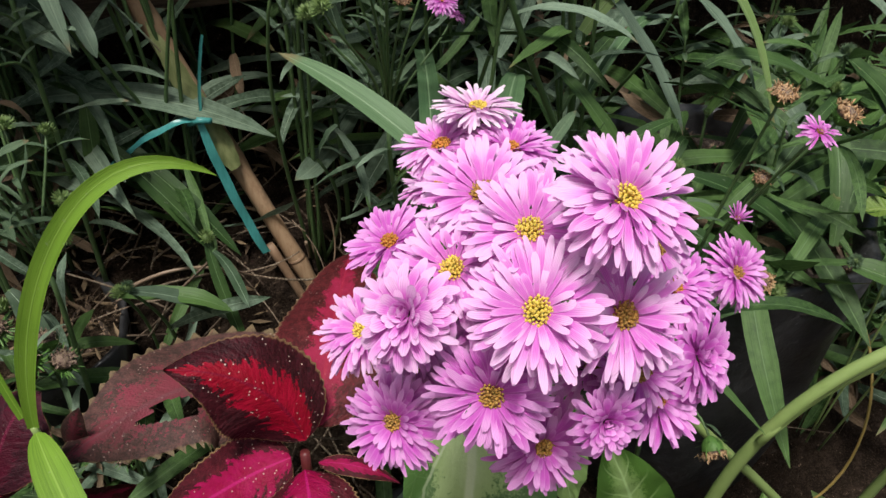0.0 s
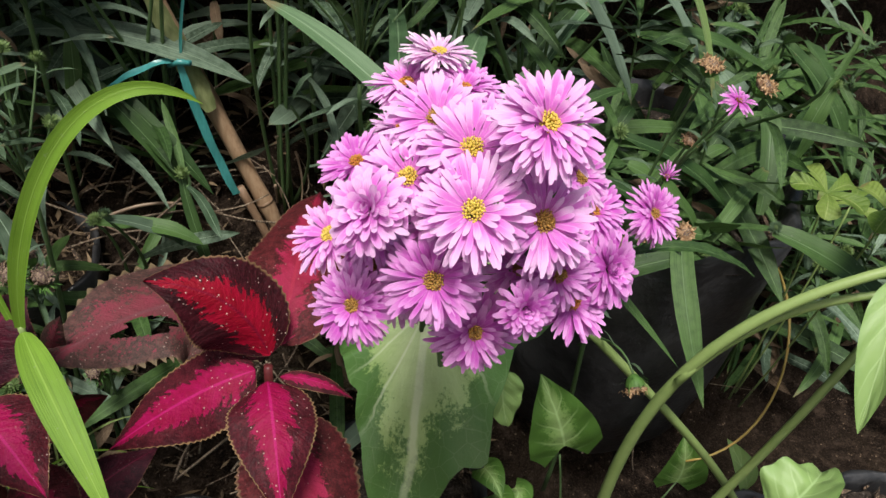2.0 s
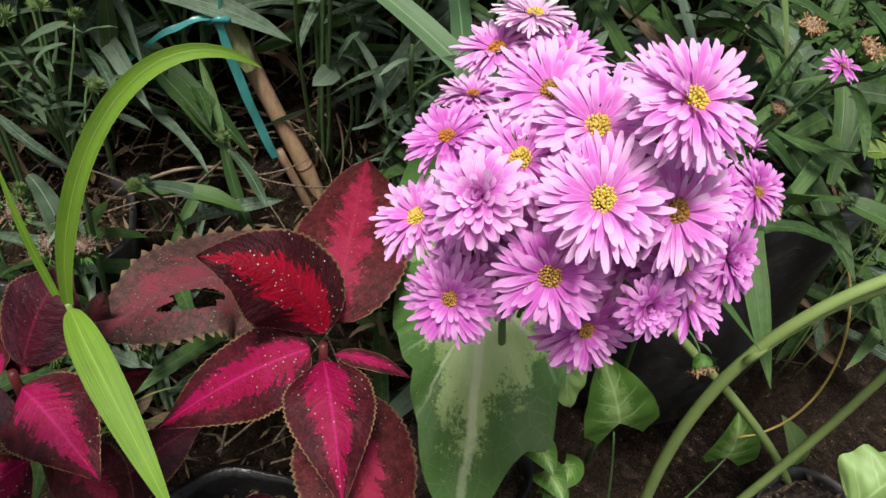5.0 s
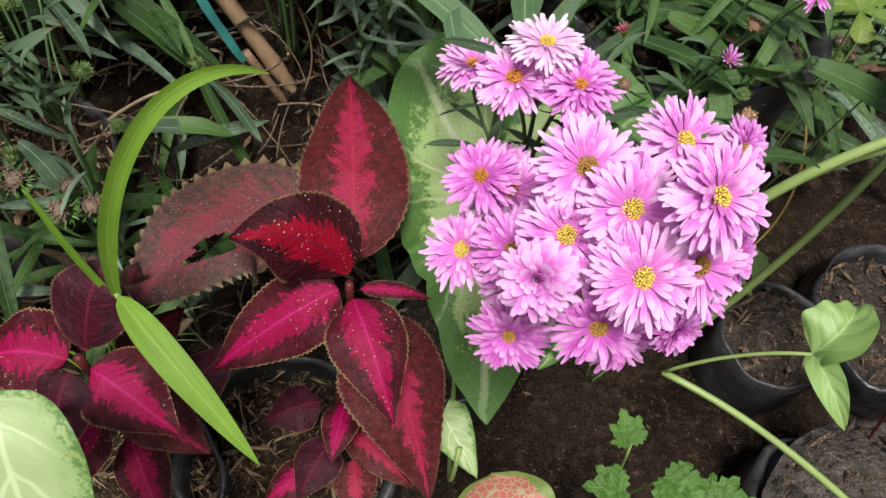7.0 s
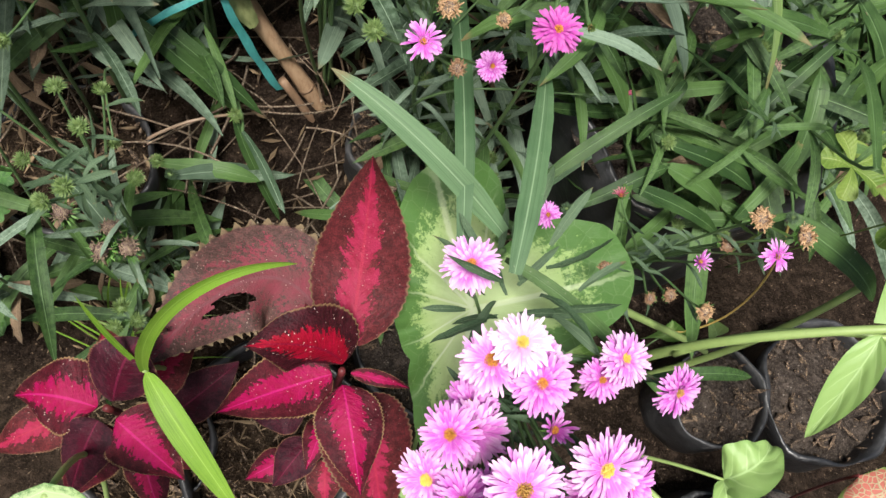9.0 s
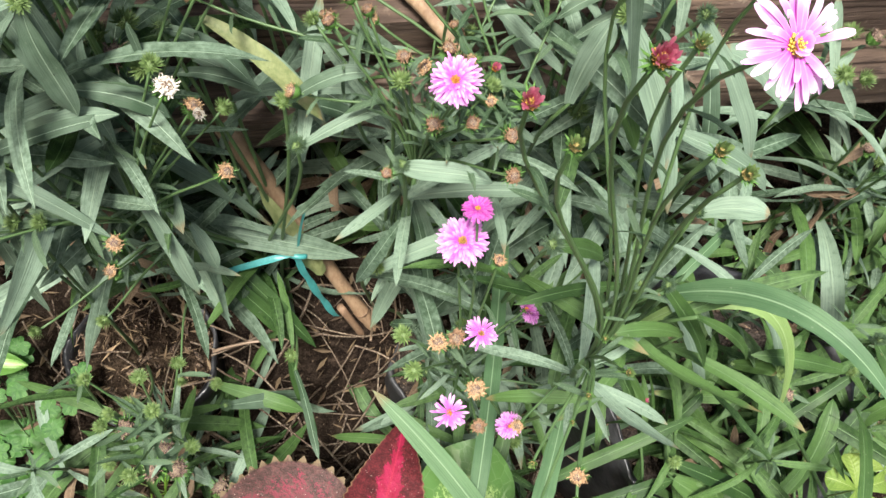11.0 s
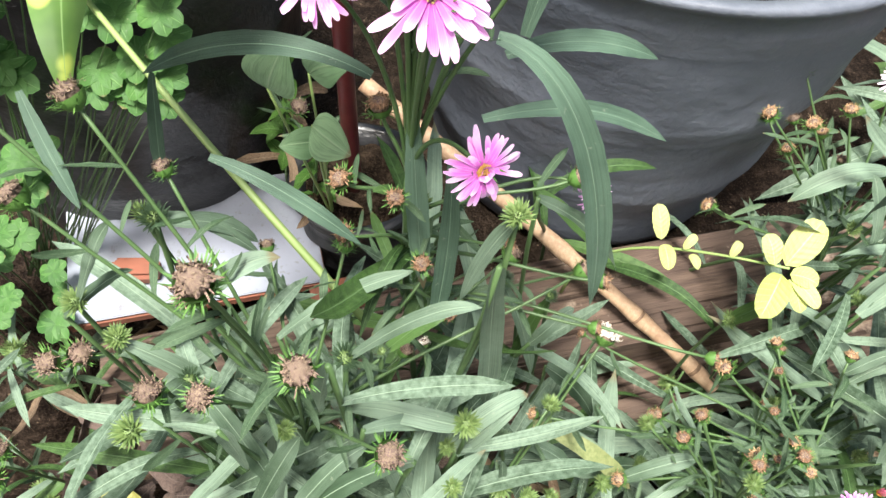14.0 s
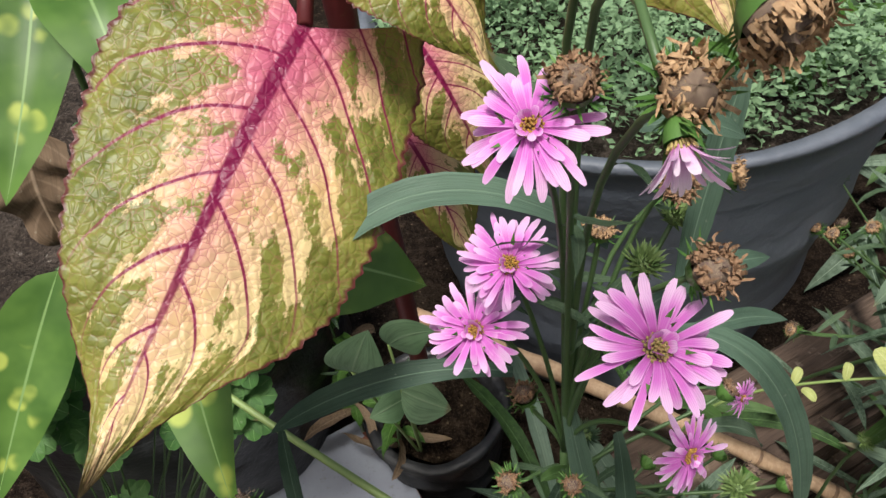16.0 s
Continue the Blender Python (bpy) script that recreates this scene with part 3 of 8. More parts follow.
def curve_points(ctrl, n):
    """Points along a Bezier curve with two, three or four control points, and its tangents."""
    c = [np.asarray(p, float) for p in ctrl]
    t = np.linspace(0, 1, n + 1)[:, None]
    if len(c) == 2:
        p, d = c[0] + (c[1] - c[0]) * t, (c[1] - c[0]) + 0 * t
    elif len(c) == 3:
        p = c[0] * (1 - t) ** 2 + 2 * c[1] * t * (1 - t) + c[2] * t**2
        d = 2 * (c[1] - c[0]) * (1 - t) + 2 * (c[2] - c[1]) * t
    else:
        p = c[0] * (1 - t) ** 3 + 3 * c[1] * t * (1 - t) ** 2 + 3 * c[2] * t**2 * (1 - t) + c[3] * t**3
        d = 3 * (c[1] - c[0]) * (1 - t) ** 2 + 6 * (c[2] - c[1]) * t * (1 - t) + 3 * (c[3] - c[2]) * t**2
    return p, d / (np.linalg.norm(d, axis=1, keepdims=True) + 1e-12)


def make_mesh(name, verts, faces, uvs=None, smooth=True):
    me = bpy.data.meshes.new(name)
    me.from_pydata(np.asarray(verts, float).tolist(), [], faces)
    if uvs is not None:
        layer = me.uv_layers.new(name="UVMap")
        at = np.empty(len(me.loops), int)
        me.loops.foreach_get("vertex_index", at)
        layer.data.foreach_set("uv", np.asarray(uvs, float)[at].ravel())
    if smooth:
        me.polygons.foreach_set("use_smooth", [True] * len(me.polygons))
    return me


class Soup:
    """Collects grids and shells into one mesh."""

    def __init__(self):
        self.v, self.f, self.u, self.n = [], [], [], 0

    def add(self, verts, faces, uvs=None):
        self.v.append(np.asarray(verts, float))
        self.u.append(np.zeros((len(verts), 2)) if uvs is None else np.asarray(uvs, float))
        self.f += [tuple(i + self.n for i in f) for f in faces]
        self.n += len(verts)

    def mesh(self, name, smooth=True):
        return make_mesh(name, np.concatenate(self.v), self.f, np.concatenate(self.u), smooth)


def grid_faces(rows, cols, wrap=False):
    out = []
    for i in range(rows - 1):
        for j in range(cols if wrap else cols - 1):
            k = (j + 1) % cols
            out.append((i * cols + j, i * cols + k, (i + 1) * cols + k, (i + 1) * cols + j))
    return out


SHAPES = {
    "lance": lambda v: np.clip(1.55 * (v + 0.03) ** 0.55 * (1 - v) ** 0.75, 0, 1),
    "strap": lambda v: np.clip(np.minimum(0.55 + 2.2 * v, 1) * (1 - v**5) ** 0.8, 0, 1),
    "aster": lambda v: (0.40 + 0.60 * np.sin(np.pi / 2 * np.clip(v / 0.55, 0, 1))) * (1 - (np.clip(v - 0.66, 0, 1) / 0.34) ** 2.3),
    "cut": lambda v: np.clip(0.6 + 1.6 * v, 0, 1) * (1 - 0.12 * v),
    "ovate": lambda v: np.clip(np.sin(np.pi * np.clip(v, 0, 1) ** 0.72) ** 0.85 + 0.02 * (1 - v), 0, 1),
    "coleus": lambda v: np.clip(np.sin(np.pi * v**0.70) ** 0.80 * (1 - 0.25 * v**6) + 0.03 * (1 - v), 0, 1),
    "broad": lambda v: np.sqrt(np.clip(1 - (np.clip(0.3 - v, 0, 1) / 0.3) ** 2, 0, 1)) * (1 - (np.clip(v - 0.3, 0, 1) / 0.7) ** 1.7),
    "painted": lambda v: np.sqrt(np.clip(1 - (np.clip(0.27 - v, 0, 1) / 0.28) ** 2, 0, 1)) * (1 - (np.clip(v - 0.27, 0, 1) / 0.73) ** 2.1) * (1 - 0.45 * np.clip((v - 0.72) / 0.28, 0, 1)),
    "heart": lambda v: np.clip((0.62 + 2.3 * v) * (v < 0.165) + (v >= 0.165) * (1 - (np.maximum(v - 0.165, 0) / 0.835) ** 1.7), 0, 1),
    "wedge": lambda v: np.clip(0.06 + 1.1 * v, 0, 1) * np.sqrt(np.clip(1 - (np.clip(v - 0.72, 0, 1) / 0.29) ** 2, 0.0, 1)),
    "round": lambda v: np.sqrt(np.clip(1 - (2 * v - 1) ** 2, 0, 1)),
}


def blade(ctrl, width, shape="lance", up=(0, 0, 1), n=12, m=2, fold=0.15, curl=0.0, wave=0.0, waves=3.0, teeth=0.0, count=0, lobe=0.0, twist=0.0, seed=0, hole=None, halves=None):
    """A leaf along a curve; width is half its breadth. Its UV runs across (0 to 1) and from base to tip."""
    rnd = np.random.RandomState(seed)
    p, d = curve_points(ctrl, n)
    v = np.linspace(0, 1, n + 1)
    w = SHAPES[shape](v) * width
    side = np.cross(d, np.asarray(up, float))
    side /= np.linalg.norm(side, axis=1, keepdims=True) + 1e-9
    if twist:
        nrm = np.cross(side, d)
        a = (twist * v)[:, None]
        side = side * np.cos(a) + nrm * np.sin(a)
    nrm = np.cross(side, d)
    s = np.linspace(-1, 1, 2 * m + 1)
    ph = rnd.rand(2) * 6.28
    verts, uvs = [], []
    for i in range(n + 1):
        for j, x in enumerate(s):
            k = w[i] if halves is None else np.interp(v[i], halves[0], halves[1 if x > 0 else 2])
            if abs(x) > 0.99 and teeth:
                k = k * (1 + teeth * (abs(((v[i] * count + 0.5) % 1.0) - 0.5) * 2 - 0.5) * (0.7 + 0.6 * rnd.rand()))
            q = p[i] + side[i] * x * k
            q = q + nrm[i] * (fold * abs(x) * w[i] + curl * x * x * w[i] + wave * width * abs(x) * np.sin(v[i] * waves * 6.28 + ph[0 if x < 0 else 1]))
            if lobe:
                q = q - d[i] * lobe * width * abs(x) ** 1.2 * (1 - v[i]) ** 5
            verts.append(q)
            uvs.append(((x + 1) / 2, v[i]))
    faces = grid_faces(n + 1, 2 * m + 1)
    if hole:
        hu, hv, ru, rv = hole
        keep = []
        for f in faces:
            u, t = np.mean([uvs[i] for i in f], axis=0)
            if ((u - hu) / ru) ** 2 + ((t - hv) / rv) ** 2 > 1 + 0.35 * np.sin(14 * u + 9 * t) + 0.3 * np.sin(47 * u - 31 * t):
                keep.append(f)
        faces = keep
    return make_mesh("leaf", verts, faces, uvs)


def tube(ctrl, r0, r1=None, n=10, sides=7, knots=(), seed=0, rough=0.0):
    """A round stem along a curve; knots are places along it where it swells."""
    rnd = np.random.RandomState(seed)
    p, d = curve_points(ctrl, n)
    r1 = r0 if r1 is None else r1
    ref = arr(0.31, 0.17, 0.93) if abs(d[0] @ arr(0.31, 0.17, 0.93)) < 0.9 else arr(1, 0, 0)
    verts, uvs = [], []
    for i in range(n + 1):
        t = i / n
        x = unit(np.cross(d[i], ref))
        y = np.cross(d[i], x)
        r = r0 + (r1 - r0) * t + sum(0.22 * r0 * np.exp(-(((t - k) * n / 0.8) ** 2)) for k in knots)
        for j in range(sides):
            a = 2 * np.pi * j / sides
            q = r * (1 + rough * (rnd.rand() - 0.5))
            verts.append(p[i] + (x * np.cos(a) + y * np.sin(a)) * q)
            uvs.append((j / sides, t))
    faces = grid_faces(n + 1, sides, True)
    faces += [tuple(range(sides))[::-1], tuple(n * sides + j for j in range(sides))]
    return make_mesh("stem", verts, faces, uvs)


def thing(name, at, label, category, group=""):
    ob = new(name)
    ob.empty_display_size = 0.02
    ob.location = tuple(float(c) for c in at)
    ORIGIN[ob.name] = np.asarray(at, float)
    return tagged(ob, label, category, group)


def part(name, mesh, material, parent, label="", matrix=None):
    """Links a mesh as one part of a thing. Meshes lie in world places, unless a matrix sets them."""
    ob = new(name, mesh)
    if not mesh.materials:
        mesh.materials.append(material)
    ob.parent = parent
    off = Matrix.Translation([-float(c) for c in ORIGIN.get(parent.name, (0, 0, 0))])
    ob.matrix_basis = off @ matrix if matrix is not None else off
    if label:
        ob["label"] = label
    return ob


def solo(name, mesh, material, label, category, group="", kind=""):
    ob = new(name, mesh)
    mesh.materials.append(material)
    return tagged(ob, label, category, group, kind)


def frame_of(at, ahead, up=(0, 0, 1), scale=1.0, roll=0.0):
    """A matrix whose y points ahead and whose z is as near to up as it can be."""
    y = Vector(tuple(unit(ahead)))
    z = Vector(tuple(up))
    x = y.cross(z)
    x = Vector((1, 0, 0)) if x.length < 1e-4 else x.normalized()
    z = x.cross(y)
    m = Matrix((x, y, z)).transposed().to_4x4()
    return Matrix.Translation([float(c) for c in at]) @ m @ Matrix.Rotation(roll, 4, "Y") @ Matrix.Scale(scale, 4)


def facing(at, nrm, spin=0.0, scale=1.0):
    """A matrix whose z points along nrm."""
    q = Vector(tuple(unit(nrm))).to_track_quat("Z", "Y").to_matrix().to_4x4()
    return Matrix.Translation([float(c) for c in at]) @ q @ Matrix.Rotation(spin, 4, "Z") @ Matrix.Scale(scale, 4)


# ---- flower heads, built once in unit size, z towards the viewer ----
def petal_rings(rings, seed, ragged=0.0, half=0.085):
    rnd = np.random.RandomState(seed)
    soup = Soup()
    faces = grid_faces(7, 3)
    for count, length, rise, droop in rings:
        turn = rnd.rand() * 6.28
        for k in range(count):
            a = turn + 2 * np.pi * (k + 0.35 * (rnd.rand() - 0.5)) / count
            if rnd.rand() < ragged:
                continue
            ln = length * (0.82 + 0.26 * rnd.rand())
            e0 = radians(rise + 16 * (rnd.rand() - 0.5))
            bend = radians(droop + 44 * (rnd.rand() - 0.5))
            wd = half * (0.8 + 0.4 * rnd.rand())
            cup = 0.35 * (rnd.rand() - 0.2)
            skew = 0.25 * (rnd.rand() - 0.5)
            r, z, verts, uvs = 0.13 * min(1.0, length / 0.6) ** 1.5, 0.05, [], []
            last_t = 0.0
            for t in (0.0, 0.2, 0.42, 0.64, 0.82, 0.94, 1.0):
                ang = e0 - bend * t
                r += ln * 0.87 * (t - last_t) * np.cos(ang)
                z += ln * 0.87 * (t - last_t) * np.sin(ang)
                last_t = t
                w = wd * (0.45 + 0.75 * t - 0.12 * t * t) if t < 0.75 else wd * 0.95 * np.sqrt(max(0.12, 1 - ((t - 0.75) / 0.255) ** 2))
                aa = a + skew * t * t
                for x in (-1, 0, 1):
                    side = x * w
                    h = z + cup * abs(x) * w
                    verts.append((r * np.cos(aa) - side * np.sin(aa), r * np.sin(aa) + side * np.cos(aa), h))
                    uvs.append(((x + 1) / 2, t))
            soup.add(verts, faces, uvs)
    return soup.mesh("petals")


def floret_disc(radius, count, height, seed, jitter=0.0):
    rnd = np.random.RandomState(seed)
    soup = Soup()
    for k in range(count):
        r = radius * np.sqrt((k + 0.5) / count)
        a = k * 2.39996
        lean, s = r / radius, radius * 0.13 * (0.8 + 0.5 * rnd.rand())
        h = height * (1 - 0.45 * lean**2) * (0.8 + 0.4 * rnd.rand())
        c, top = arr(r * np.cos(a), r * np.sin(a), 0.0), arr(1.25 * r * np.cos(a), 1.25 * r * np.sin(a), h) + jitter * (rnd.rand(3) - 0.4) * radius
        verts = [c + s * arr(np.cos(q), np.sin(q), 0) for q in (0, 1.57, 3.14, 4.71)]
        verts += [top + 1.25 * s * arr(np.cos(q), np.sin(q), 0) for q in (0.5, 2.07, 3.64, 5.21)] + [top + arr(0, 0, s)]
        soup.add(verts, [(0, 1, 5, 4), (1, 2, 6, 5), (2, 3, 7, 6), (3, 0, 4, 7), (4, 5, 8), (5, 6, 8), (6, 7, 8), (7, 4, 8)])
    return soup.mesh("disc", False)


def bract_cup(radius, depth, count, seed, spread=0.5, length=0.34):
    """The green cup under a head, with narrow bracts."""
    rnd = np.random.RandomState(seed)
    soup = Soup()
    rows, cols = 5, 10
    verts = []
    for i in range(rows):
        t = i / (rows - 1)
        r = radius * np.sin(0.15 + 1.4 * t)
        for j in range(cols):
            a = 2 * np.pi * j / cols
            verts.append((r * np.cos(a), r * np.sin(a), -depth + depth * t**1.3))
    soup.add(verts, grid_faces(rows, cols, True) + [tuple(range(cols))[::-1]])
    for k in range(count):
        a, t = rnd.rand() * 6.28, 0.25 + 0.75 * rnd.rand()
        r, z = radius * np.sin(0.15 + 1.4 * t), -depth + depth * t**1.3
        out = spread * (0.5 + rnd.rand())
        d = unit((np.cos(a) * out, np.sin(a) * out, 0.9 - out))
        x = arr(-np.sin(a), np.cos(a), 0) * 0.028
        b = arr(r * np.cos(a), r * np.sin(a), z)
        ln = length * (0.6 + 0.7 * rnd.rand())
        soup.add([b - x, b + x, b + d * ln * 0.5 + x * 1.2, b + d * ln * 0.5 - x * 1.2, b + d * ln + arr(0, 0, 0.04)], [(0, 1, 2, 3), (3, 2, 4)])
    return soup.mesh("calyx")


def withered_tuft(count, length, seed, open_angle=0.9):
    """Shrivelled petals hanging in a tuft."""
    rnd = np.random.RandomState(seed)
    soup = Soup()
    for k in range(count):
        a = rnd.rand() * 6.28
        e = 1.45 - open_angle * np.sqrt(rnd.rand()) * 1.5
        ln, w = length * (0.6 + 0.6 * rnd.rand()), 0.034 * (0.6 + 0.9 * rnd.rand())
        r0 = 0.5 * np.sqrt(rnd.rand())
        p, d0 = arr(r0 * np.cos(a), r0 * np.sin(a), 0.1), e
        verts, sp = [], (rnd.rand() - 0.5) * 2.2
        for i in range(5):
            t = i / 4
            d = arr(np.cos(a + sp * t) * np.cos(d0), np.sin(a + sp * t) * np.cos(d0), np.sin(d0))
            if i:
                p = p + d * ln / 4
                d0 += (0.9 * rnd.rand() + 0.9) * (1 if rnd.rand() < 0.75 else -0.6)
            x = arr(-np.sin(a), np.cos(a), 0.5 * (rnd.rand() - 0.5)) * w * (1.0 if i < 4 else 0.4)
            verts += [p - x, p + x + arr(0, 0, 0.02 * (rnd.rand() - 0.5))]
        soup.add(verts, grid_faces(5, 2))
    return soup.mesh("tuft")


def star_bud(count, seed, length=1.0):
    """A green bud with narrow leaves standing out like a star."""
    rnd = np.random.RandomState(seed)
    soup = Soup()
    for k in range(count):
        z = 1 - 1.25 * (k + 0.5) / count
        a = k * 2.39996 + 0.3 * rnd.rand()
        r = np.sqrt(max(0.02, 1 - z * z))
        d = unit((r * np.cos(a), r * np.sin(a), z + 0.15))
        x = unit(np.cross(d, (0.1, 0.2, 1))) * 0.062
        ln = length * (0.55 + 0.45 * r) * (0.8 + 0.35 * rnd.rand())
        b = d * 0.18
        c = b + d * ln * 0.5 - arr(0, 0, 0.05)
        soup.add([b - x * 0.6, b + x * 0.6, c + x, c - x, b + d * ln + arr(0, 0, 0.06)], [(0, 1, 2, 3), (3, 2, 4)], [(0, 0), (1, 0), (1, 0.5), (0, 0.5), (0.5, 1)])
    return soup.mesh("bud_leaves")


def ball(radius, squash=1.0, rough=0.0, seed=0, rows=8, cols=12, at=(0, 0, 0)):
    rnd = np.random.RandomState(seed)
    verts = []
    for i in range(rows + 1):
        e = -np.pi / 2 + np.pi * i / rows
        for j in range(cols):
            a = 2 * np.pi * j / cols
            r = radius * (1 + rough * (rnd.rand() - 0.5))
            verts.append((at[0] + r * np.cos(e) * np.cos(a), at[1] + r * np.cos(e) * np.sin(a), at[2] + r * squash * np.sin(e)))
    return make_mesh("ball", verts, grid_faces(rows + 1, cols, True))


SINGLE = ((38, 1.0, 6, 20), (36, 0.95, 17, 26), (26, 0.80, 29, 28), (14, 0.55, 40, 30))
FULL = ((38, 1.0, -2, 22), (38, 0.97, 11, 26), (34, 0.89, 24, 30), (26, 0.72, 38, 32), (14, 0.50, 54, 30))
DOUBLE = ((22, 0.95, 0, 20), (22, 0.9, 16, 24), (18, 0.76, 32, 26), (14, 0.6, 48, 26), (11, 0.46, 62, 22), (9, 0.36, 76, 16), (6, 0.26, 86, 4))
LOOSE = ((21, 1.0, 2, 22), (19, 0.92, 16, 30), (9, 0.62, 34, 44), (10, 0.30, 62, 10))
CLOSED = ((14, 0.9, 62, 30), (12, 0.7, 74, 20))
CUP = ((20, 0.55, 66, -10), (16, 0.42, 76, 0))

HEADS = {}


def head_meshes(kind, variant):
    """Shared meshes of one kind of head: petals or tuft, disc, cup."""
    key = (kind, variant)
    if key not in HEADS:
        rings = {"single": SINGLE, "full": FULL, "double": DOUBLE, "loose": LOOSE, "closed": CLOSED, "cup": CUP}.get(kind)
        sd = 17 * variant + len(kind)
        if rings:
            half = {"double": 0.095, "loose": 0.074}.get(kind, 0.060)
            top = petal_rings(rings, sd, 0.22 if kind == "loose" else 0.02, half)
            disc = None if kind == "double" else floret_disc({"cup": 0.2, "loose": 0.15}.get(kind, 0.165), 52, 0.16, sd)
            cup = bract_cup(0.24, 0.42, 26, sd)
        elif kind == "withered":
            top, disc, cup = withered_tuft(170, 0.5, sd, 0.75), ball(0.42, 0.9, 0.3, sd), bract_cup(0.5, 0.6, 30, sd, 0.6, 0.4)
        elif kind == "seed":
            top, disc, cup = withered_tuft(150, 0.5, sd, 0.62), ball(0.46, 0.9, 0.2, sd), bract_cup(0.62, 0.75, 40, sd, 0.75, 0.5)
        else:
            top, disc, cup = star_bud(84, sd, 0.62), ball(0.38, 0.8, 0.12, sd), None
        HEADS[key] = (top, disc, cup)
    return HEADS[key]


def copied(mesh, material):
    """The mesh with this material, shared by all heads that look alike."""
    key = (mesh.name, material.name)
    if key not in HEADS:
        me = mesh.copy()
        me.materials.clear()
        me.materials.append(material)
        HEADS[key] = me
    return HEADS[key]


def head(plant, kind, at, radius, nrm=(0, -0.2, 1), petal=None, disc=None, variant=0, label=""):
    """One flower head, dry head or bud of a plant."""
    top, mid, cup = head_meshes(kind, variant)
    m = facing(at, nrm, variant * 1.7 + at[0] * 40, radius)
    petal = petal or {"withered": DRY_PETAL, "seed": DRY_DARK, "star": BUD_GREEN}.get(kind, PETAL_PINK)
    names = {"withered": "dry_head", "seed": "seed_head", "star": "bud"}
    ob = part(names.get(kind, "flower_head"), copied(top, petal), petal, plant, label, m)
    if mid:
        dm = disc or {"seed": DRY_DARK, "withered": DRY_DARK, "star": BUD_GREEN}.get(kind, DISC_YELLOW)
        part("disc", copied(mid, dm), dm, ob)
    if cup:
        part("calyx", copied(cup, BRACT), BRACT, ob)
    return ob


# ---- leaves on stems: shared unit leaves, y ahead ----
def leaf_library(material, half, shape="aster", arches=(0.08, 0.2, -0.1, 0.3, 0.14, 0.25), teeth=0.0):
    made = []
    for k, arch in enumerate(arches):
        me = blade([(0, 0, 0), (0.04 * (k % 3 - 1), 0.5, arch), (0.08 * (k % 2), 1.0, -arch * (0.6 + 0.5 * (k % 3)))], half, shape, n=10, m=2, fold=0.25, twist=0.6 * (k % 3 - 1), wave=0.12, teeth=teeth, count=9, seed=k)
        me.materials.append(material)
        made.append(me)
    return made


LEAVES_GREY = leaf_library(GREY_GREEN, 0.058)
LEAVES_DEEP = leaf_library(DEEP_GREEN, 0.055)
LEAVES_SMALL = leaf_library(SMALL_GREEN, 0.075)
LEAVES_DRY = leaf_library(DRY_LEAF, 0.10, arches=(0.3, -0.3, 0.45, -0.15))
LEAVES_LIGHT = leaf_library(CELERY_GREEN, 0.2, "ovate")
LEAVES_SHRIVELLED = leaf_library(SHRIVELLED, 0.20, arches=(0.5, -0.6, 0.7, -0.4, 0.9), teeth=0.3)


# foot and way of each cane, the stretch of it kept in view, and two ways towards the camera along which leaves are left
# out
CANE_SIGHTLINES = ((arr(-0.118, 0.642, 0.215), arr(-0.182, 0.044, 0.393), 0.0, 1.0, 2.4, (arr(0.08, -0.26, 0.19), arr(0.043, -0.15, 0.32))), (arr(-0.464, 0.945, 0.805), arr(0.534, -0.185, -0.305), 0.14, 0.66, 1.9, (arr(-0.08, -0.19, 0.33), arr(-0.03, -0.22, 0.32))))


def hides_cane(p, wide=0.040):
    """True where a leaf would stand between the camera and the bamboo stake or the leaning cane."""
    for foot, way, first, last_one, high, leans in CANE_SIGHTLINES:
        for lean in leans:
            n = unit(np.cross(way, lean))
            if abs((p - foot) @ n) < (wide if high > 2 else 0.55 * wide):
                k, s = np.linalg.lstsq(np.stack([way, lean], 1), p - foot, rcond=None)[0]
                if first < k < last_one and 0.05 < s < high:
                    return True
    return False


# gaps kept open to the camera, each a place on the ground, the way up towards the camera and its breadth
SIGHT_GAPS = ((arr(-0.385, 0.535, 0.27), arr(0.21, -0.14, 0.97), 0.060), (arr(-0.30, 0.535, 0.22), arr(0.25, -0.29, 0.92), 0.045), (arr(0.16, 0.585, 0.30), arr(-0.27, -0.31, 0.91), 0.045), (arr(-0.10, 0.60, 0.28), arr(0.0, -0.33, 0.94), 0.040), (arr(-0.215, 0.60, 0.26), arr(0.14, -0.33, 0.93), 0.035))


def kept_clear(p):
    """True in the gaps towards the camera, before the bare side of the black bag and in the shade under the red coleus.
    """
    for foot, way, wide in SIGHT_GAPS:
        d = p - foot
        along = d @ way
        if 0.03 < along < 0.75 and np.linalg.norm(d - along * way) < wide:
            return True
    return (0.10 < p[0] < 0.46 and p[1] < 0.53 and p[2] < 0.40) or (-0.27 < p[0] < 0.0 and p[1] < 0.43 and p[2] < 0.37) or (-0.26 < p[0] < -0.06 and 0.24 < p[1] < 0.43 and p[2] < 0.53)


def leaf_at(plant, library, at, ahead, length, pick, roll=0.0):
    mid_point = np.asarray(at, float) + unit(ahead) * length * 0.5
    # leaves that would cover the canes or gaps from the camera are left out
    if hides_cane(mid_point) or kept_clear(mid_point):
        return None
    me = library[pick % len(library)]
    return part("leaf", me, me.materials[0], plant, "", frame_of(at, ahead, (0, 0, 1), length, roll))


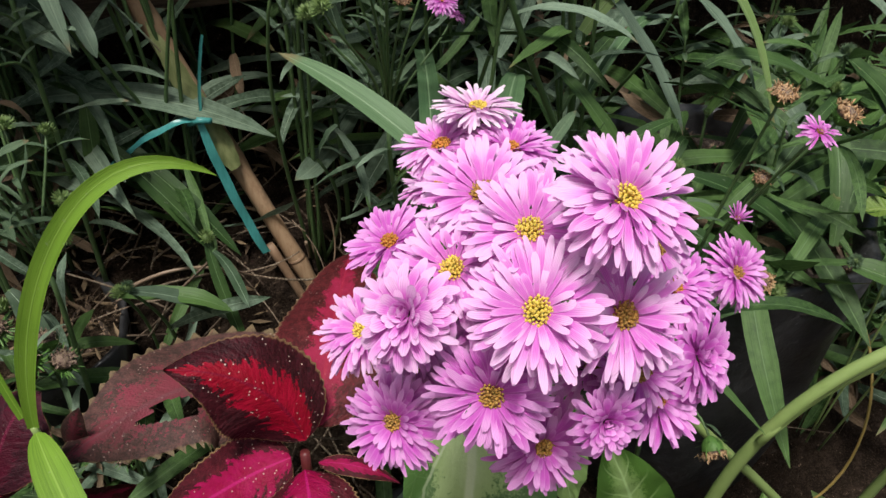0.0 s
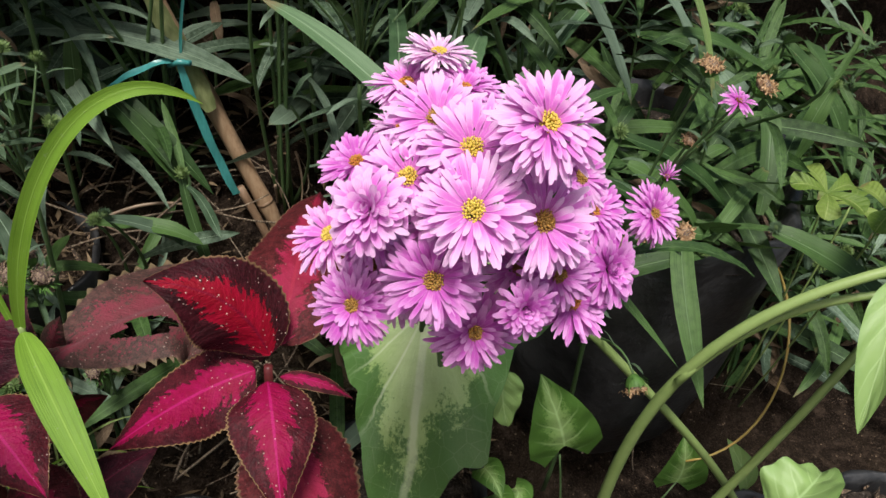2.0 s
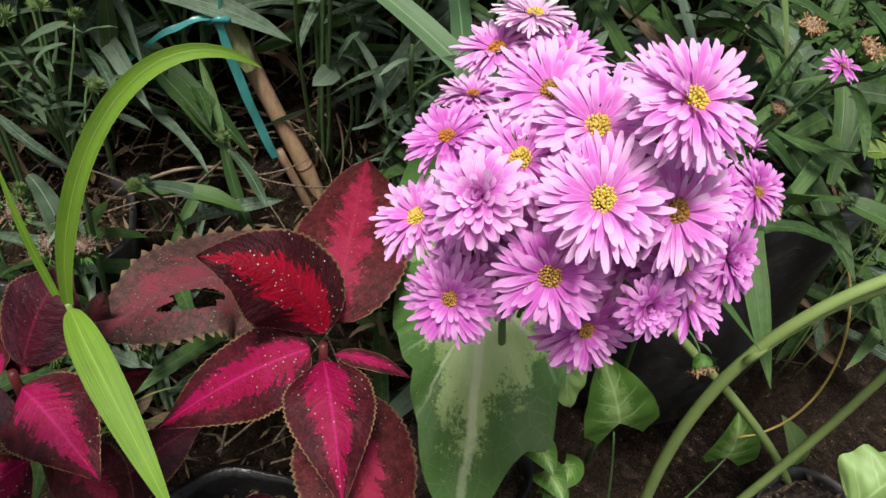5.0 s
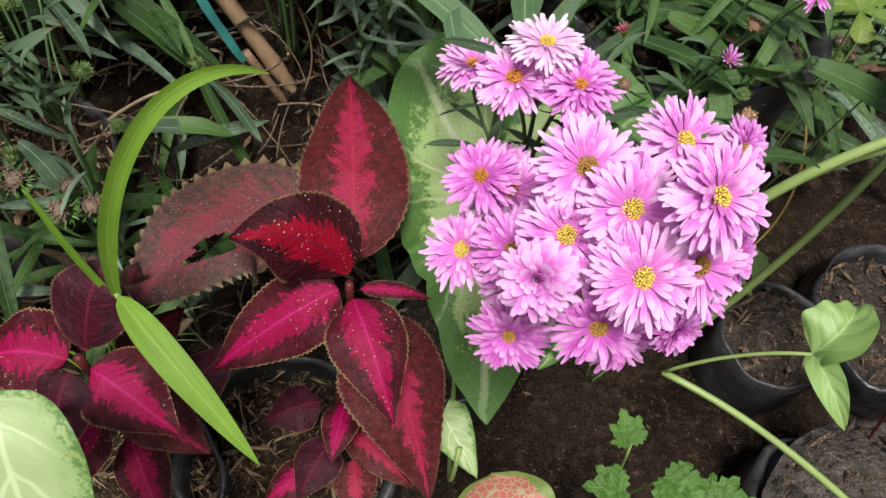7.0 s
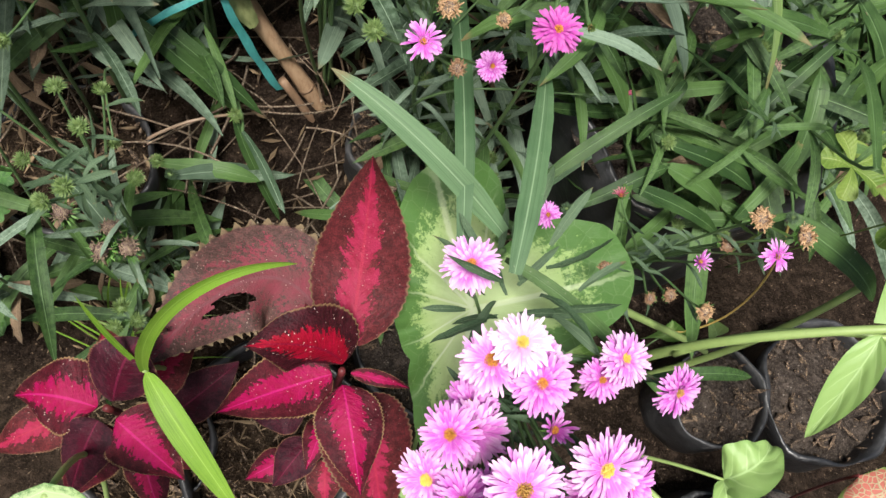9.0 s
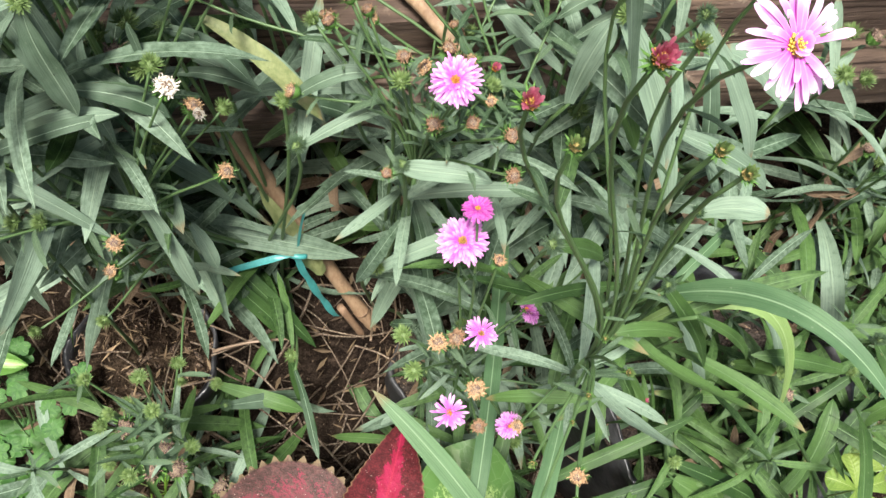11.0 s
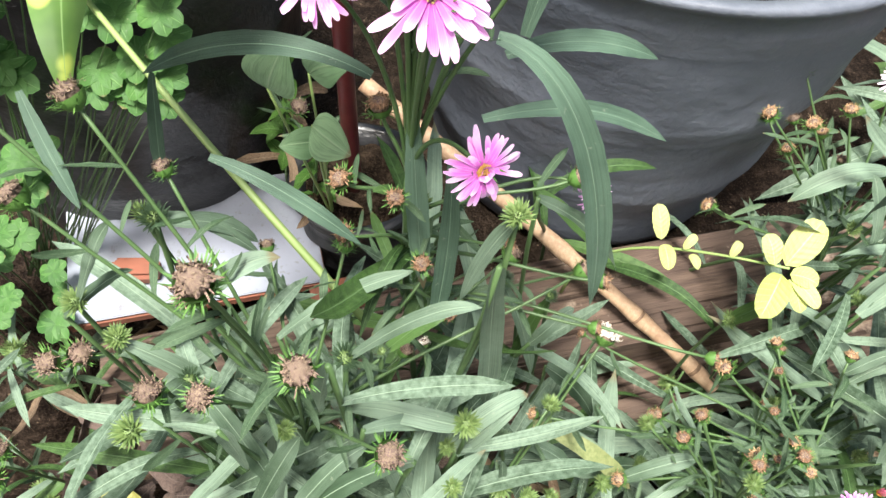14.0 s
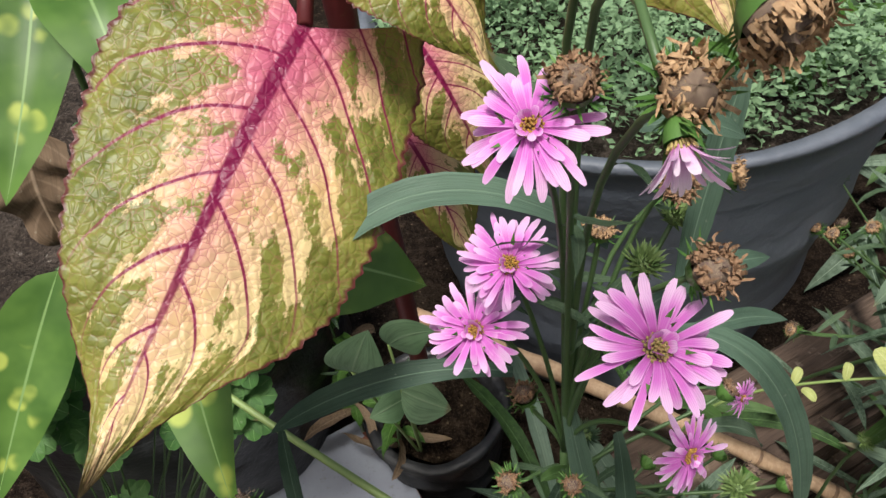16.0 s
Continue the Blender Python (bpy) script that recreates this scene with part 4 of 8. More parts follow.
def stem_to(plant, start, end, end_dir, r0=0.0016, r1=0.0009, leaves=4, size=0.03, library=None, seed=0, material=None):
    """A branch from start to end that arrives along end_dir, with leaves."""
    rnd = np.random.RandomState(seed)
    start, end = np.asarray(start, float), np.asarray(end, float)
    ln = np.linalg.norm(end - start)
    ctrl = [start, start + arr(0, 0, 0.35 * ln) + 0.15 * (end - start), end - unit(end_dir) * 0.35 * ln, end]
    part("stem", tube(ctrl, r0, r1, 10, 6), material or STEM_GREEN, plant)
    pts, _ = curve_points(ctrl, 40)
    for k in range(leaves):
        i = int(8 + 31 * (k + rnd.rand() * 0.6) / max(1, leaves))
        a = k * 2.4 + rnd.rand()
        leaf_at(plant, library or LEAVES_SMALL, pts[min(i, 40)], (np.cos(a), np.sin(a), 0.25 + 0.4 * rnd.rand()), size * (0.6 + 0.7 * rnd.rand()), rnd.randint(9), rnd.rand() - 0.5)


def ground_height(x, y):
    """The lie of the ground: low in front, rising to the timber edge, a terrace behind it."""
    s = -0.39 * x + 0.92 * y
    rise = 0.30 * np.clip((s - 0.34) / 0.36, 0, 1) ** 1.2
    shelf = 0.29 * np.clip((s - 0.845) / 0.03, 0, 1)
    return rise + shelf + 0.022 * np.sin(7 * x + 2) * np.cos(9 * y) + 0.008 * np.sin(41 * x) * np.sin(37 * y + 1)


# ---- ground ----
def build_ground():
    near = np.linspace(-1.5, 2.3, 96)
    far = np.array([3.0, 5.0, 9.0, 18.0, 40.0])
    ys = np.concatenate([-far[::-1], near, far])
    nx = np.linspace(-1.6, 1.6, 84)
    xs = np.concatenate([-far[::-1], nx, far])
    verts = [(x, y, ground_height(x, y) + 0.006 * noise.noise(Vector((x * 22, y * 22, 0)))) for y in ys for x in xs]
    me = make_mesh("ground", verts, grid_faces(len(ys), len(xs)))
    solo("ground", me, SOIL, "dark brown garden soil rising to a terrace", "ground", kind="structure")


build_ground()


def build_litter(name, cx, cy, rx, ry, count, size, material, seed, lift=0.004):
    """Crumbs, husks and dry bits strewn over the soil."""
    rnd = np.random.RandomState(seed)
    soup = Soup()
    for k in range(count):
        x, y = cx + rx * (rnd.rand() * 2 - 1), cy + ry * (rnd.rand() * 2 - 1)
        z = ground_height(x, y) + lift * rnd.rand()
        a, s = rnd.rand() * 6.28, size * (0.4 + rnd.rand())
        d, e = arr(np.cos(a), np.sin(a), 0.5 * (rnd.rand() - 0.5)) * s, arr(-np.sin(a), np.cos(a), 0.6 * (rnd.rand() - 0.5)) * s * (0.08 + 0.2 * rnd.rand())
        c, h = arr(x, y, z), arr(0, 0, s * 0.25)
        soup.add([c - d, c + e, c + d, c - e, c + h, c - h], [(0, 1, 4), (1, 2, 4), (2, 3, 4), (3, 0, 4), (1, 0, 5), (2, 1, 5), (3, 2, 5), (0, 3, 5)])
    return solo(name, soup.mesh(name, False), material, "dry husks, crumbs and twiglets strewn on the soil", "litter", kind="stuff")


build_litter("soil_crumbs", 0.1, 0.45, 0.75, 0.55, 3600, 0.004, CRUMBS, 3)
build_litter("straw_litter", -0.25, 0.6, 0.4, 0.25, 1100, 0.010, STRAW, 4, 0.02)


# ---- nursery bags, pots ----
def lathe(profile, cols=36, wrinkle=0.0, seed=0, at=(0, 0, 0), oval=1.0, ribs=0):
    """A turned form from (radius, height) pairs; wrinkle makes its wall uneven like a plastic bag."""
    rnd = np.random.RandomState(seed)
    ph = rnd.rand(6) * 6.28
    verts = []
    for i, (r, z) in enumerate(profile):
        for j in range(cols):
            a = 2 * np.pi * j / cols
            q = r * (1 + wrinkle * (0.5 * np.sin(5 * a + ph[0] + i * 0.7) + 0.35 * np.sin(9 * a + ph[1] - i * 0.5) + 0.4 * np.sin(3 * a + ph[2])))
            h = z + wrinkle * r * 0.8 * np.sin(4 * a + ph[3] + i) * (0.4 if i else 0)
            verts.append((at[0] + q * np.cos(a), at[1] + q * oval * np.sin(a), at[2] + h))
    return make_mesh("wall", verts, grid_faces(len(profile), cols, True))


def soil_disc(radius, height, at, mound=0.01, seed=0, oval=1.0, cols=60):
    rnd = np.random.RandomState(seed)
    verts = []
    rows = 15
    for i in range(rows + 1):
        r = radius * (i + 0.02) / rows
        for j in range(cols):
            a = 2 * np.pi * j / cols
            x, y = r * np.cos(a), r * oval * np.sin(a)
            z = height + mound * (1 - (r / radius) ** 2) + 0.012 * noise.noise(Vector((x * 26 + seed, y * 26, 3))) + 0.006 * noise.noise(Vector((x * 75, y * 75 + seed, 9)))
            verts.append((at[0] + x, at[1] + y, at[2] + z))
    return make_mesh("soil", verts, grid_faces(rows + 1, cols, True))


def clods(radius, z, at, count, size, seed, oval=1.0, thin=0.6):
    """Lumps, grit and husks lying on the soil of a bag or pot."""
    rnd = np.random.RandomState(seed + 900)
    soup = Soup()
    for k in range(count):
        a, r = rnd.rand() * 6.28, radius * 0.93 * np.sqrt(rnd.rand())
        s = size * (0.3 + rnd.rand() ** 3 * 1.6)
        c = arr(at[0] + r * np.cos(a), at[1] + r * oval * np.sin(a), at[2] + z + 0.010 * rnd.rand())
        d = unit(rnd.rand(3) - 0.5) * s * (1 + 1.6 * (rnd.rand() < 0.35))
        e = unit(np.cross(d, rnd.rand(3) - 0.5)) * s * thin
        f = unit(np.cross(d, e)) * s * 0.75 * thin
        soup.add([c - d, c + e, c + d, c - e, c + f, c - f], [(0, 1, 4), (1, 2, 4), (2, 3, 4), (3, 0, 4), (1, 0, 5), (2, 1, 5), (3, 2, 5), (0, 3, 5)])
    return soup.mesh("crumbs", False)


def nursery_bag(at, radius, height, soil_drop, label, wrinkle=0.05, seed=0, mound=0.01, soil=POT_SOIL, oval=1.0, fold=0.012):
    bag = thing("nursery_bag", at, label, "plant bag", "nursery bags")
    prof = [(radius * 0.86, 0.0), (radius * 1.0, height * 0.12), (radius * 1.05, height * 0.4), (radius * 1.0, height * 0.75), (radius * 1.02, height), (radius * 0.97, height + 0.002), (radius * 0.93, height - fold), (radius * 0.9, height - soil_drop - 0.03)]
    part("wall", lathe(prof, 48, wrinkle, seed, at, oval), BAG, bag)
    part("soil", soil_disc(radius * 0.985, height - soil_drop, at, mound, seed, oval), soil, bag, "dark crumbly potting soil")
    part("grit", clods(radius, height - soil_drop + mound * 0.5, at, int(26000 * radius * radius) + 60, 0.0042, seed, oval), CRUMBS, bag, "soil crumbs, grit and husks")
    if soil is LITTER:
        part("husk_layer", clods(radius, height - soil_drop + mound * 0.6 + 0.004, at, int(34000 * radius * radius), 0.0065, seed + 50, oval, 0.22), STRAW, bag, "pale husks strewn on the soil")
    return bag


def round_pot(at, r_top, r_base, height, soil_drop, label, soil=POT_SOIL, plastic=POT_BLACK):
    pot = thing("plant_pot", at, label, "plant pot", "black plant pots")
    prof = [(r_base * 0.97, 0.0), (r_base, 0.008)]
    for k in range(1, 13):
        t = k / 13
        r = r_base + (r_top - r_base) * t
        step = 0.0045 * ((k % 4) == 0)
        prof += [(r + step, height * (t - 0.012)), (r + step, height * t)]
    prof += [(r_top, height * 0.972), (r_top + 0.006, height * 0.976), (r_top + 0.007, height - 0.002), (r_top + 0.004, height), (r_top - 0.003, height), (r_top - 0.012, height - soil_drop - 0.02)]
    part("wall", lathe(prof, 64, 0.006 if plastic is POT_BLACK else 0.03, 5, at), plastic, pot)
    part("soil", soil_disc(r_top - 0.010, height - soil_drop, at, 0.012, 7), soil, pot, "dark potting soil")
    return pot


nursery_bag((0.26, 0.635, 0.08), 0.145, 0.35, 0.03, "black wrinkled plastic nursery bag behind the flowers", 0.07, 1)
nursery_bag((0.425, 0.375, -0.01), 0.068, 0.135, 0.018, "small black plastic nursery bag full of soil", 0.05, 2)
nursery_bag((0.60, 0.40, -0.01), 0.10, 0.11, 0.03, "low black nursery bag beside the vine", 0.07, 3)
nursery_bag((0.46, 0.125, -0.02), 0.138, 0.150, -0.022, "black nursery bag heaped with grey stony soil", 0.09, 4, 0.030, STONY_SOIL)
nursery_bag((-0.15, 0.27, -0.02), 0.115, 0.13, 0.05, "black nursery bag in which the red coleus stands", 0.05, 5, 0.012, LITTER)
nursery_bag((-0.30, 0.25, -0.02), 0.085, 0.11, 0.025, "black nursery bag with the small coleus", 0.05, 6, 0.01, LITTER)
nursery_bag((-0.385, 0.53, 0.14), 0.085, 0.15, 0.02, "black nursery bag with husky brown soil", 0.05, 7, 0.012, LITTER)
nursery_bag((0.03, 0.40, 0.03), 0.09, 0.12, 0.02, "black nursery bag of the pale arrowhead vine", 0.05, 8)
nursery_bag((-0.03, 0.62, 0.17), 0.07, 0.09, 0.015, "black nursery bag under the asters", 0.06, 9)
round_pot((-0.235, 1.125, 0.60), 0.235, 0.178, 0.395, 0.02, "large grey black ribbed plastic pot on the terrace")
round_pot((-0.70, 0.985, 0.60), 0.178, 0.148, 0.43, 0.03, "tall black plastic pot in the shade", plastic=BAG)
round_pot((-0.458, 0.896, 0.605), 0.060, 0.046, 0.128, 0.012, "small black plastic pot beside the tile", soil=LITTER, plastic=BAG)


# ---- timber edge, tile, brick ----
def timber(at, length, width, height, turn, seed, label):
    n = 40
    verts = []
    outline = [(-1, -0.8), (-0.9, -1), (0.9, -1), (1, -0.85), (1, 0.8), (0.88, 1), (0.1, 1.03), (-0.85, 0.97), (-1, 0.8)]
    for i in range(n + 1):
        x = length * (i / n - 0.5)
        for a, b in outline:
            k = 1 + 0.05 * noise.noise(Vector((x * 9, a * 2 + seed, b * 2)))
            y, z = a * width / 2 * k, b * height / 2 * k + 0.004 * noise.noise(Vector((x * 5, seed, a)))
            verts.append((x, y, z))
    m = len(outline)
    faces = grid_faces(n + 1, m, True) + [tuple(range(m))[::-1], tuple(n * m + j for j in range(m))]
    ob = solo("timber", make_mesh("timber", verts, faces, smooth=False), WOOD, label, "timber", "edging timbers")
    ob.matrix_basis = pose(*at, 0, 0, turn)
    return ob


timber((0.148, 1.008, 0.625), 1.71, 0.105, 0.07, 23, 1, "grey brown weathered timber edging the terrace")
timber((0.267, 0.977, 0.565), 1.495, 0.062, 0.065, 23, 2, "dark weathered timber in front of the other")


def slab(name, at, sx, sy, sz, turn, tilt, material, label, category, bevel=0.004, under=None):
    bm = bmesh.new()
    bmesh.ops.create_cube(bm, size=1)
    bmesh.ops.scale(bm, vec=(sx, sy, sz), verts=bm.verts)
    bmesh.ops.bevel(bm, geom=bm.edges[:], offset=bevel, segments=2, affect="EDGES")
    bmesh.ops.transform(bm, matrix=pose(*at, tilt, 0, turn), verts=bm.verts)
    me = bpy.data.meshes.new(name)
    bm.to_mesh(me)
    bm.free()
    if under:
        return part(name, me, material, under, label)
    return solo(name, me, material, label, category)


tile = thing("floor_tile", (-0.602, 0.825, 0.670), "white glazed tile with a brown edge lying on the timber", "tile")
slab("body", (-0.602, 0.825, 0.6725), 0.23, 0.13, 0.011, 23, 2, BRICK, "brown clay edge", "", 0.0015, tile)
slab("glaze", (-0.602, 0.825, 0.6795), 0.228, 0.128, 0.003, 23, 2, TILE, "white glaze", "", 0.001, tile)
slab("brick_piece", (-0.640, 0.781, 0.689), 0.042, 0.022, 0.016, 12, 4, BRICK, "broken piece of red brick on the tile", "brick")
slab("brick_piece", (-0.508, 0.908, 0.676), 0.050, 0.030, 0.024, 40, 6, BRICK, "broken brick beside the tile and the small pot", "brick")
slab("brick_piece", (-0.455, 0.805, 0.668), 0.060, 0.030, 0.016, 23, 0, BRICK, "flat piece of brick at the end of the tile", "brick")


# ---- the main aster with its cluster of flowers ----
main = thing("aster_plant", (0.06, 0.40, 0.12), "bushy aster with a dense cluster of lilac pink daisies", "aster")
FORK = arr(0.035, 0.335, 0.50)
part("stem", tube([(0.06, 0.40, 0.12), (0.08, 0.36, 0.3), FORK - arr(0, 0, 0.06), FORK], 0.0035, 0.0026, 14, 8), STEM_GREEN, main)


def bloom(at, radius, kind="single", petal=None, disc=None, variant=0, nrm=None):
    at = np.asarray(at, float)
    n = unit(nrm if nrm is not None else unit(at - arr(0.035, 0.275, 0.575)) + arr(0, -0.12, 0.55))
    radius *= 1.05
    head(main, kind, at, radius, n, petal, disc, variant)
    stem_to(main, FORK + 0.25 * (at - FORK) * arr(1, 1, 0.3), at - n * radius * 0.4, n, 0.0015, 0.0011, 3, 0.022, None, variant)


bloom((0.029, 0.185, 0.708), 0.0205, "single", PETAL_PINK, DISC_YELLOW, 1, (-0.1, -0.62, 0.8))
bloom((0.006, 0.206, 0.702), 0.0195, "single", PETAL_PINK, DISC_YELLOW, 2, (-0.3, -0.45, 0.85))
bloom((0.019, 0.178, 0.680), 0.0190, "single", PETAL_DEEP, DISC_BROWN, 3, (-0.15, -0.8, 0.5))
bloom((-0.010, 0.187, 0.652), 0.0175, "full", PETAL_DEEP, DISC_BROWN, 4, (-0.35, -0.75, 0.55))
bloom((0.055, 0.193, 0.700), 0.0205, "single", PETAL_PINK, DISC_BROWN, 5, (0.25, -0.6, 0.7))
bloom((0.050, 0.201, 0.736), 0.0205, "full", PETAL_PINK, DISC_YELLOW, 6, (0.2, -0.5, 0.85))
bloom((0.027, 0.208, 0.717), 0.0200, "single", PETAL_PINK, DISC_YELLOW, 7, (-0.05, -0.5, 0.9))
bloom((0.014, 0.228, 0.714), 0.0210, "single", PETAL_PINK, DISC_BROWN, 8, (-0.1, -0.3, 0.95))
bloom((0.000, 0.258, 0.650), 0.0200, "single", PETAL_PINK, DISC_RED, 9, (-0.4, -0.2, 0.9))
bloom((0.000, 0.294, 0.686), 0.0195, "single", PETAL_PINK, DISC_RED, 10, (-0.3, 0.0, 0.95))
bloom((0.013, 0.303, 0.699), 0.0175, "single", PETAL_PALE, DISC_YELLOW, 11, (-0.05, 0.1, 1))
bloom((0.027, 0.293, 0.689), 0.0190, "full", PETAL_PINK, DISC_RED, 12, (0.2, 0.05, 0.95))
bloom((0.056, 0.241, 0.712), 0.0195, "single", PETAL_PINK, DISC_YELLOW, 13, (0.25, -0.25, 0.95))
bloom((0.106, 0.318, 0.608), 0.0185, "full", PETAL_PINK, DISC_YELLOW, 14, (0.15, -0.1, 1))
bloom((0.135, 0.297, 0.625), 0.0175, "full", PETAL_DEEP, DISC_BROWN, 15, (0.35, -0.5, 0.8))
bloom((-0.002, 0.370, 0.608), 0.0205, "full", PETAL_PINK, DISC_RED, 16, (-0.1, 0.1, 1))
bloom((-0.025, 0.230, 0.647), 0.0190, "single", PETAL_PINK, DISC_YELLOW, 17, (-0.5, -0.35, 0.85))
bloom((-0.006, 0.220, 0.664), 0.0190, "single", PETAL_DEEP, DISC_BROWN, 18, (-0.4, -0.35, 0.8))
bloom((-0.007, 0.190, 0.699), 0.0170, "double", PETAL_PINK, None, 19, (-0.45, -0.6, 0.7))
bloom((0.054, 0.178, 0.670), 0.0125, "double", PETAL_DEEP, None, 20, (0.2, -0.85, 0.4))
bloom((0.093, 0.217, 0.658), 0.0175, "double", PETAL_DEEP, None, 21, (0.5, -0.6, 0.6))
bloom((0.038, 0.184, 0.648), 0.0185, "full", PETAL_DEEP, DISC_BROWN, 22, (0.15, -0.85, 0.35))
bloom((0.068, 0.200, 0.668), 0.0175, "full", PETAL_DEEP, DISC_BROWN, 23, (0.4, -0.75, 0.45))
bloom((-0.002, 0.275, 0.640), 0.0170, "full", PETAL_DEEP, DISC_RED, 24, (-0.5, -0.1, 0.8))
bloom((0.095, 0.305, 0.595), 0.0160, "full", PETAL_DEEP, DISC_RED, 25, (-0.1, -0.5, 0.9))
bloom((0.060, 0.232, 0.690), 0.0180, "full", PETAL_DEEP, DISC_RED, 26, (0.5, -0.2, 0.8))
bloom((0.042, 0.262, 0.665), 0.0150, "closed", PETAL_DEEP, DISC_RED, 27, (0.1, 0.0, 1))
bloom((0.022, 0.200, 0.690), 0.0170, "full", PETAL_DEEP, DISC_RED, 28, (0.0, -0.6, 0.6))
for k, (x, y, z) in enumerate(((0.076, 0.242, 0.685), (0.084, 0.236, 0.672), (0.054, 0.230, 0.695), (0.079, 0.207, 0.646), (-0.004, 0.212, 0.650), (0.026, 0.283, 0.694), (0.053, 0.205, 0.664), (0.008, 0.223, 0.663), (0.007, 0.214, 0.638), (-0.017, 0.254, 0.669))):
    bloom((x, y, z), 0.0178, "full" if k % 3 else "single", PETAL_DEEP if k % 2 else PETAL_PINK, (DISC_BROWN, DISC_RED)[k % 2], 29 + k, None if k % 2 else (0.6 * (x - 0.03) * 25, -0.5, 0.75))
rnd = np.random.RandomState(5)
for k in range(26):
    a = k * 2.4
    leaf_at(main, LEAVES_SMALL, FORK + arr(0.05 * np.cos(a) * rnd.rand(), 0.06 * np.sin(a) * rnd.rand() + 0.02, 0.02 + 0.11 * rnd.rand()), (np.cos(a), np.sin(a), 0.5), 0.03 + 0.02 * rnd.rand(), k, rnd.rand() - 0.5)
leaf_at(main, LEAVES_DEEP, (-0.012, 0.212, 0.668), (-0.75, -0.35, 0.1), 0.028, 0)
leaf_at(main, LEAVES_DEEP, (-0.018, 0.20, 0.66), (-0.85, -0.4, 0.32), 0.022, 1)
leaf_at(main, LEAVES_DEEP, (0.01, 0.19, 0.645), (-0.45, -0.5, -0.6), 0.04, 2)
leaf_at(main, LEAVES_DEEP, (0.13, 0.31, 0.58), (0.9, 0.2, 0.05), 0.09, 1)


# ---- the red coleus ----
def coleus_leaf(plant, ctrl, half, material, up=(0, 0, 1), fold=-0.18, wave=0.06, teeth=0.055, count=26, twist=0.0, seed=0, hole=None, name="leaf", label="", fine=(116, 6)):
    me = blade(ctrl, half, "coleus", up, n=fine[0], m=fine[1], fold=fold, curl=-0.1, wave=wave, waves=2.2, teeth=teeth, count=count, twist=twist, seed=seed, hole=hole)
    return part(name, me, material, plant, label)


coleus = thing("coleus_plant", (-0.09, 0.31, 0.08), "coleus with serrated crimson and dark maroon leaves", "coleus")
TOP = arr(-0.077, 0.315, 0.436)
part("stem", tube([(-0.09, 0.31, 0.08), (-0.10, 0.30, 0.2), (-0.075, 0.315, 0.33), TOP], 0.0045, 0.0032, 14, 8), STEM_MAROON, coleus)
coleus_leaf(coleus, [TOP + arr(0.004, 0.02, 0.0), (-0.07, 0.42, 0.475), (-0.072, 0.518, 0.428)], 0.043, COLEUS_ROSE, (-0.05, -0.25, 1), seed=1)
coleus_leaf(coleus, [TOP + arr(0.0, 0.005, 0.006), (-0.095, 0.33, 0.50), (-0.152, 0.315, 0.510)], 0.034, COLEUS_RED, (0.15, -0.55, 0.8), fold=-0.3, seed=2)
coleus_leaf(coleus, [TOP + arr(-0.008, -0.004, 0.0), (-0.13, 0.295, 0.425), (-0.183, 0.274, 0.375)], 0.030, COLEUS_PINK, (0.1, -0.3, 1), seed=3)
coleus_leaf(coleus, [TOP + arr(0.002, -0.012, 0.0), (-0.063, 0.265, 0.455), (-0.049, 0.216, 0.412)], 0.029, COLEUS_PINK, (0.1, -0.3, 1), seed=4)
coleus_leaf(coleus, [TOP + arr(0.012, -0.02, -0.03), (-0.035, 0.255, 0.392), (-0.020, 0.180, 0.315)], 0.042, COLEUS_ROSE, (0.15, -0.2, 1), seed=5)
coleus_leaf(coleus, [TOP + arr(0.008, 0.0, -0.01), (-0.04, 0.312, 0.435), (-0.016, 0.308, 0.418)], 0.007, COLEUS_PINK, (0.1, -0.2, 1), seed=6)
coleus_leaf(coleus, [TOP + arr(-0.02, 0.05, -0.06), (-0.15, 0.44, 0.405), (-0.205, 0.375, 0.40), (-0.243, 0.302, 0.415)], 0.052, COLEUS_OLD, (0.05, -0.2, 1), fold=-0.1, wave=0.14, teeth=0.2, count=24, seed=7, hole=(0.36, 0.60, 0.10, 0.13), fine=(150, 26), label="faded brown leaf with a hole and torn edge")
coleus_leaf(coleus, [TOP + arr(-0.01, 0.01, 0.0), (-0.105, 0.35, 0.45), (-0.115, 0.37, 0.43)], 0.012, COLEUS_ROSE, (0, -0.2, 1), seed=8)
coleus_leaf(coleus, [(-0.085, 0.30, 0.20), (-0.09, 0.27, 0.235), (-0.10, 0.235, 0.22)], 0.018, COLEUS_PINK, seed=9)
coleus_leaf(coleus, [(-0.09, 0.29, 0.15), (-0.05, 0.25, 0.18), (-0.02, 0.22, 0.15)], 0.02, COLEUS_ROSE, seed=10)

for k, (b, e, w, m) in enumerate((((-0.10, 0.27, 0.17), (-0.135, 0.215, 0.16), 0.024, COLEUS_DARK), ((-0.08, 0.25, 0.16), (-0.075, 0.195, 0.15), 0.022, COLEUS_ROSE), ((-0.11, 0.30, 0.20), (-0.165, 0.285, 0.19), 0.024, COLEUS_DARK), ((-0.12, 0.25, 0.14), (-0.17, 0.22, 0.13), 0.02, COLEUS_PINK), ((-0.06, 0.29, 0.22), (-0.02, 0.27, 0.21), 0.02, COLEUS_DARK))):
    b, e = arr(*b), arr(*e)
    coleus_leaf(coleus, [b, (b + e) / 2 + arr(0, 0, 0.02), e], w, m, seed=40 + k)

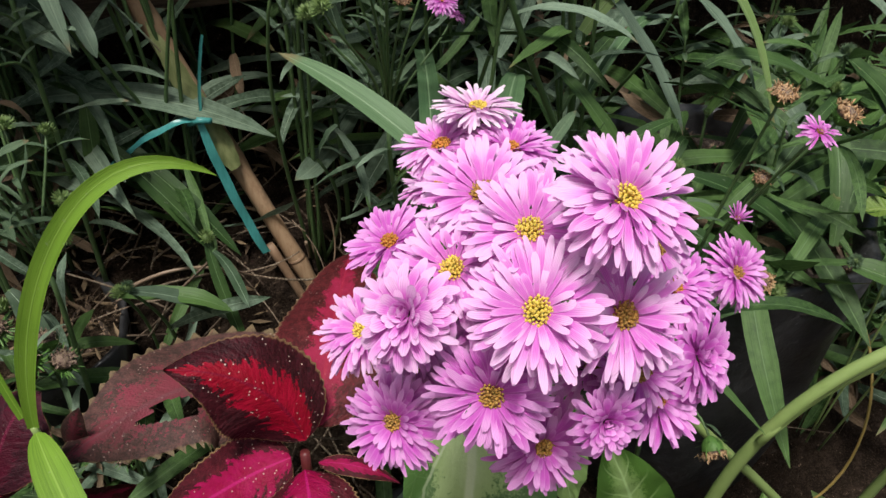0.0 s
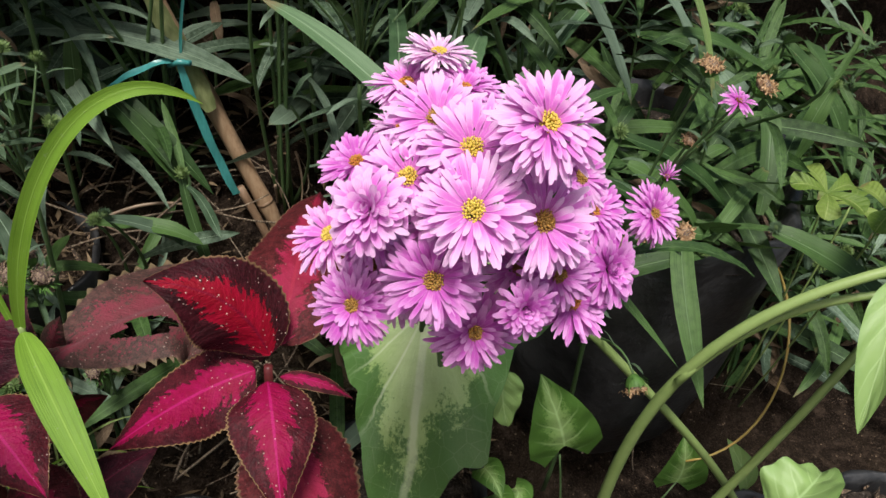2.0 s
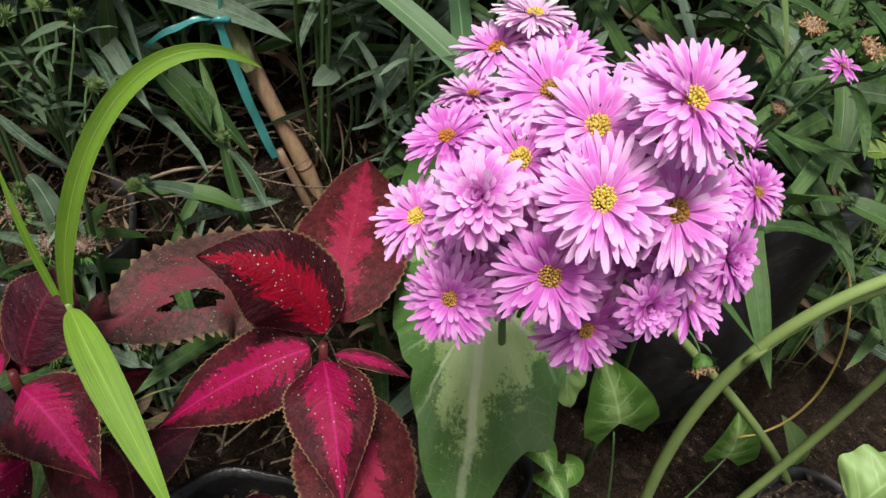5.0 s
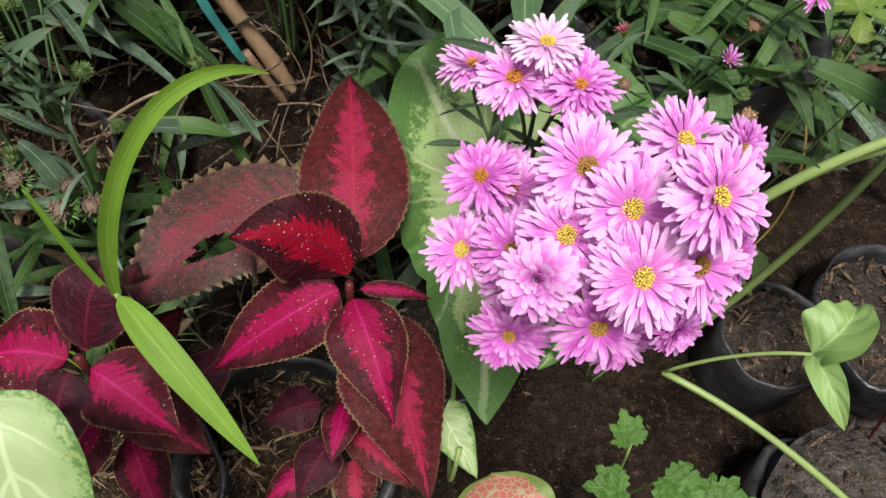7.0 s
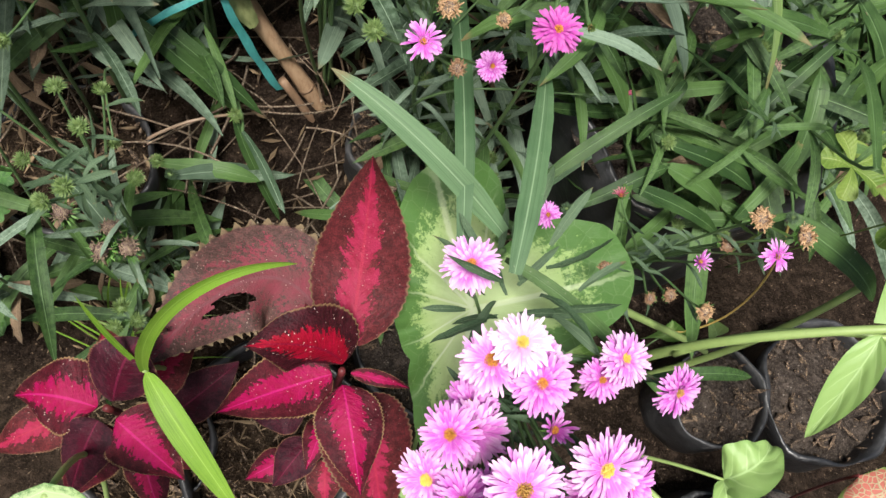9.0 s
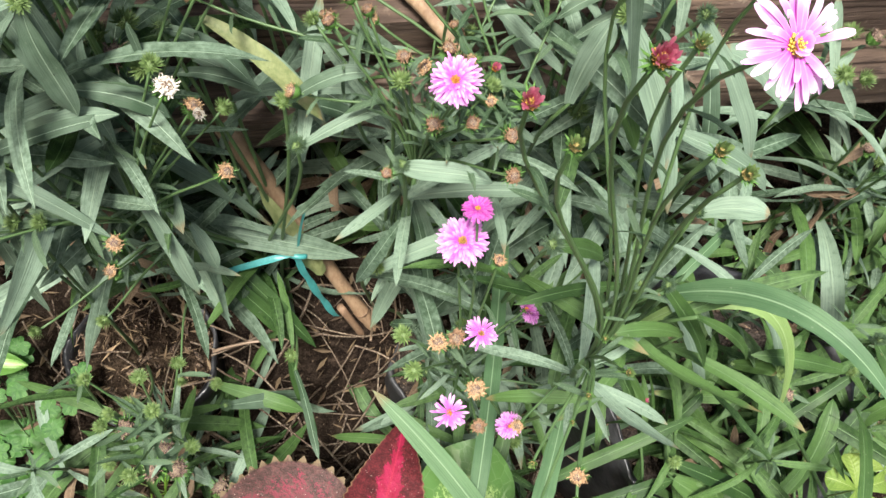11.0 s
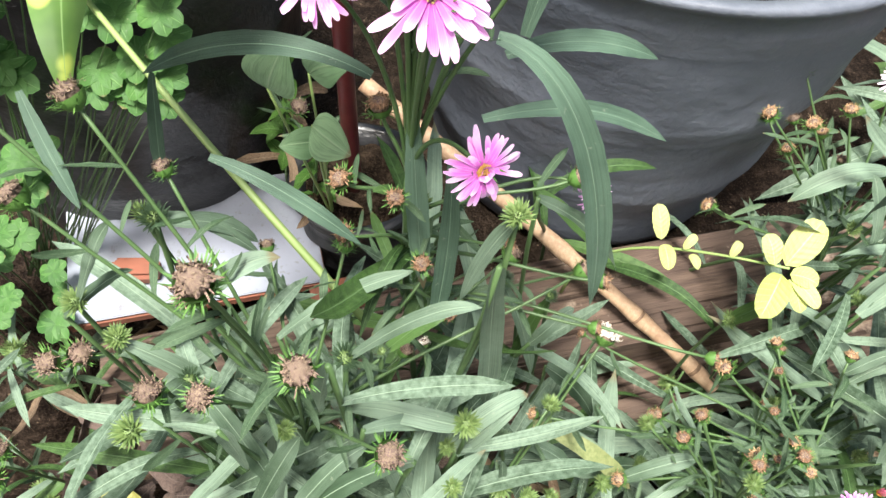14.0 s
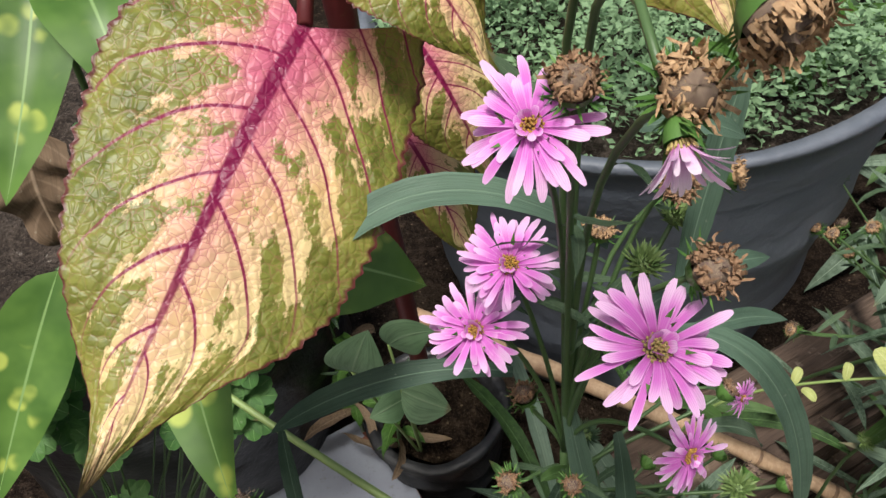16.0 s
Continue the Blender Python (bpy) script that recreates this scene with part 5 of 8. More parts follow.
coleus_leaf(coleus, [(-0.2418, 0.335, 0.389), (-0.238, 0.333, 0.418), (-0.2252, 0.335, 0.4425)], 0.009, COLEUS_OLD, (0.1, -0.8, 0.5), seed=31, label="small yellowed young leaf")
small = thing("coleus_plant", (-0.275, 0.27, 0.06), "small coleus with dark maroon and magenta leaves", "coleus")
T2 = arr(-0.258, 0.266, 0.44)
part("stem", tube([(-0.275, 0.27, 0.06), (-0.29, 0.26, 0.2), (-0.262, 0.27, 0.33), T2], 0.004, 0.003, 14, 8), STEM_MAROON, small)
coleus_leaf(small, [T2 + arr(0.004, 0.006, 0.0), (-0.245, 0.30, 0.485), (-0.232, 0.318, 0.478)], 0.028, COLEUS_DARK, (0.0, -0.5, 1), seed=11)
coleus_leaf(small, [T2 + arr(0.008, -0.008, -0.004), (-0.23, 0.245, 0.445), (-0.193, 0.216, 0.412)], 0.029, COLEUS_PINK, (0, -0.2, 1), seed=12)
coleus_leaf(small, [T2 + arr(-0.008, 0.0, -0.004), (-0.30, 0.275, 0.455), (-0.335, 0.27, 0.42)], 0.031, COLEUS_PINK, (0, -0.2, 1), seed=13)
coleus_leaf(small, [T2 + arr(-0.004, -0.01, 0.0), (-0.27, 0.235, 0.44), (-0.285, 0.195, 0.39)], 0.022, COLEUS_DARK, (0, -0.2, 1), seed=14)
coleus_leaf(small, [T2 + arr(-0.002, 0.012, -0.02), (-0.27, 0.31, 0.435), (-0.285, 0.335, 0.40)], 0.022, COLEUS_ROSE, (0, -0.2, 1), seed=15)
coleus_leaf(small, [T2 + arr(0.01, -0.004, -0.09), (-0.22, 0.245, 0.36), (-0.19, 0.225, 0.32)], 0.024, COLEUS_ROSE, (0, -0.2, 1), seed=16)
coleus_leaf(small, [T2 + arr(-0.01, -0.012, -0.09), (-0.29, 0.225, 0.36), (-0.31, 0.19, 0.31)], 0.026, COLEUS_PINK, (0, -0.2, 1), seed=17)
coleus_leaf(small, [T2 + arr(0.0, -0.016, -0.14), (-0.245, 0.215, 0.31), (-0.23, 0.18, 0.27)], 0.022, COLEUS_PINK, (0, -0.2, 1), seed=18)
coleus_leaf(small, [T2 + arr(0.01, 0.02, -0.08), (-0.235, 0.31, 0.375), (-0.215, 0.345, 0.335)], 0.022, COLEUS_ROSE, (0, -0.2, 1), seed=19)
coleus_leaf(small, [T2 + arr(-0.03, 0.0, -0.06), (-0.33, 0.245, 0.40), (-0.365, 0.225, 0.36)], 0.022, COLEUS_ROSE, (0, -0.2, 1), seed=20)
coleus_leaf(small, [(-0.25, 0.27, 0.25), (-0.205, 0.30, 0.30), (-0.18, 0.335, 0.28)], 0.024, COLEUS_DARK, (0, -0.2, 1), seed=21)


# ---- the arching grass ----
grass = thing("grass_plant", (-0.245, 0.33, 0.05), "bright green grass with one arching and one falling blade", "grass")
part("culm", tube([(-0.245, 0.33, 0.05), (-0.245, 0.33, 0.2), (-0.236, 0.31, 0.4), (-0.226, 0.294, 0.478)], 0.0025, 0.0022, 12, 7), STEM_PALE, grass)
part("blade", blade([(-0.226, 0.294, 0.478), (-0.220, 0.305, 0.565), (-0.172, 0.335, 0.672), (-0.114, 0.353, 0.621)], 0.0056, "strap", (0.3, -1, 0.2), n=26, m=2, fold=0.3, twist=0.4), GRASS_GREEN, grass)
part("blade", blade([(-0.226, 0.294, 0.474), (-0.205, 0.265, 0.478), (-0.165, 0.22, 0.46), (-0.137, 0.188, 0.432)], 0.0105, "ovate", (0.2, -0.4, 1), n=20, m=2, fold=0.22), GRASS_GREEN, grass)
part("blade", blade([(-0.228, 0.296, 0.455), (-0.25, 0.31, 0.50), (-0.262, 0.33, 0.56)], 0.004, "lance", (0.3, -1, 0.2), n=14, m=2, fold=0.3), GRASS_GREEN, grass)


# ---- arrowhead vines ----
def palmate_leaf(centre, outline, slope, seed):
    """An arrowhead leaf round its stalk: outline gives turn in degrees from the tip and reach; slope tilts its plane."""
    rnd = np.random.RandomState(seed)
    turns, reach = np.array(outline).T
    order = np.argsort(turns)
    turns, reach = turns[order], reach[order]
    cols, rows = 132, 14
    verts, uvs = [], []
    ph = rnd.rand(3) * 6.28
    for i in range(rows + 1):
        rho = (i + 0.02) / (rows + 0.02)
        for j in range(cols + 1):
            th = 163.0 + 360.0 * j / cols
            r = np.interp(th % 360.0, np.r_[turns[-1] - 360, turns, turns[0] + 360], np.r_[reach[-1], reach, reach[0]])
            a = radians(th)
            x, y = r * rho * np.sin(a), -r * rho * np.cos(a)
            z = slope[0] * x + slope[1] * y
            z += 0.0045 * np.sin(9 * a + ph[0]) * rho**2 + 0.003 * np.sin(17 * a + ph[1]) * rho**3
            z -= 0.9 * max(0.0, -y - 0.07) ** 2 + 1.4 * max(0.0, y - 0.04) ** 2
            z += 0.014 * abs(np.sin(a / 2.0)) * rho * np.exp(-((x / 0.05) ** 2))
            verts.append(arr(*centre) + arr(x, y, z))
            uvs.append((j / cols, rho))
    return make_mesh("leaf", verts, grid_faces(rows + 1, cols + 1), uvs)


vine = thing("arrowhead_vine", (0.04, 0.40, 0.14), "arrowhead vine with one large pale mottled leaf", "vine")
ARROW = ((-1, 0.150), (12, 0.119), (18, 0.113), (26, 0.118), (34, 0.093), (55, 0.076), (72, 0.092), (88, 0.115), (110, 0.117), (125, 0.104), (144, 0.080), (163, 0.045), (177, 0.092), (193, 0.129), (212, 0.124), (227, 0.103), (253, 0.066), (282, 0.064), (313, 0.062), (335, 0.089), (351, 0.126))
part("leaf", palmate_leaf((0.03, 0.38, 0.440), ARROW, (0.62, 0.60), 4), PALMATE_LEAF, vine)
part("leaf", blade([(0.088, 0.330, 0.440), (0.090, 0.322, 0.412), (0.100, 0.318, 0.388)], 0.015, "broad", (0.2, -0.9, 0.3), n=20, m=4, fold=0.2, wave=0.08), LIGHT_LEAF, vine, "pale underside of a folded lobe")
part("petiole", tube([(0.04, 0.40, 0.14), (0.06, 0.44, 0.25), (0.05, 0.43, 0.38), (0.032, 0.385, 0.440)], 0.003, 0.0024, 14, 7), STEM_PALE, vine)
part("leaf", blade([(-0.004, 0.250, 0.315), (0.004, 0.228, 0.325), (0.022, 0.196, 0.305)], 0.020, "heart", (0, -0.3, 1), n=24, m=5, fold=0.2, lobe=0.4, wave=0.06), PALE_LEAF, vine, "small young leaf")
part("petiole", tube([(0.04, 0.40, 0.14), (0.02, 0.25, 0.16), (-0.004, 0.17, 0.24), (0.006, 0.215, 0.335)], 0.0026, 0.002, 14, 7), STEM_PALE, vine)

hearts = thing("heart_leaf_vine", (0.21, 0.36, 0.03), "young heart-shaped vine leaves on thin stalks", "vine")
part("leaf", blade([(0.172, 0.378, 0.280), (0.160, 0.374, 0.322), (0.134, 0.392, 0.362)], 0.034, "heart", (0.1, -0.9, 0.45), n=30, m=5, fold=0.14, lobe=0.75, wave=0.03), HEART_LEAF, hearts)
part("petiole", tube([(0.21, 0.36, 0.03), (0.20, 0.37, 0.15), (0.170, 0.376, 0.268)], 0.0014, 0.001, 10, 6), STEM_GREEN, hearts)
part("leaf", blade([(0.335, 0.442, 0.135), (0.335, 0.438, 0.175), (0.318, 0.448, 0.215)], 0.029, "heart", (0.0, -0.9, 0.5), n=26, m=4, fold=0.12, lobe=0.5), HEART_LEAF, hearts)
part("petiole", tube([(0.22, 0.36, 0.03), (0.29, 0.40, 0.06), (0.335, 0.442, 0.135)], 0.0014, 0.001, 10, 6), STEM_GREEN, hearts)
part("leaf", blade([(0.432, 0.46, 0.105), (0.41, 0.452, 0.155), (0.372, 0.46, 0.200)], 0.015, "ovate", (0.3, -0.8, 0.6), n=16, m=3, fold=0.35), LIGHT_LEAF, hearts)
for k, (x, y, z) in enumerate(((0.118, 0.350, 0.215), (0.140, 0.365, 0.205), (0.104, 0.362, 0.240), (0.128, 0.345, 0.190))):
    part("leaf", blade([(x, y + 0.01, z), (x + 0.008, y - 0.005, z + 0.014), (x + 0.016 * (-1) ** k, y - 0.022, z + 0.004)], 0.015, "heart", (0, -0.5, 1), n=16, m=3, fold=0.15, lobe=0.5), HEART_LEAF, hearts)

# the long pale petioles that cross to the side, with their leaves
arch = thing("arching_vine", (0.22, 0.30, 0.02), "vine with thick pale petioles and light green leaves", "vine")
part("petiole", tube([(0.245, 0.375, 0.06), (0.190, 0.370, 0.40), (0.245, 0.372, 0.49), (0.372, 0.380, 0.548)], 0.0062, 0.0036, 26, 10), STEM_PALE, arch)
part("petiole", tube([(0.235, 0.368, 0.400), (0.275, 0.385, 0.475), (0.33, 0.385, 0.505), (0.385, 0.375, 0.520)], 0.0036, 0.0030, 18, 9), STEM_PALE, arch)
part("petiole", tube([(0.430, 0.44, 0.08), (0.36, 0.425, 0.20), (0.26, 0.415, 0.305), (0.165, 0.410, 0.405)], 0.0046, 0.0040, 18, 9), STEM_PALE, arch)
part("leaf", blade([(0.372, 0.380, 0.545), (0.392, 0.42, 0.580), (0.43, 0.48, 0.575), (0.47, 0.55, 0.53)], 0.042, "heart", (-0.3, -0.2, 1), n=30, m=5, fold=0.20, wave=0.10, lobe=0.3), LIGHT_LEAF, arch)
part("leaf", blade([(0.385, 0.375, 0.525), (0.405, 0.365, 0.545), (0.430, 0.325, 0.52), (0.445, 0.27, 0.47)], 0.050, "heart", (0.0, 0.1, 1), n=30, m=5, fold=0.20, wave=0.08, lobe=0.35), LIGHT_LEAF, arch)
part("leaf", blade([(0.355, 0.375, 0.53), (0.345, 0.35, 0.52), (0.335, 0.32, 0.49), (0.330, 0.295, 0.455)], 0.016, "ovate", (-0.6, -0.3, 0.7), n=20, m=3, fold=0.6), LIGHT_LEAF, arch)

curl = thing("curled_vine", (0.60, 0.0, 0.0), "vine shoot with two curled young leaves", "vine")
part("petiole", tube([(0.20, 0.28, 0.30), (0.23, 0.275, 0.36), (0.26, 0.262, 0.395), (0.282, 0.256, 0.40)], 0.0018, 0.0016, 12, 7), STEM_PALE, curl)
part("leaf", blade([(0.282, 0.256, 0.40), (0.297, 0.262, 0.425), (0.312, 0.278, 0.43), (0.324, 0.292, 0.41)], 0.026, "broad", (-0.3, 0.3, 1), n=20, m=4, fold=0.5, wave=0.1), LIGHT_LEAF, curl)
part("leaf", blade([(0.282, 0.256, 0.40), (0.276, 0.238, 0.42), (0.284, 0.215, 0.41), (0.294, 0.197, 0.392)], 0.012, "ovate", (-0.6, 0.1, 1), n=20, m=3, fold=0.6), LIGHT_LEAF, curl)
part("stem", tube([(0.20, 0.28, 0.30), (0.28, 0.225, 0.315), (0.36, 0.16, 0.27), (0.44, 0.095, 0.225)], 0.0032, 0.0036, 18, 8), STEM_PALE, curl)
part("stem", tube([(0.44, 0.095, 0.225), (0.50, 0.05, 0.19), (0.57, 0.01, 0.13), (0.60, 0.0, 0.0)], 0.0036, 0.004, 14, 8), STEM_PALE, curl)

fold_leaf = thing("folded_vine", (0.33, 0.22, 0.02), "light green vine leaf folded along its rib", "vine")
part("petiole", tube([(0.33, 0.40, 0.02), (0.36, 0.40, 0.2), (0.40, 0.42, 0.32), (0.44, 0.46, 0.40)], 0.005, 0.004, 16, 8), STEM_PALE, fold_leaf)


# ---- celery seedling, pink veined leaves ----
def lobed_leaf(plant, at, ahead, size, material, up=(0, 0, 1)):
    """A leaf of three to five toothed leaflets."""
    y = unit(ahead)
    x = unit(np.cross(y, up))
    for k, (a, ln) in enumerate(((0, 1.15), (0.62, 0.95), (-0.62, 0.95), (1.25, 0.7), (-1.25, 0.7), (0.3, 0.8), (-0.3, 0.8))):
        d = y * np.cos(a) + x * np.sin(a)
        b = np.asarray(at, float)
        part("leaflet", blade([b, b + d * size * 0.5 * ln + arr(0, 0, 0.12 * size), b + d * size * ln], size * 0.27 * ln, "ovate", up, n=24, m=3, fold=0.15, wave=0.10, teeth=0.5, count=4, seed=k), material, plant)


celery = thing("celery_seedling", (0.165, 0.19, 0.02), "fresh green celery seedling with toothed leaflets", "seedling")
for (ax, ay, az), d, s in (((0.155, 0.175, 0.37), (0.4, -0.5, 0.1), 0.036), ((0.185, 0.155, 0.365), (1, -0.1, 0.1), 0.036), ((0.125, 0.17, 0.36), (-0.8, 0.1, 0.1), 0.030), ((0.15, 0.14, 0.33), (0.1, -1, 0), 0.04), ((0.13, 0.20, 0.38), (-0.2, 0.9, 0.3), 0.024)):
    lobed_leaf(celery, (ax, ay, az), d, s, CELERY_GREEN)
    part("stalk", tube([(0.165, 0.19, 0.02), (0.165, 0.19, 0.2), (ax, ay, az)], 0.0018, 0.0012, 10, 6), STEM_PALE, celery)

cal = thing("caladium_plant", (0.07, 0.12, 0.0), "caladium with a pink net-veined leaf", "caladium")
part("leaf", blade([(0.03, 0.185, 0.34), (0.038, 0.145, 0.355), (0.05, 0.10, 0.30)], 0.04, "broad", (0, -0.2, 1), n=28, m=5, fold=0.1, lobe=0.25, wave=0.08), CALADIUM, cal)
part("petiole", tube([(0.07, 0.12, 0.0), (0.05, 0.16, 0.2), (0.03, 0.185, 0.34)], 0.002, 0.0015, 10, 6), STEM_PALE, cal)
cal2 = thing("caladium_plant", (0.50, 0.20, 0.0), "caladium with a faded pink leaf and green tip", "caladium")
part("leaf", blade([(0.405, 0.270, 0.42), (0.425, 0.230, 0.445), (0.445, 0.175, 0.40)], 0.042, "broad", (-0.3, -0.2, 1), n=24, m=5, fold=0.12, wave=0.1, teeth=0.08, count=9), CALADIUM, cal2)
part("petiole", tube([(0.50, 0.20, 0.0), (0.47, 0.26, 0.2), (0.405, 0.270, 0.42)], 0.002, 0.0015, 10, 6), STEM_MAROON, cal2)

near_leaf = thing("arrowhead_vine", (-0.33, 0.12, 0.0), "pale arrowhead leaf on a tall petiole by the coleus", "vine")
part("leaf", blade([(-0.256, 0.200, 0.548), (-0.25, 0.17, 0.545), (-0.24, 0.13, 0.50), (-0.22, 0.08, 0.42)], 0.037, "broad", (0, -0.1, 1), n=28, m=5, fold=0.12, lobe=0.25, wave=0.05), PALE_LEAF, near_leaf)
part("petiole", tube([(-0.33, 0.12, 0.0), (-0.30, 0.24, 0.25), (-0.262, 0.254, 0.46), (-0.256, 0.200, 0.548)], 0.003, 0.0024, 16, 8), STEM_PALE, near_leaf)


far_leaf = thing("arrowhead_vine", (-0.60, 0.46, 0.15), "pale arrowhead vine leaf low beside the asters", "vine")
part("leaf", blade([(-0.635, 0.435, 0.345), (-0.59, 0.446, 0.365), (-0.54, 0.460, 0.362), (-0.476, 0.474, 0.352)], 0.024, "strap", (0, -0.2, 1), n=30, m=5, fold=0.22, wave=0.2, teeth=0.08, count=7), HEART_LEAF, far_leaf)
part("leaf", blade([(-0.635, 0.45, 0.33), (-0.59, 0.480, 0.35), (-0.52, 0.500, 0.33)], 0.022, "lance", (0, -0.2, 1), n=18, m=3, fold=0.2, wave=0.2), CELERY_GREEN, far_leaf)
part("petiole", tube([(-0.60, 0.46, 0.15), (-0.635, 0.44, 0.25), (-0.635, 0.437, 0.345)], 0.003, 0.002, 10, 7), STEM_PALE, far_leaf)


# ---- wood sorrel with lime leaves ----
def clover(plant, at, size, material, tilt=(0, -0.2, 1), spin=0.0, stalk_from=None):
    m = facing(at, tilt, spin)
    for k in range(3):
        a = spin + k * 2.094
        d = arr(np.cos(a), np.sin(a), 0)
        t = np.array(m.to_3x3())
        for s in (1, -1):
            side = arr(-np.sin(a), np.cos(a), 0) * s
            b, e = np.asarray(at, float), np.asarray(at, float) + t @ (d * size * 0.85 + side * size * 0.36)
            part("leaflet", blade([b, (b + e) / 2 + t @ arr(0, 0, 0.08 * size), e + t @ arr(0, 0, -0.1 * size)], size * 0.36, "round", tuple(t @ arr(0, 0, 1)), n=8, m=2, fold=0.1), material, plant)
    if stalk_from is not None:
        part("stalk", tube([stalk_from, (np.asarray(stalk_from) + at) / 2 + arr(0.01, 0.0, 0.02), at], 0.0008, 0.0006, 8, 5), STEM_GREEN, plant)


def sorrel_leaf(plant, at, size, material, ways, stalk_from):
    """A leaf of two-lobed lime leaflets that spread like wings."""
    for k, d in enumerate(ways):
        d = unit(d)
        b = np.asarray(at, float)
        part("leaflet", blade([b, b + d * size * 0.55 + arr(0, 0, 0.01), b + d * size], size * 0.36, "wedge", (0, -0.2, 1), n=14, m=3, fold=0.35), material, plant)
    part("stalk", tube([stalk_from, (np.asarray(stalk_from) + b) / 2 + arr(0.01, 0, 0.03), b], 0.0012, 0.001, 8, 6), STEM_PALE, plant)


sorrel = thing("wood_sorrel", (0.42, 0.56, 0.14), "lime green wood sorrel with folded leaflets", "wood sorrel")
sorrel_leaf(sorrel, (0.393, 0.560, 0.460), 0.036, LIME_CLOVER, ((-1, 0.1, 0.1), (-0.35, 0.9, 0.1), (0.9, 0.5, 0), (0.75, -0.6, 0), (-0.3, -0.9, -0.1)), (0.42, 0.56, 0.14))
sorrel_leaf(sorrel, (0.41, 0.495, 0.495), 0.036, LIME_CLOVER, ((-0.6, -0.7, 0), (0.9, 0.3, 0.1), (-0.4, 0.9, 0)), (0.43, 0.55, 0.14))
sorrel_leaf(sorrel, (0.45, 0.60, 0.42), 0.034, LIME_CLOVER, ((-1, 0, 0), (0.5, 0.8, 0), (0.5, -0.8, 0)), (0.43, 0.57, 0.14))


# ---- bamboo stakes and string ----
def node_rings(cane, ctrl, radius, places):
    """The raised rings of a bamboo cane."""
    for t in places:
        p, d = curve_points(ctrl, 100)
        i = int(100 * t)
        part("node", tube([p[i] - d[i] * 0.002, p[i] + d[i] * 0.002], radius * 1.14, radius * 1.10, 2, 12), BAMBOO_NODE, cane, "darker raised ring")


BAMBOO_NODE = bamboo_material("bamboo node", (0.17, 0.105, 0.065), (0.24, 0.155, 0.095), (0.11, 0.07, 0.045))
stake = thing("bamboo_stake", (-0.118, 0.642, 0.215), "weathered bamboo stake with peeling greenish husk", "stake")
STAKE = [(-0.095, 0.637, 0.165), (-0.165, 0.652, 0.317), (-0.235, 0.670, 0.467), (-0.300, 0.686, 0.608)]
part("cane", tube(STAKE, 0.0078, 0.0098, 26, 12, (0.28, 0.55, 0.85)), BAMBOO_GREEN, stake)
node_rings(stake, STAKE, 0.0088, (0.28, 0.55, 0.85))
part("husk", blade([(-0.200, 0.642, 0.412), (-0.214, 0.646, 0.440), (-0.234, 0.652, 0.485), (-0.266, 0.662, 0.550)], 0.0105, "strap", (0.3, -0.8, 0.6), n=24, m=3, fold=-0.4, wave=0.22, teeth=0.12, count=6), HUSK, stake)
part("shoot", tube([(-0.105, 0.622, 0.150), (-0.138, 0.631, 0.235), (-0.178, 0.640, 0.318)], 0.0048, 0.0048, 12, 9), BAMBOO_NODE, stake)
cord = thing("teal_string", (-0.22, 0.63, 0.45), "frayed teal plastic string tied round the stake", "string")
part("strand", blade([(-0.226, 0.638, 0.466), (-0.214, 0.632, 0.42), (-0.196, 0.630, 0.36), (-0.178, 0.628, 0.318)], 0.0048, "cut", (0.2, -1, 0.2), n=16, m=1, fold=0.3, wave=0.3), STRING, cord)
part("strand", blade([(-0.226, 0.640, 0.468), (-0.25, 0.622, 0.474), (-0.282, 0.610, 0.455), (-0.312, 0.602, 0.422)], 0.0036, "cut", (0.0, -0.4, 1), n=16, m=1, fold=0.3, wave=0.3), STRING, cord)
part("strand", blade([(-0.226, 0.644, 0.468), (-0.228, 0.656, 0.50), (-0.222, 0.672, 0.535)], 0.002, "cut", (0.8, -0.4, 0.4), n=10, m=1, fold=0.3), STRING, cord)
part("knot", tube([(-0.236, 0.640, 0.462), (-0.226, 0.632, 0.472), (-0.216, 0.640, 0.466)], 0.0035, 0.003, 8, 8, rough=0.2), STRING, cord)

leaning = thing("bamboo_cane", (-0.464, 0.945, 0.80), "tan dry bamboo cane lying out over the timber", "cane")
LEAN = [(-0.464, 0.945, 0.805), (-0.335, 0.899, 0.745), (-0.200, 0.843, 0.690), (-0.092, 0.790, 0.638)]
part("cane", tube(LEAN, 0.0078, 0.0068, 34, 12, (0.28, 0.52, 0.75, 0.93)), BAMBOO_TAN, leaning)
node_rings(leaning, LEAN, 0.0074, (0.28, 0.52, 0.75, 0.93))

for pts, r in (([(-0.30, 0.545, 0.33), (-0.25, 0.575, 0.352), (-0.215, 0.574, 0.348), (-0.185, 0.61, 0.30)], 0.002), ([(-0.13, 0.60, 0.36), (-0.135, 0.64, 0.30), (-0.15, 0.68, 0.26), (-0.143, 0.711, 0.25)], 0.0016), ([(-0.12, 0.66, 0.36), (-0.10, 0.645, 0.31), (-0.12, 0.62, 0.28)], 0.0013)):
    t = thing("dry_twig", pts[0], "thin dry twig lying among the stems", "twig", "dry twigs")
    part("shoot", tube(pts, r, r * 0.6, 14, 6, rough=0.25), TWIG, t)
runner = thing("dry_runner", (0.44, 0.50, 0.2), "thin yellow dry runner across the black bag", "runner")
part("shoot", tube([(0.425, 0.62, 0.31), (0.44, 0.52, 0.30), (0.42, 0.45, 0.20), (0.33, 0.44, 0.18)], 0.0016, 0.0013, 18, 6), STEM_TAN, runner)


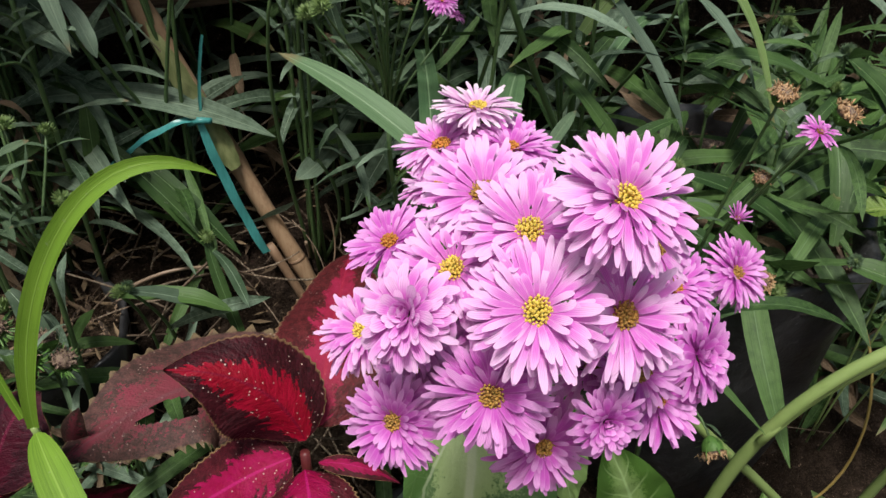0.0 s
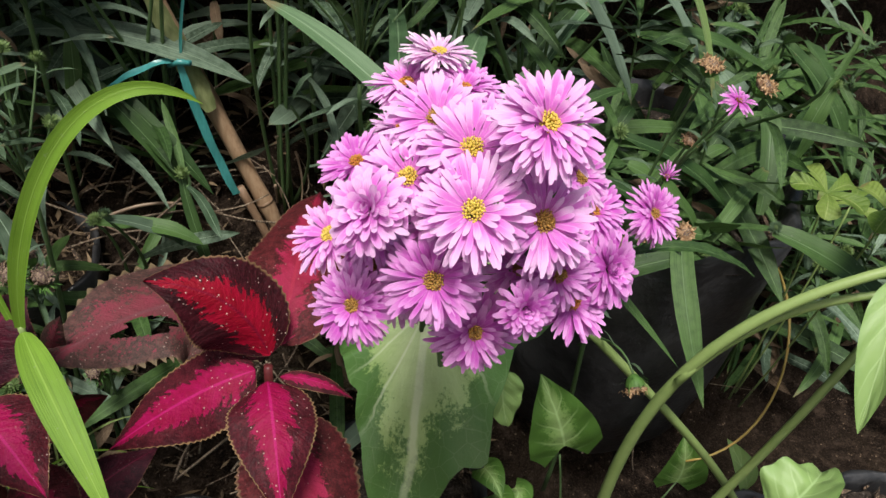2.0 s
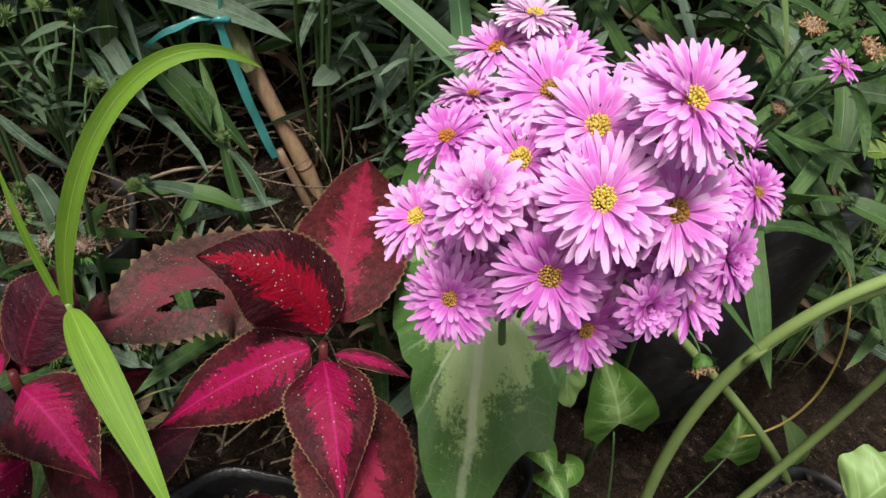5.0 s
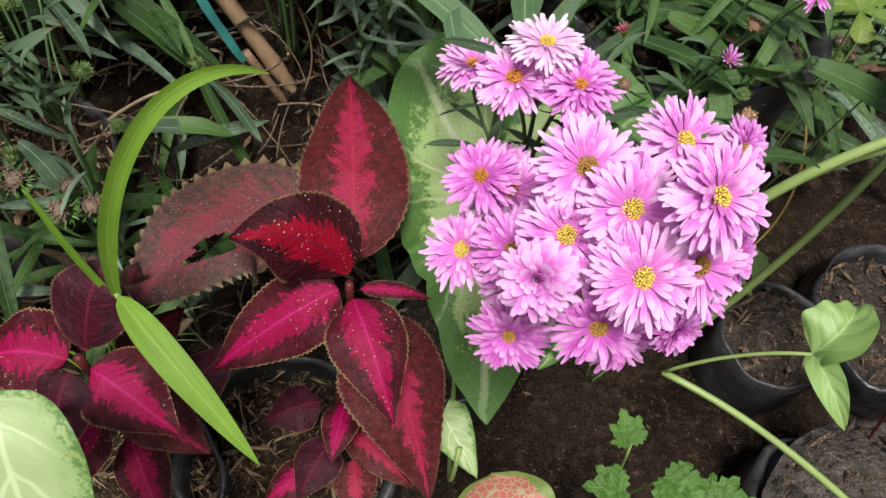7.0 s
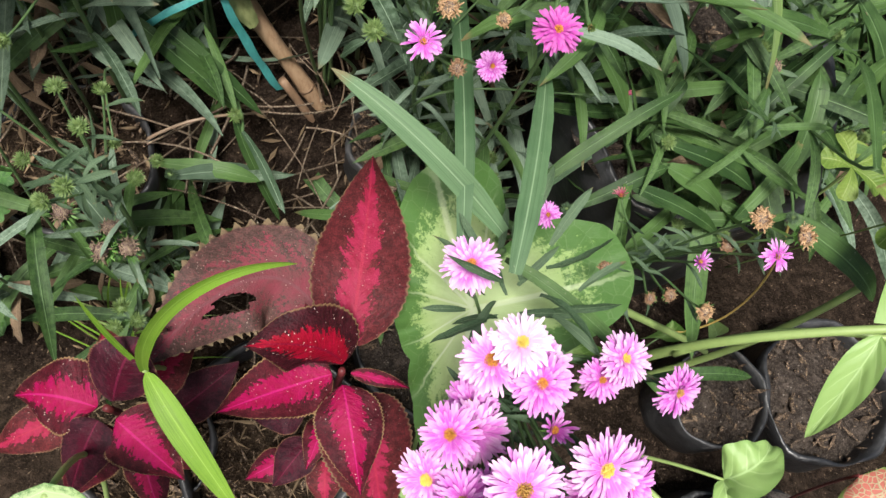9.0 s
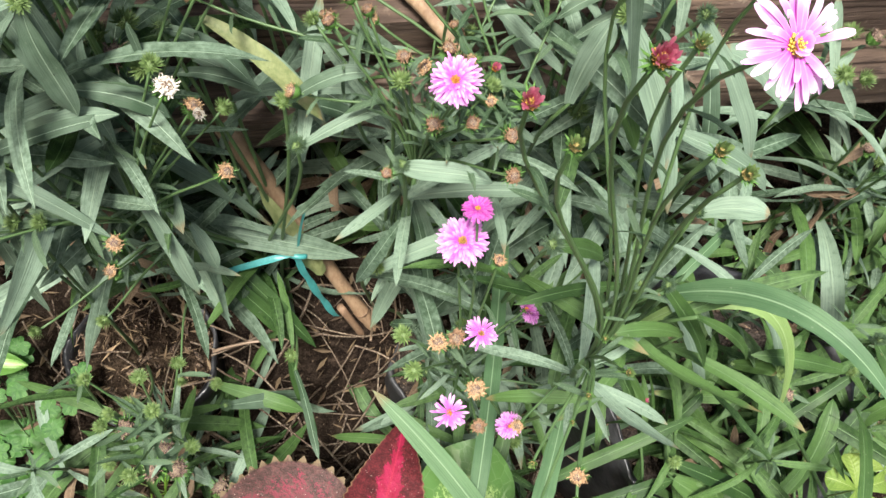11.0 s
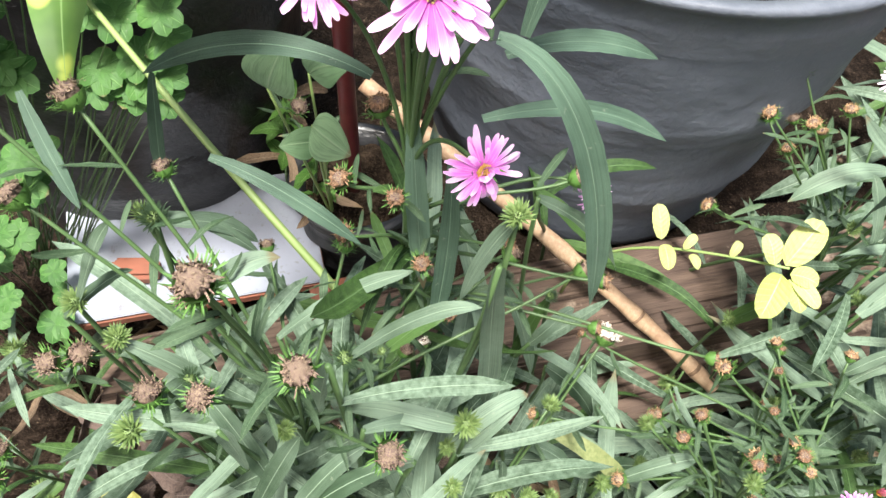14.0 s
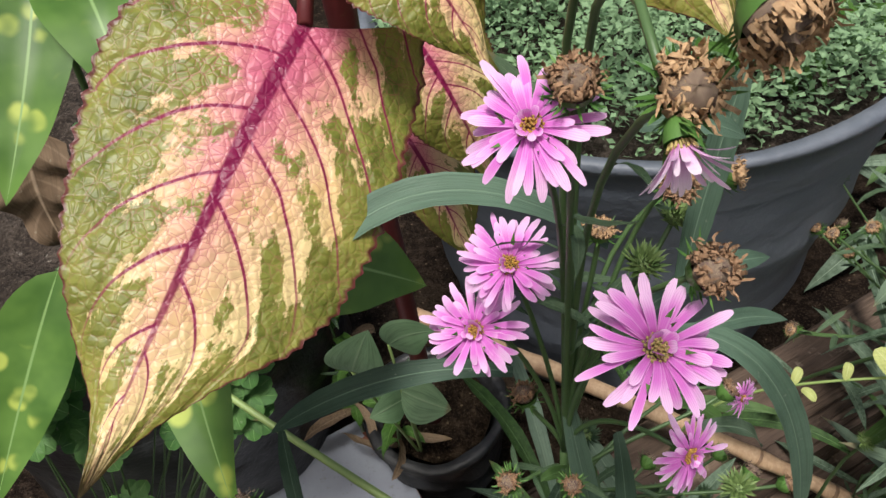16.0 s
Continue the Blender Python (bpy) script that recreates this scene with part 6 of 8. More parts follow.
# ---- dry stalks and roots between the stems ----
def dry_stalks(count, seed):
    rnd = np.random.RandomState(seed)
    soup = Soup()
    for k in range(count):
        x, y = -0.50 + 0.85 * rnd.rand(), 0.40 + 0.36 * rnd.rand()
        if x > 0.06 and y < 0.56:
            continue
        z = float(ground_height(x, y))
        a, ln = rnd.rand() * 6.28, 0.05 + 0.11 * rnd.rand()
        b = arr(x, y, z + 0.05 * rnd.rand())
        e = b + arr(np.cos(a), np.sin(a), 1.1 * rnd.rand() - 0.1) * ln
        m = (b + e) / 2 + (rnd.rand(3) - 0.4) * 0.035
        p, d = curve_points([b, m, e], 6)
        w = 0.0007 + 0.0012 * rnd.rand()
        verts = []
        for i in range(7):
            s = unit(np.cross(d[i], (0.3, 0.2, 1))) * w
            verts += [p[i] - s, p[i] + unit(np.cross(s, d[i])) * w, p[i] + s]
        soup.add(verts, grid_faces(7, 3, True))
    return solo("dry_stalks", soup.mesh("stalks"), STALKS, "thin dry brown stalks and roots between the plants", "dry stalks", kind="stuff")


STALKS = grain_material("dry stalks", (0.16, 0.115, 0.08), (0.06, 0.038, 0.025), (0.26, 0.21, 0.15), rough=0.8)
dry_stalks(300, 8)


weeds = thing("weed_grass", (-0.33, 0.36, 0.08), "thin weedy grass strands beside the small coleus", "grass")
wr = np.random.RandomState(21)
for k in range(16):
    a = 0.4 + 2.6 * wr.rand()
    b = arr(-0.33 + 0.06 * (wr.rand() - 0.5), 0.36 + 0.06 * (wr.rand() - 0.5), 0.12)
    e = b + arr(np.cos(a) * 0.13, 0.10 * np.sin(a) - 0.04, 0.04 + 0.10 * wr.rand())
    part("blade", blade([b, (b + e) / 2 + arr(0, 0, 0.06), e], 0.0014 + 0.0008 * wr.rand(), "lance", (0.2, -0.6, 0.6), n=10, m=1, fold=0.2), GRASS_GREEN if k % 3 else STEM_PALE, weeds)


# ---- aster shoots with long leaves ----
def sprig(base, tip, arch, half, material, seed):
    """A leafy aster shoot: a stem from the ground and one long leaf at its top, smaller ones below."""
    rnd = np.random.RandomState(100 + seed)
    base, tip = np.asarray(base, float), np.asarray(tip, float)
    # no shoot whose long leaf would hide a cane or gap from the camera
    if hides_cane(base + 0.35 * (tip - base), 0.025) or hides_cane(base + 0.75 * (tip - base), 0.025) or kept_clear(base + 0.6 * (tip - base)):
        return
    fx, fy = 0.13 * round(base[0] / 0.13) + 0.02 * (rnd.rand() - 0.5), 0.13 * round((base[1] + 0.05) / 0.13) + 0.02 * rnd.rand()
    foot = arr(fx, fy, ground_height(fx, fy))
    if 0.10 < base[0] < 0.42 and base[1] < 0.64:
        foot = arr(np.clip(base[0], 0.17, 0.35), 0.62 + 0.03 * rnd.rand(), 0.40)
    plant = thing("aster_plant", foot, "leafy aster shoot with long grey green leaves", "aster", "aster shoots")
    ctrl = [foot, foot + arr(0.05 * (rnd.rand() - 0.5), 0.03 * (rnd.rand() - 0.5), 0.35 * (base[2] - foot[2])), base + arr(0.05 * (rnd.rand() - 0.5), 0.03 * rnd.rand(), -0.25 * (base[2] - foot[2])), base]
    part("stem", tube(ctrl, 0.0022, 0.0014, 10, 6), STEM_GREEN, plant)
    mid = (base + tip) / 2 + arr(0, 0, arch)
    side = unit(np.cross(tip - base, (0, 0, 1))) * 0.012 * (rnd.rand() - 0.5)
    part("leaf", blade([base, base + (mid - base) * 0.7 + side, tip + (mid - tip) * 0.55 + arr(0, 0, 0.4 * arch), tip], half * 0.88, "aster" if rnd.rand() < 0.7 else "strap", (0, -0.25, 1), n=14, m=2, fold=0.28, wave=0.10, twist=0.5 * (rnd.rand() - 0.5), teeth=0.05, count=9, seed=seed), material, plant)
    pts, _ = curve_points(ctrl, 30)
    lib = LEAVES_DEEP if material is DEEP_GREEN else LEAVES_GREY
    for k in range(4):
        i = int(5 + 24 * (k + rnd.rand()) / 4)
        a = k * 2.4 + seed
        leaf_at(plant, lib, pts[min(i, 29)], (np.cos(a), np.sin(a), 0.1 + 0.5 * rnd.rand()), 0.065 + 0.075 * rnd.rand(), rnd.randint(9), rnd.rand() - 0.5)
    if seed % 2 == 0:
        head(plant, "star", base + arr(0, 0, 0.004), 0.0078 + 0.004 * rnd.rand(), (rnd.rand() - 0.5, rnd.rand() - 0.7, 1), SMALL_GREEN if seed % 4 else BUD_GREEN, None, seed % 5)


sprig((-0.377, 0.533, 0.785), (-0.305, 0.582, 0.795), 0.01, 0.0053, GREY_GREEN, 0)
sprig((-0.472, 0.550, 0.750), (-0.314, 0.534, 0.700), 0.03, 0.0076, GREY_GREEN, 1)
sprig((-0.346, 0.590, 0.770), (-0.382, 0.612, 0.860), 0.02, 0.0089, GREY_GREEN, 2)
sprig((-0.336, 0.617, 0.850), (-0.303, 0.644, 0.880), 0.015, 0.0065, GREY_GREEN, 3)
sprig((-0.266, 0.672, 0.770), (-0.197, 0.657, 0.710), 0.03, 0.0079, GREY_GREEN, 4)
sprig((-0.296, 0.662, 0.750), (-0.248, 0.657, 0.735), 0.01, 0.0074, GREY_GREEN, 5)
sprig((-0.132, 0.607, 0.785), (-0.073, 0.610, 0.792), 0.012, 0.0079, GREY_GREEN, 6)
sprig((-0.004, 0.670, 0.820), (-0.067, 0.652, 0.990), 0.02, 0.0086, GREY_GREEN, 7)
sprig((-0.020, 0.755, 0.830), (-0.060, 0.741, 0.800), 0.012, 0.0049, GREY_GREEN, 8)
sprig((0.018, 0.838, 0.860), (-0.060, 0.772, 0.840), 0.03, 0.0065, GREY_GREEN, 9)
sprig((-0.275, 0.592, 0.800), (-0.221, 0.596, 0.640), 0.03, 0.0088, HUSK, 10)
sprig((-0.310, 0.567, 0.700), (-0.274, 0.542, 0.580), 0.02, 0.0076, GREY_GREEN, 11)
sprig((-0.336, 0.606, 0.930), (-0.400, 0.607, 0.920), 0.02, 0.0064, GREY_GREEN, 12)
sprig((-0.359, 0.577, 0.950), (-0.422, 0.548, 0.880), 0.03, 0.0060, GREY_GREEN, 13)
sprig((-0.374, 0.545, 0.600), (-0.354, 0.468, 0.440), 0.03, 0.0077, GREY_GREEN, 14)
sprig((-0.420, 0.534, 0.660), (-0.409, 0.506, 0.520), 0.02, 0.0072, GREY_GREEN, 15)
sprig((-0.131, 0.655, 0.660), (-0.078, 0.598, 0.540), 0.01, 0.0053, GREY_GREEN, 16)
sprig((0.109, 0.644, 0.620), (0.202, 0.602, 0.500), 0.02, 0.0080, GREY_GREEN, 18)
sprig((0.192, 0.680, 0.600), (0.269, 0.646, 0.520), 0.02, 0.0084, GREY_GREEN, 19)
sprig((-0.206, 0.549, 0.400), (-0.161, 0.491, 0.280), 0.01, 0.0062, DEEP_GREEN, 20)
sprig((-0.272, 0.726, 0.760), (-0.218, 0.719, 0.690), 0.02, 0.0079, GREY_GREEN, 21)
sprig((-0.274, 0.774, 0.800), (-0.186, 0.741, 0.800), 0.02, 0.0089, DEEP_GREEN, 22)
sprig((0.005, 0.740, 0.860), (-0.041, 0.766, 0.900), 0.02, 0.0068, GREY_GREEN, 23)
sprig((-0.301, 0.614, 0.800), (-0.305, 0.620, 0.840), 0.0, 0.0030, GREY_GREEN, 24)
sprig((-0.208, 0.621, 0.740), (-0.149, 0.665, 0.760), 0.015, 0.0057, GREY_GREEN, 26)
sprig((-0.174, 0.690, 0.820), (-0.137, 0.697, 0.800), 0.01, 0.0036, GREY_GREEN, 27)
sprig((0.107, 0.727, 0.800), (0.044, 0.723, 0.840), 0.01, 0.0111, GREY_GREEN, 29)
sprig((-0.030, 0.575, 0.800), (0.014, 0.596, 0.760), 0.01, 0.0073, DEEP_GREEN, 30)
sprig((0.058, 0.606, 0.700), (-0.036, 0.553, 0.740), 0.02, 0.0050, DEEP_GREEN, 32)
sprig((-0.049, 0.703, 0.500), (-0.110, 0.700, 0.600), 0.01, 0.0065, DEEP_GREEN, 33)
sprig((-0.400, 0.429, 0.340), (-0.388, 0.537, 0.440), 0.01, 0.0075, DEEP_GREEN, 35)
sprig((-0.426, 0.586, 0.930), (-0.438, 0.547, 0.800), 0.02, 0.0059, GREY_GREEN, 36)
sprig((-0.471, 0.593, 0.960), (-0.430, 0.568, 0.880), 0.03, 0.0057, GREY_GREEN, 38)
sprig((-0.386, 0.588, 0.950), (-0.325, 0.626, 0.870), 0.02, 0.0060, GREY_GREEN, 39)
sprig((-0.439, 0.628, 0.950), (-0.375, 0.658, 0.990), 0.01, 0.0047, GREY_GREEN, 41)
sprig((-0.501, 0.654, 1.000), (-0.462, 0.676, 0.960), 0.02, 0.0057, GREY_GREEN, 42)
sprig((-0.338, 0.632, 1.050), (-0.322, 0.650, 0.850), 0.02, 0.0074, GREY_GREEN, 43)
sprig((-0.336, 0.635, 1.080), (-0.351, 0.635, 1.010), 0.02, 0.0040, GREY_GREEN, 44)
sprig((-0.322, 0.692, 1.020), (-0.254, 0.735, 0.900), 0.02, 0.0065, GREY_GREEN, 45)
sprig((-0.325, 0.712, 0.900), (-0.288, 0.698, 0.800), 0.02, 0.0056, GREY_GREEN, 46)
sprig((-0.034, 0.894, 0.860), (-0.107, 0.864, 0.840), 0.03, 0.0093, GREY_GREEN, 47)
sprig((-0.014, 0.862, 0.800), (-0.060, 0.869, 0.950), 0.02, 0.0069, GREY_GREEN, 48)
sprig((0.112, 0.757, 0.660), (0.064, 0.824, 0.750), 0.01, 0.0090, GREY_GREEN, 50)
sprig((-0.348, 0.624, 0.800), (-0.331, 0.589, 0.740), 0.02, 0.0073, GREY_GREEN, 51)
sprig((-0.302, 0.647, 0.750), (-0.245, 0.657, 0.740), 0.01, 0.0063, GREY_GREEN, 53)
sprig((-0.022, 0.827, 0.780), (0.024, 0.867, 0.820), 0.02, 0.0081, GREY_GREEN, 54)
sprig((-0.180, 0.680, 0.700), (-0.239, 0.650, 0.740), 0.01, 0.0077, GREY_GREEN, 56)
sprig((-0.125, 0.627, 0.700), (-0.033, 0.651, 0.720), 0.01, 0.0065, GREY_GREEN, 57)
sprig((-0.476, 0.583, 0.850), (-0.469, 0.577, 0.740), 0.02, 0.0064, DEEP_GREEN, 59)
sprig((-0.378, 0.689, 1.000), (-0.399, 0.672, 1.030), 0.01, 0.0032, DEEP_GREEN, 60)
sprig((-0.292, 0.718, 0.880), (-0.304, 0.705, 0.800), 0.01, 0.0053, DEEP_GREEN, 62)
sprig((-0.339, 0.499, 0.650), (-0.334, 0.461, 0.550), 0.03, 0.0073, GREY_GREEN, 63)
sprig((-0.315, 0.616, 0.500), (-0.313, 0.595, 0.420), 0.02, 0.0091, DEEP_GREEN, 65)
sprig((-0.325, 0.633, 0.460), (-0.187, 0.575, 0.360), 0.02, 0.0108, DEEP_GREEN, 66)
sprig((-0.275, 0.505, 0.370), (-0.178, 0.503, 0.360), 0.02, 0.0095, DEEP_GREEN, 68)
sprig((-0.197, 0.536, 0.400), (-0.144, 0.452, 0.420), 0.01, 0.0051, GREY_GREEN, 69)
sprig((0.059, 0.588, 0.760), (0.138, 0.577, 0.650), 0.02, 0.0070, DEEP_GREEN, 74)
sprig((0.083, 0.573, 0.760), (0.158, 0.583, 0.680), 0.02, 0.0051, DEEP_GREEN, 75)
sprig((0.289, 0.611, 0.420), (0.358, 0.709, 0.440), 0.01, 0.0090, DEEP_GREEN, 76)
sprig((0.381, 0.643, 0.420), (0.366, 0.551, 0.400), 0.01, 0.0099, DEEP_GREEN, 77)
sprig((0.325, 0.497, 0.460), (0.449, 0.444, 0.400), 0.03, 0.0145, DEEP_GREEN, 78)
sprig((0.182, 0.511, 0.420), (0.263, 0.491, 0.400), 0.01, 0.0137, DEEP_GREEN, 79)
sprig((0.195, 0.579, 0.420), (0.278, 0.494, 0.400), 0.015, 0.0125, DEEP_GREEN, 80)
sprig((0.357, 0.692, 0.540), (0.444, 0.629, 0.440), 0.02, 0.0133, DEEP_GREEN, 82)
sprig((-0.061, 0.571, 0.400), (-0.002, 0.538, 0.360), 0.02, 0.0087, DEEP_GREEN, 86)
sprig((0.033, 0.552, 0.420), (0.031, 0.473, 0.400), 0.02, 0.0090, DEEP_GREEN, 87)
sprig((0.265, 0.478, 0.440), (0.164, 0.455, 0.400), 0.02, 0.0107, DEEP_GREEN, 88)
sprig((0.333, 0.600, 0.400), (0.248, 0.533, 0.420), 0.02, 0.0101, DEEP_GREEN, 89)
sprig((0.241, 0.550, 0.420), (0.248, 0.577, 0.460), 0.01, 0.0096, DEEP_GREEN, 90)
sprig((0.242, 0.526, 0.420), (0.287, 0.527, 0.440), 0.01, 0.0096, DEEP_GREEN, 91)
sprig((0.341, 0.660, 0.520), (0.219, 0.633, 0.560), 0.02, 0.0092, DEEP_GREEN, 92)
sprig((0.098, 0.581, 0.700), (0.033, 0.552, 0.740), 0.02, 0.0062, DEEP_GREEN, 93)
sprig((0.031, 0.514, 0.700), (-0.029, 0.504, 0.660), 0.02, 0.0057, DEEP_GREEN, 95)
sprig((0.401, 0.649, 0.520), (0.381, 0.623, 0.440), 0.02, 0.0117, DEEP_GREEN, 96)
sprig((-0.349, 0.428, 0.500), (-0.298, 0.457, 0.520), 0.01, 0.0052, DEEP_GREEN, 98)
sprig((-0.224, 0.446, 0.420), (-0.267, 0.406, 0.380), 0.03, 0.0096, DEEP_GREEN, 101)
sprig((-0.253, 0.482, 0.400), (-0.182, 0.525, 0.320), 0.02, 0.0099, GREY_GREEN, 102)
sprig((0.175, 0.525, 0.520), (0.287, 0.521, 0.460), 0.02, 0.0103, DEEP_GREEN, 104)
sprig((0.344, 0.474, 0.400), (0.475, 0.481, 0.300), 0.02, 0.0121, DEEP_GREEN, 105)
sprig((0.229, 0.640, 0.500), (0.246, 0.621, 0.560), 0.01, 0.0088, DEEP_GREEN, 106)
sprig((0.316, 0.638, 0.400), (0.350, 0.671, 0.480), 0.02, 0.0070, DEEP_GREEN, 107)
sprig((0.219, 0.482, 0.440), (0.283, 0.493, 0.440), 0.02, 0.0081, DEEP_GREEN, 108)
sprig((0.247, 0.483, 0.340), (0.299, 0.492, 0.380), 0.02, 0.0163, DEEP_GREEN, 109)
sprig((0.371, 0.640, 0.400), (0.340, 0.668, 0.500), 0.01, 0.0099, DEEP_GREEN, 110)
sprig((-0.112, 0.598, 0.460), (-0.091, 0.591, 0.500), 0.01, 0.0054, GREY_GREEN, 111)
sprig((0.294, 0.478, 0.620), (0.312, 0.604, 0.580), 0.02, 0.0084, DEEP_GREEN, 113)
sprig((-0.396, 0.601, 1.000), (-0.343, 0.607, 1.060), 0.02, 0.0038, GREY_GREEN, 114)
sprig((-0.418, 0.550, 0.900), (-0.383, 0.584, 0.940), 0.02, 0.0055, GREY_GREEN, 116)
sprig((-0.441, 0.548, 0.880), (-0.410, 0.571, 0.980), 0.01, 0.0058, GREY_GREEN, 117)
sprig((-0.446, 0.566, 0.980), (-0.441, 0.567, 0.920), 0.02, 0.0043, GREY_GREEN, 119)
sprig((-0.342, 0.615, 0.860), (-0.299, 0.651, 0.880), 0.02, 0.0069, GREY_GREEN, 120)
sprig((-0.297, 0.689, 0.920), (-0.263, 0.705, 0.920), 0.01, 0.0059, GREY_GREEN, 122)
sprig((-0.299, 0.694, 0.860), (-0.277, 0.709, 0.890), 0.01, 0.0051, GREY_GREEN, 123)
sprig((-0.396, 0.577, 1.050), (-0.405, 0.583, 0.980), 0.01, 0.0055, GREY_GREEN, 125)
sprig((-0.385, 0.629, 0.950), (-0.354, 0.645, 0.980), 0.01, 0.0052, DEEP_GREEN, 126)
sprig((-0.084, 0.814, 0.880), (-0.096, 0.794, 0.980), 0.02, 0.0091, GREY_GREEN, 128)
sprig((-0.066, 0.789, 0.880), (-0.080, 0.809, 0.940), 0.01, 0.0056, GREY_GREEN, 129)
sprig((-0.062, 0.772, 0.840), (0.001, 0.813, 0.880), 0.02, 0.0080, GREY_GREEN, 131)
sprig((-0.039, 0.785, 0.880), (0.045, 0.799, 0.800), 0.02, 0.0084, GREY_GREEN, 132)
sprig((-0.031, 0.846, 0.950), (0.015, 0.846, 0.920), 0.01, 0.0099, GREY_GREEN, 134)
sprig((0.016, 0.751, 0.800), (-0.002, 0.754, 0.840), 0.01, 0.0114, GREY_GREEN, 135)
sprig((-0.009, 0.843, 0.900), (0.051, 0.855, 0.860), 0.01, 0.0075, GREY_GREEN, 137)
sprig((0.017, 0.820, 0.860), (0.068, 0.813, 0.800), 0.01, 0.0055, GREY_GREEN, 138)
sprig((-0.134, 0.783, 0.780), (-0.106, 0.784, 0.820), 0.02, 0.0072, DEEP_GREEN, 140)
sprig((-0.397, 0.545, 0.740), (-0.303, 0.581, 0.800), 0.02, 0.0074, GREY_GREEN, 141)
sprig((-0.336, 0.588, 0.800), (-0.282, 0.598, 0.780), 0.02, 0.0081, GREY_GREEN, 143)
sprig((-0.336, 0.586, 0.880), (-0.325, 0.572, 0.800), 0.01, 0.0090, GREY_GREEN, 144)
sprig((-0.384, 0.532, 0.560), (-0.353, 0.489, 0.480), 0.02, 0.0091, GREY_GREEN, 146)
sprig((-0.299, 0.594, 0.600), (-0.272, 0.574, 0.560), 0.01, 0.0073, GREY_GREEN, 149)
sprig((-0.025, 0.707, 0.860), (0.060, 0.652, 0.740), 0.02, 0.0112, GREY_GREEN, 152)
sprig((-0.038, 0.679, 0.800), (-0.032, 0.704, 0.860), 0.01, 0.0095, GREY_GREEN, 153)
sprig((-0.139, 0.661, 0.660), (-0.090, 0.628, 0.580), 0.02, 0.0083, GREY_GREEN, 155)
sprig((-0.135, 0.593, 0.620), (-0.065, 0.630, 0.660), 0.02, 0.0086, GREY_GREEN, 156)
sprig((0.022, 0.724, 0.860), (0.107, 0.700, 0.760), 0.02, 0.0095, GREY_GREEN, 158)
sprig((0.035, 0.681, 0.800), (0.122, 0.681, 0.760), 0.02, 0.0086, GREY_GREEN, 159)
sprig((-0.013, 0.731, 0.780), (0.034, 0.709, 0.720), 0.01, 0.0077, DEEP_GREEN, 161)
sprig((0.080, 0.659, 0.740), (0.126, 0.664, 0.760), 0.01, 0.0101, GREY_GREEN, 162)
sprig((-0.223, 0.641, 0.760), (-0.167, 0.658, 0.800), 0.02, 0.0066, GREY_GREEN, 164)
sprig((-0.153, 0.653, 0.800), (-0.111, 0.645, 0.720), 0.02, 0.0059, GREY_GREEN, 165)
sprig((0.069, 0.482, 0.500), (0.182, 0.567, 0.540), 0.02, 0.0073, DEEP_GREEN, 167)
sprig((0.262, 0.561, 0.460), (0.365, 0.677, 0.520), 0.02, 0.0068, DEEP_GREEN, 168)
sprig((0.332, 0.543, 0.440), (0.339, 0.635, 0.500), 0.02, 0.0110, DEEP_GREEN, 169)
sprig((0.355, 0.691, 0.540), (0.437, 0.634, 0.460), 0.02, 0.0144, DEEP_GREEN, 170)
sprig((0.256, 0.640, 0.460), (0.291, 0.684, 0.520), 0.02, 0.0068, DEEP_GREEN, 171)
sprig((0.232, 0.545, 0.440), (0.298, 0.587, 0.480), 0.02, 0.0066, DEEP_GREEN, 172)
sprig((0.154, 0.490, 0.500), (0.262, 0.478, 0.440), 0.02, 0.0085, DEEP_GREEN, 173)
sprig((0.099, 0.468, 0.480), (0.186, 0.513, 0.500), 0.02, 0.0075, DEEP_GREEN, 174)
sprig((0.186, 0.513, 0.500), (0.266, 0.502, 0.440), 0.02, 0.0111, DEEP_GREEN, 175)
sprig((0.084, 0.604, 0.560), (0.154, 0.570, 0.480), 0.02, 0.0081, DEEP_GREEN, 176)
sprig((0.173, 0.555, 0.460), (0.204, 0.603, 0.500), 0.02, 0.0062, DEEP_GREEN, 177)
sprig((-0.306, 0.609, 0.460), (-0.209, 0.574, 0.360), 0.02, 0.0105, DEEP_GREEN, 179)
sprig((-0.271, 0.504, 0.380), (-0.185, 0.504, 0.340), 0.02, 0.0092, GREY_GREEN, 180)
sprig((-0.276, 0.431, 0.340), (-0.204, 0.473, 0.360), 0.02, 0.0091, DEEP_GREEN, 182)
sprig((-0.333, 0.456, 0.420), (-0.296, 0.424, 0.340), 0.03, 0.0102, GREY_GREEN, 183)
sprig((-0.286, 0.474, 0.400), (-0.272, 0.448, 0.340), 0.02, 0.0097, GREY_GREEN, 186)
sprig((-0.507, 0.655, 1.000), (-0.458, 0.668, 0.960), 0.02, 0.0041, GREY_GREEN, 188)
sprig((-0.496, 0.619, 0.940), (-0.443, 0.658, 0.980), 0.03, 0.0061, GREY_GREEN, 189)
sprig((-0.447, 0.644, 0.880), (-0.383, 0.691, 0.930), 0.02, 0.0068, GREY_GREEN, 191)
sprig((-0.512, 0.607, 0.960), (-0.470, 0.609, 0.900), 0.02, 0.0057, GREY_GREEN, 192)
sprig((-0.438, 0.551, 0.760), (-0.451, 0.646, 0.860), 0.02, 0.0078, GREY_GREEN, 194)
sprig((-0.430, 0.577, 0.800), (-0.379, 0.647, 0.860), 0.02, 0.0066, GREY_GREEN, 195)
sprig((-0.375, 0.627, 0.820), (-0.322, 0.585, 0.740), 0.03, 0.0081, GREY_GREEN, 197)
